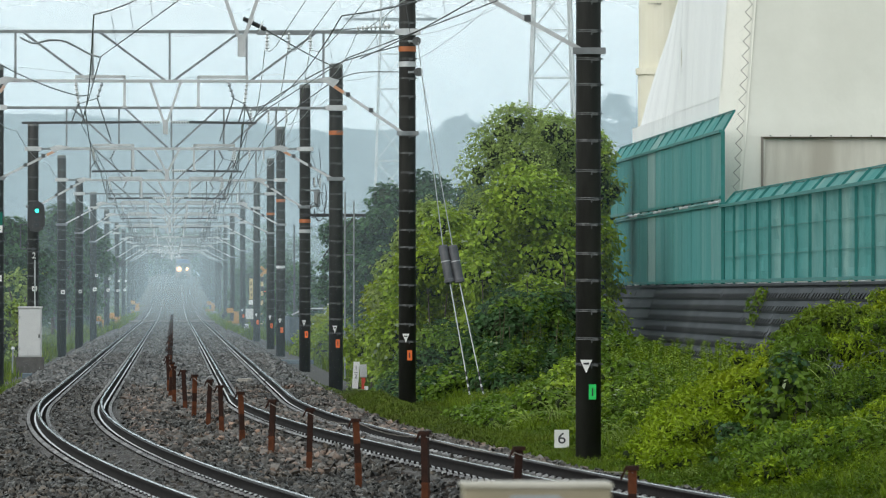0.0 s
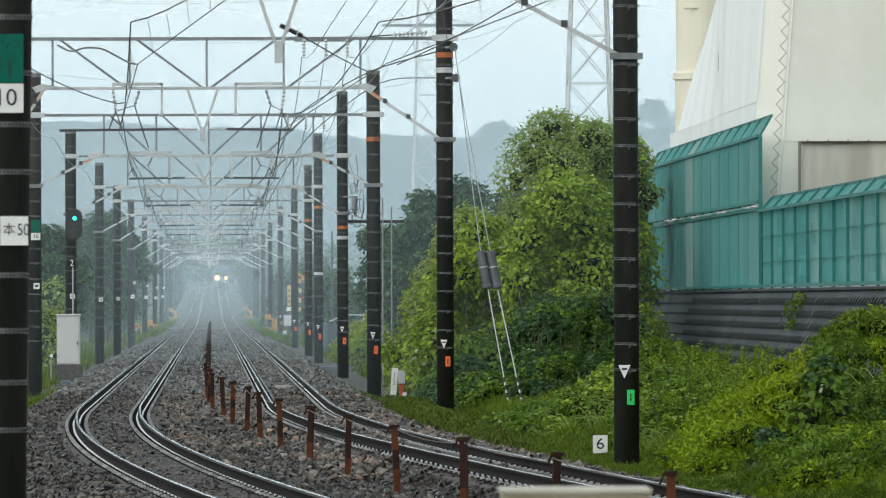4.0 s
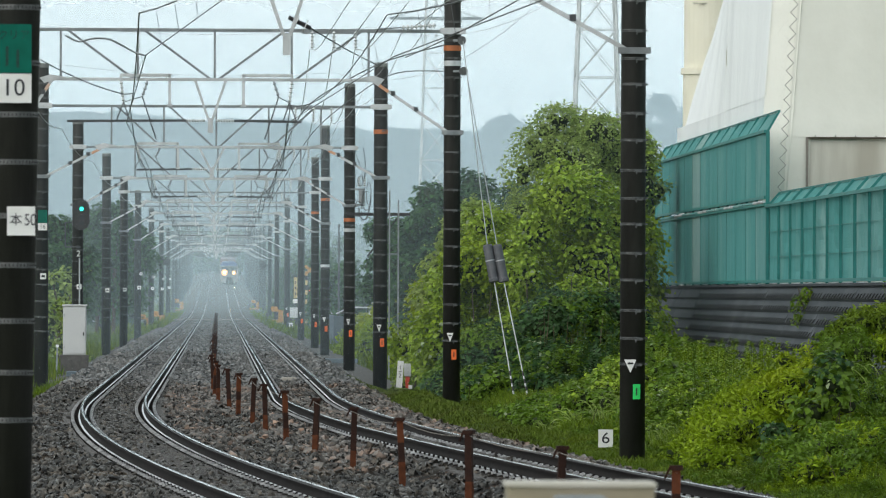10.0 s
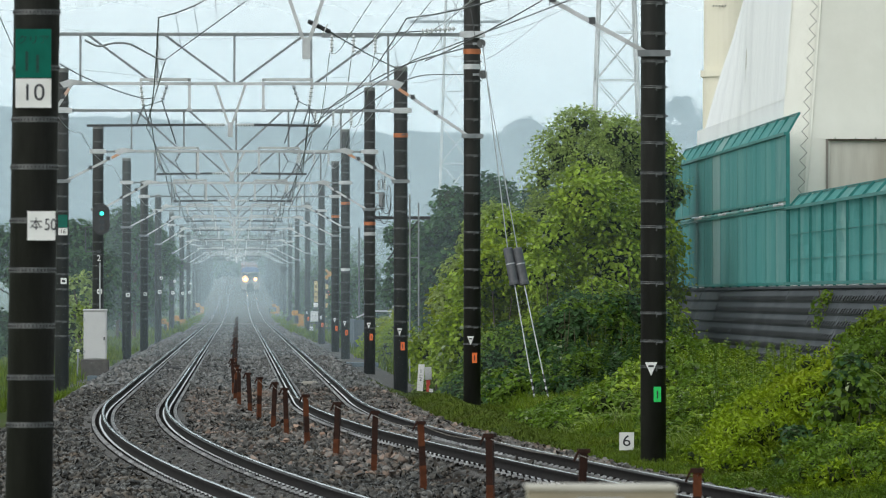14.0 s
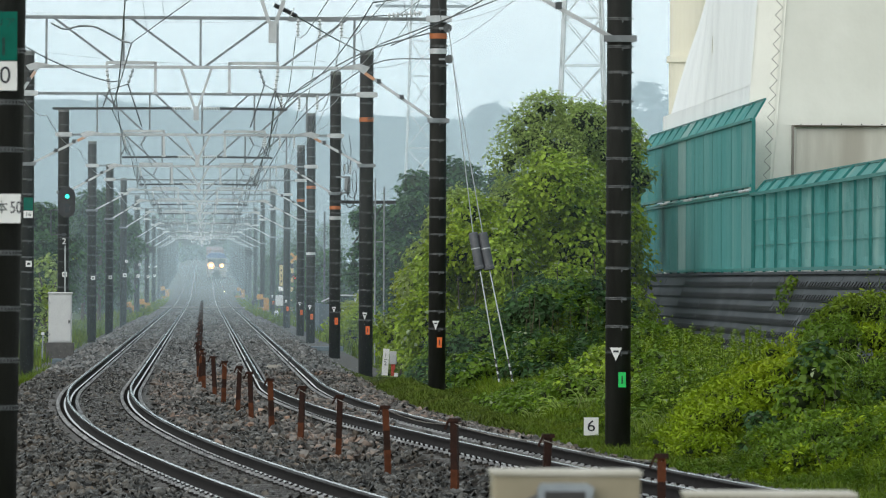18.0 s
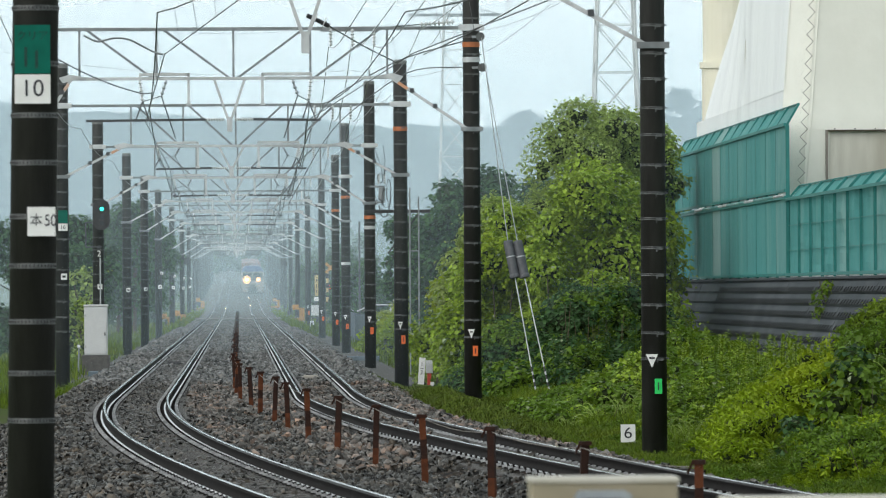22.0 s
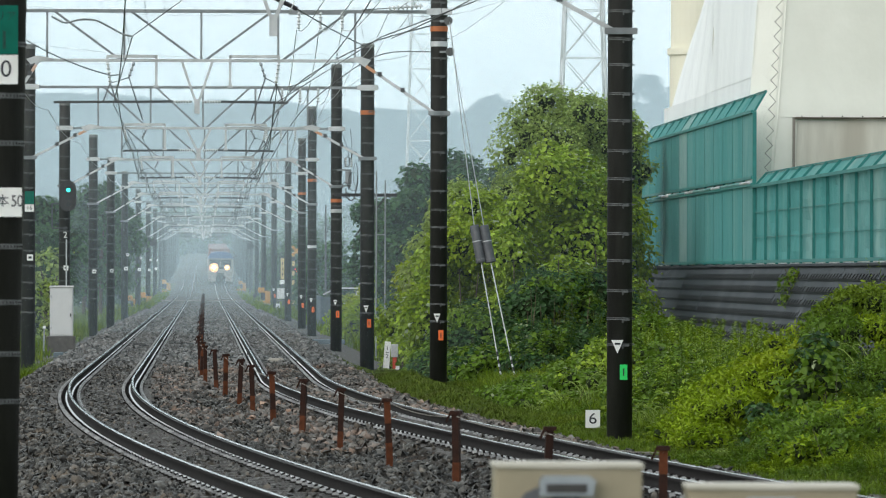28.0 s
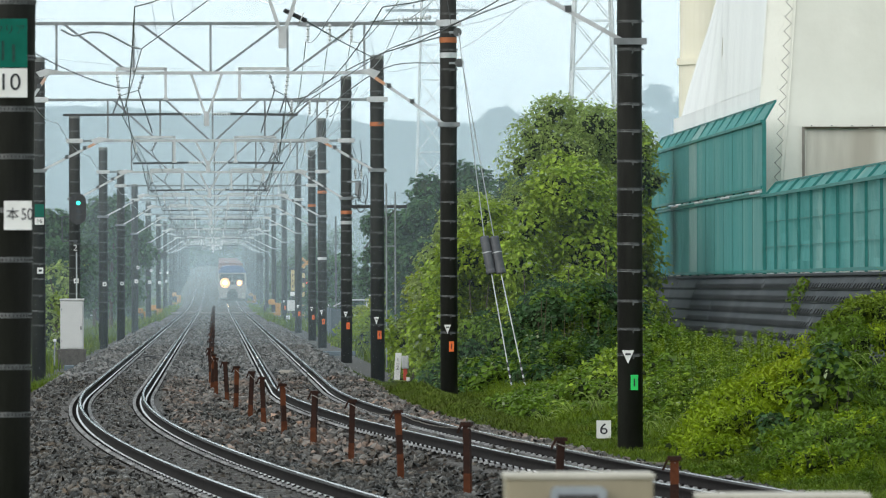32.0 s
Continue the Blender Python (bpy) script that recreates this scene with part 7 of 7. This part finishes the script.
# transformer hung beside its pole
tf = thing("line_transformer", (5.02, 227.7, 0), "small grey pole-mounted transformer with looped black cables", "transformer")
part("tank", Shape().lathe((0, 0, 5.15), (0, 0, 5.62), ((0, 0.08), (0.05, 0.11), (0.95, 0.11), (1, 0.08)), 16), M_STEEL, tf)
for s in (-0.1, 0.1):
    insulator("bushing", (s, 0, 5.75), (s, 0, 6.1), tf, 0.06, 4)
part("bracket", Shape().bar((-0.4, 0, 5.65), (0.1, 0, 5.65), 0.06, 0.06).bar((-0.4, 0, 5.1), (0.1, 0, 5.1), 0.06, 0.06), M_STEEL, tf)
part("cable_loop", Shape().line([(0.18 * math.cos(k) + 0.08, -0.2, 5.0 + 0.42 * math.sin(k)) for k in [math.pi + 0.3 * q for q in range(12)]], 0.02, 5), M_BLACK, tf)
part("cable_loop", Shape().line([(0.14 * math.cos(k) + 0.22, -0.1, 5.95 + 0.35 * math.sin(k)) for k in [0.3 * q for q in range(11)]], 0.016, 5), M_BLACK, tf)
for k_, (cx, cz, rx, rz, th) in enumerate(((-0.12, 4.95, 0.16, 0.34, 0.022), (0.16, 5.25, 0.2, 0.42, 0.02), (-0.05, 5.95, 0.12, 0.22, 0.018), (0.24, 5.5, 0.1, 0.5, 0.018))):
    part("cable_loop", Shape().line([(cx + 0.8 * rx * math.cos(0.4 * q + k_), -0.16 - 0.03 * k_, cz + 0.8 * rz * math.sin(0.4 * q + k_)) for q in range(16)], th * 0.75, 6), M_BLACK, tf)
part("drop_lead", Shape().line([(0.05, -0.1, 7.1), (0.12, -0.1, 6.6), (0.1, -0.1, 6.1)], 0.014, 5).line([(-0.25, -0.1, 7.0), (0.0, -0.1, 6.3), (0.02, -0.1, 5.9)], 0.012, 5), M_WEIGHT, tf)
part("support_arm", Shape().bar((-0.5, 0.1, 4.78), (1.7, 0.1, 4.78), 0.09, 0.11).bar((0.2, 0.1, 3.3), (1.3, 0.1, 4.7), 0.05, 0.05), M_BLACK, tf)
pf = thing("pipe_frame", (5.4, 205, -0.65), "slim grey pipe frame beside the poles", "pipe frame")
for s in (0.0, 0.28):
    part("pipe", Shape().tube((s, 0, 0), (s, 0, 5.9 - s), 0.025, 8), M_STEEL, pf)
part("rung", Shape().tube((0, 0, 3.9), (0.28, 0, 3.9), 0.02, 6), M_STEEL, pf)

# low grey wall, shed and slender posts beyond the poles
gw = thing("sheet_fence", (5.9, 330, -0.65), "low blue-grey sheet fence beside the line", "fence")
for i in range(9):
    part("fence_panel", Shape().box((0.0, i * 4.0, 0.75), (0.14, 3.94, 1.55)), M_FENCE_SHEET, gw)
part("end_panel", Shape().box((0.75, -1.9, 0.75), (1.4, 0.14, 1.5)), M_FENCE_SHEET, gw)
# Pale bent bar added for a white roofline beyond the fence.
part("top_rail", Shape().bar((0.05, -1.98, 1.62), (0.75, -1.98, 1.95), 0.06, 0.07).bar((0.75, -1.98, 1.95), (2.2, -1.98, 1.95), 0.06, 0.07), M_WHITE_STEEL, gw, "pale bar standing in for a white roofline")
for x, y, h in ((5.9, 300, 6.0), (6.4, 345, 6.4), (7.2, 350, 4.0), (5.4, 430, 5.5), (-5.7, 250, 3.2)):
    t = thing("slim_post", (x, y, ground_z(x, y)), "slender dark steel post beside the line", "post", "slender posts")
    part("shaft", Shape().tube((0, 0, -0.1), (0, 0, h), 0.06, 8, 0.045), M_WIRE, t)
    part("cap", Shape().tube((0, 0, h), (0, 0, h + 0.04), 0.07, 8), M_WIRE, t)
for x, y, h in ((4.95, 168, 0.30), (-5.3, 214, 1.0)):
    t = thing("marker_stake", (x, y, ground_z(x, y)), "short white-topped marker stake in the grass", "marker stake", "marker stakes")
    part("stake", Shape().bar((0, 0, -0.1), (0.03, 0, h), 0.06, 0.05), M_STEEL, t)
    part("head", Shape().box((0.03, -0.01, h), (0.10, 0.06, 0.09)), M_WHITE, t)
for x, y in ((5.42, 262.0), (5.9, 268.0)):
    t = thing("number_stake", (x, y, ground_z(x, y)), "low white plate with dark marks on a stake in the grass", "sign", "low plates in the grass")
    part("board", Shape().box((0, 0, 0.30), (0.13, 0.03, 0.34)), M_WHITE, t)
    part("mark", Shape().box((0, -0.018, 0.36), (0.06, 0.006, 0.07)).box((0, -0.018, 0.22), (0.06, 0.006, 0.05)), M_INK, t)
    part("stake", Shape().bar((0, 0.03, -0.1), (0, 0.03, 0.4), 0.03, 0.03), M_STEEL, t)
for y in (205.0, 247.0):
    t = thing("cable_trough_lid", (4.55 if y > 220 else -4.0, y, -0.64), "flat concrete slab beside the ballast", "concrete slab", "concrete slabs")
    part("slab", rounded((1.5, 1.6, 0.16), 0.02), M_FENCE_SHEET, t)
sp = thing("signal_number", (-4.86, 227.55, 0), "slim steel pipe with a white numeral plate on a dark pole", "signal plate")
part("pipe", Shape().tube((0.02, -0.05, 0.2), (0.02, -0.05, 3.2), 0.025, 6), M_PALE_WIRE, sp)
writing("numeral", "2", 0.3, (-0.02, -0.06, 3.35), sp, M_WHITE)

# ---- transmission towers ----
def pylon(x, y, w0, w1, h, z):
    t = thing("transmission_tower", (x, y, z), "tall pale steel lattice transmission tower", "transmission tower", "transmission towers")
    def corner(i, q):
        s = (w0 + (w1 - w0) * q) / 2
        return Vector((s if i in (1, 2) else -s, s if i > 1 else -s, h * q))
    for i in range(4):
        part("leg", Shape().bar(corner(i, 0), corner(i, 1), 0.16, 0.16), M_WHITE_STEEL, t)
    n = 12
    for k in range(n):
        a, b = 1 - (1 - k / n) ** 1.15, 1 - (1 - (k + 1) / n) ** 1.15
        for i in range(4):
            j = (i + 1) % 4
            part("lacing", Shape().bar(corner(i, a), corner(j, b), 0.07, 0.07).bar(corner(j, a), corner(i, b), 0.07, 0.07).bar(corner(i, b), corner(j, b), 0.07, 0.07), M_WHITE_STEEL, t)
    for q in (0.72, 0.84, 0.96):
        part("cross_arm", Shape().bar((-5, 0, h * q), (5, 0, h * q), 0.2, 0.3).bar((-5, 0, h * q), (0, 0, h * q + 1.4), 0.1, 0.1).bar((5, 0, h * q), (0, 0, h * q + 1.4), 0.1, 0.1), M_STEEL, t)


for k in range(3):
    cable("transmission_line", [(29.1 - 5 + 5 * k, 500, 24 + 3 * k), (10.0 + 4 * k, 560, 21 + 4 * k), (-40, 700, 32 + 3 * k)], 0.02, M_PALE_WIRE, "thin sagging transmission line high over the trees", "power line", 2.5)
pylon(29.1, 500, 4.6, 1.5, 42, -0.7)
pylon(23.4, 700, 4.2, 1.5, 44, 0.0)


# ---- the train comes nearer ----
def motions():
    for ob, back in [(loco, 0.0)] + [(w, 19.0 + 20.0 * i) for i, w in enumerate(wagons)]:
        rows = []
        for i in range(17):
            t = 2.0 * i
            y = 665 + 16.5 * (32 - t) + back
            z0, z1 = climb(y), climb(y + 18)
            rows.append((t, pose(HALF + MID, y, z0, math.degrees(math.atan2(z1 - z0, 18)))))
        walk(ob, rows)
    for k, ob in enumerate(WEEDS):
        p, amp = ob.location.copy(), 0.5 + 0.35 * (k % 3)
        walk(ob, [(0.8 * i, pose(p.x, p.y, p.z, 0.3 * amp * math.sin(0.8 * i * 1.3 + k), amp * math.sin(0.8 * i * 1.9 + 1.7 * k) * (0.6 + 0.4 * math.sin(i * 0.37 + k)))) for i in range(41)])


motions()
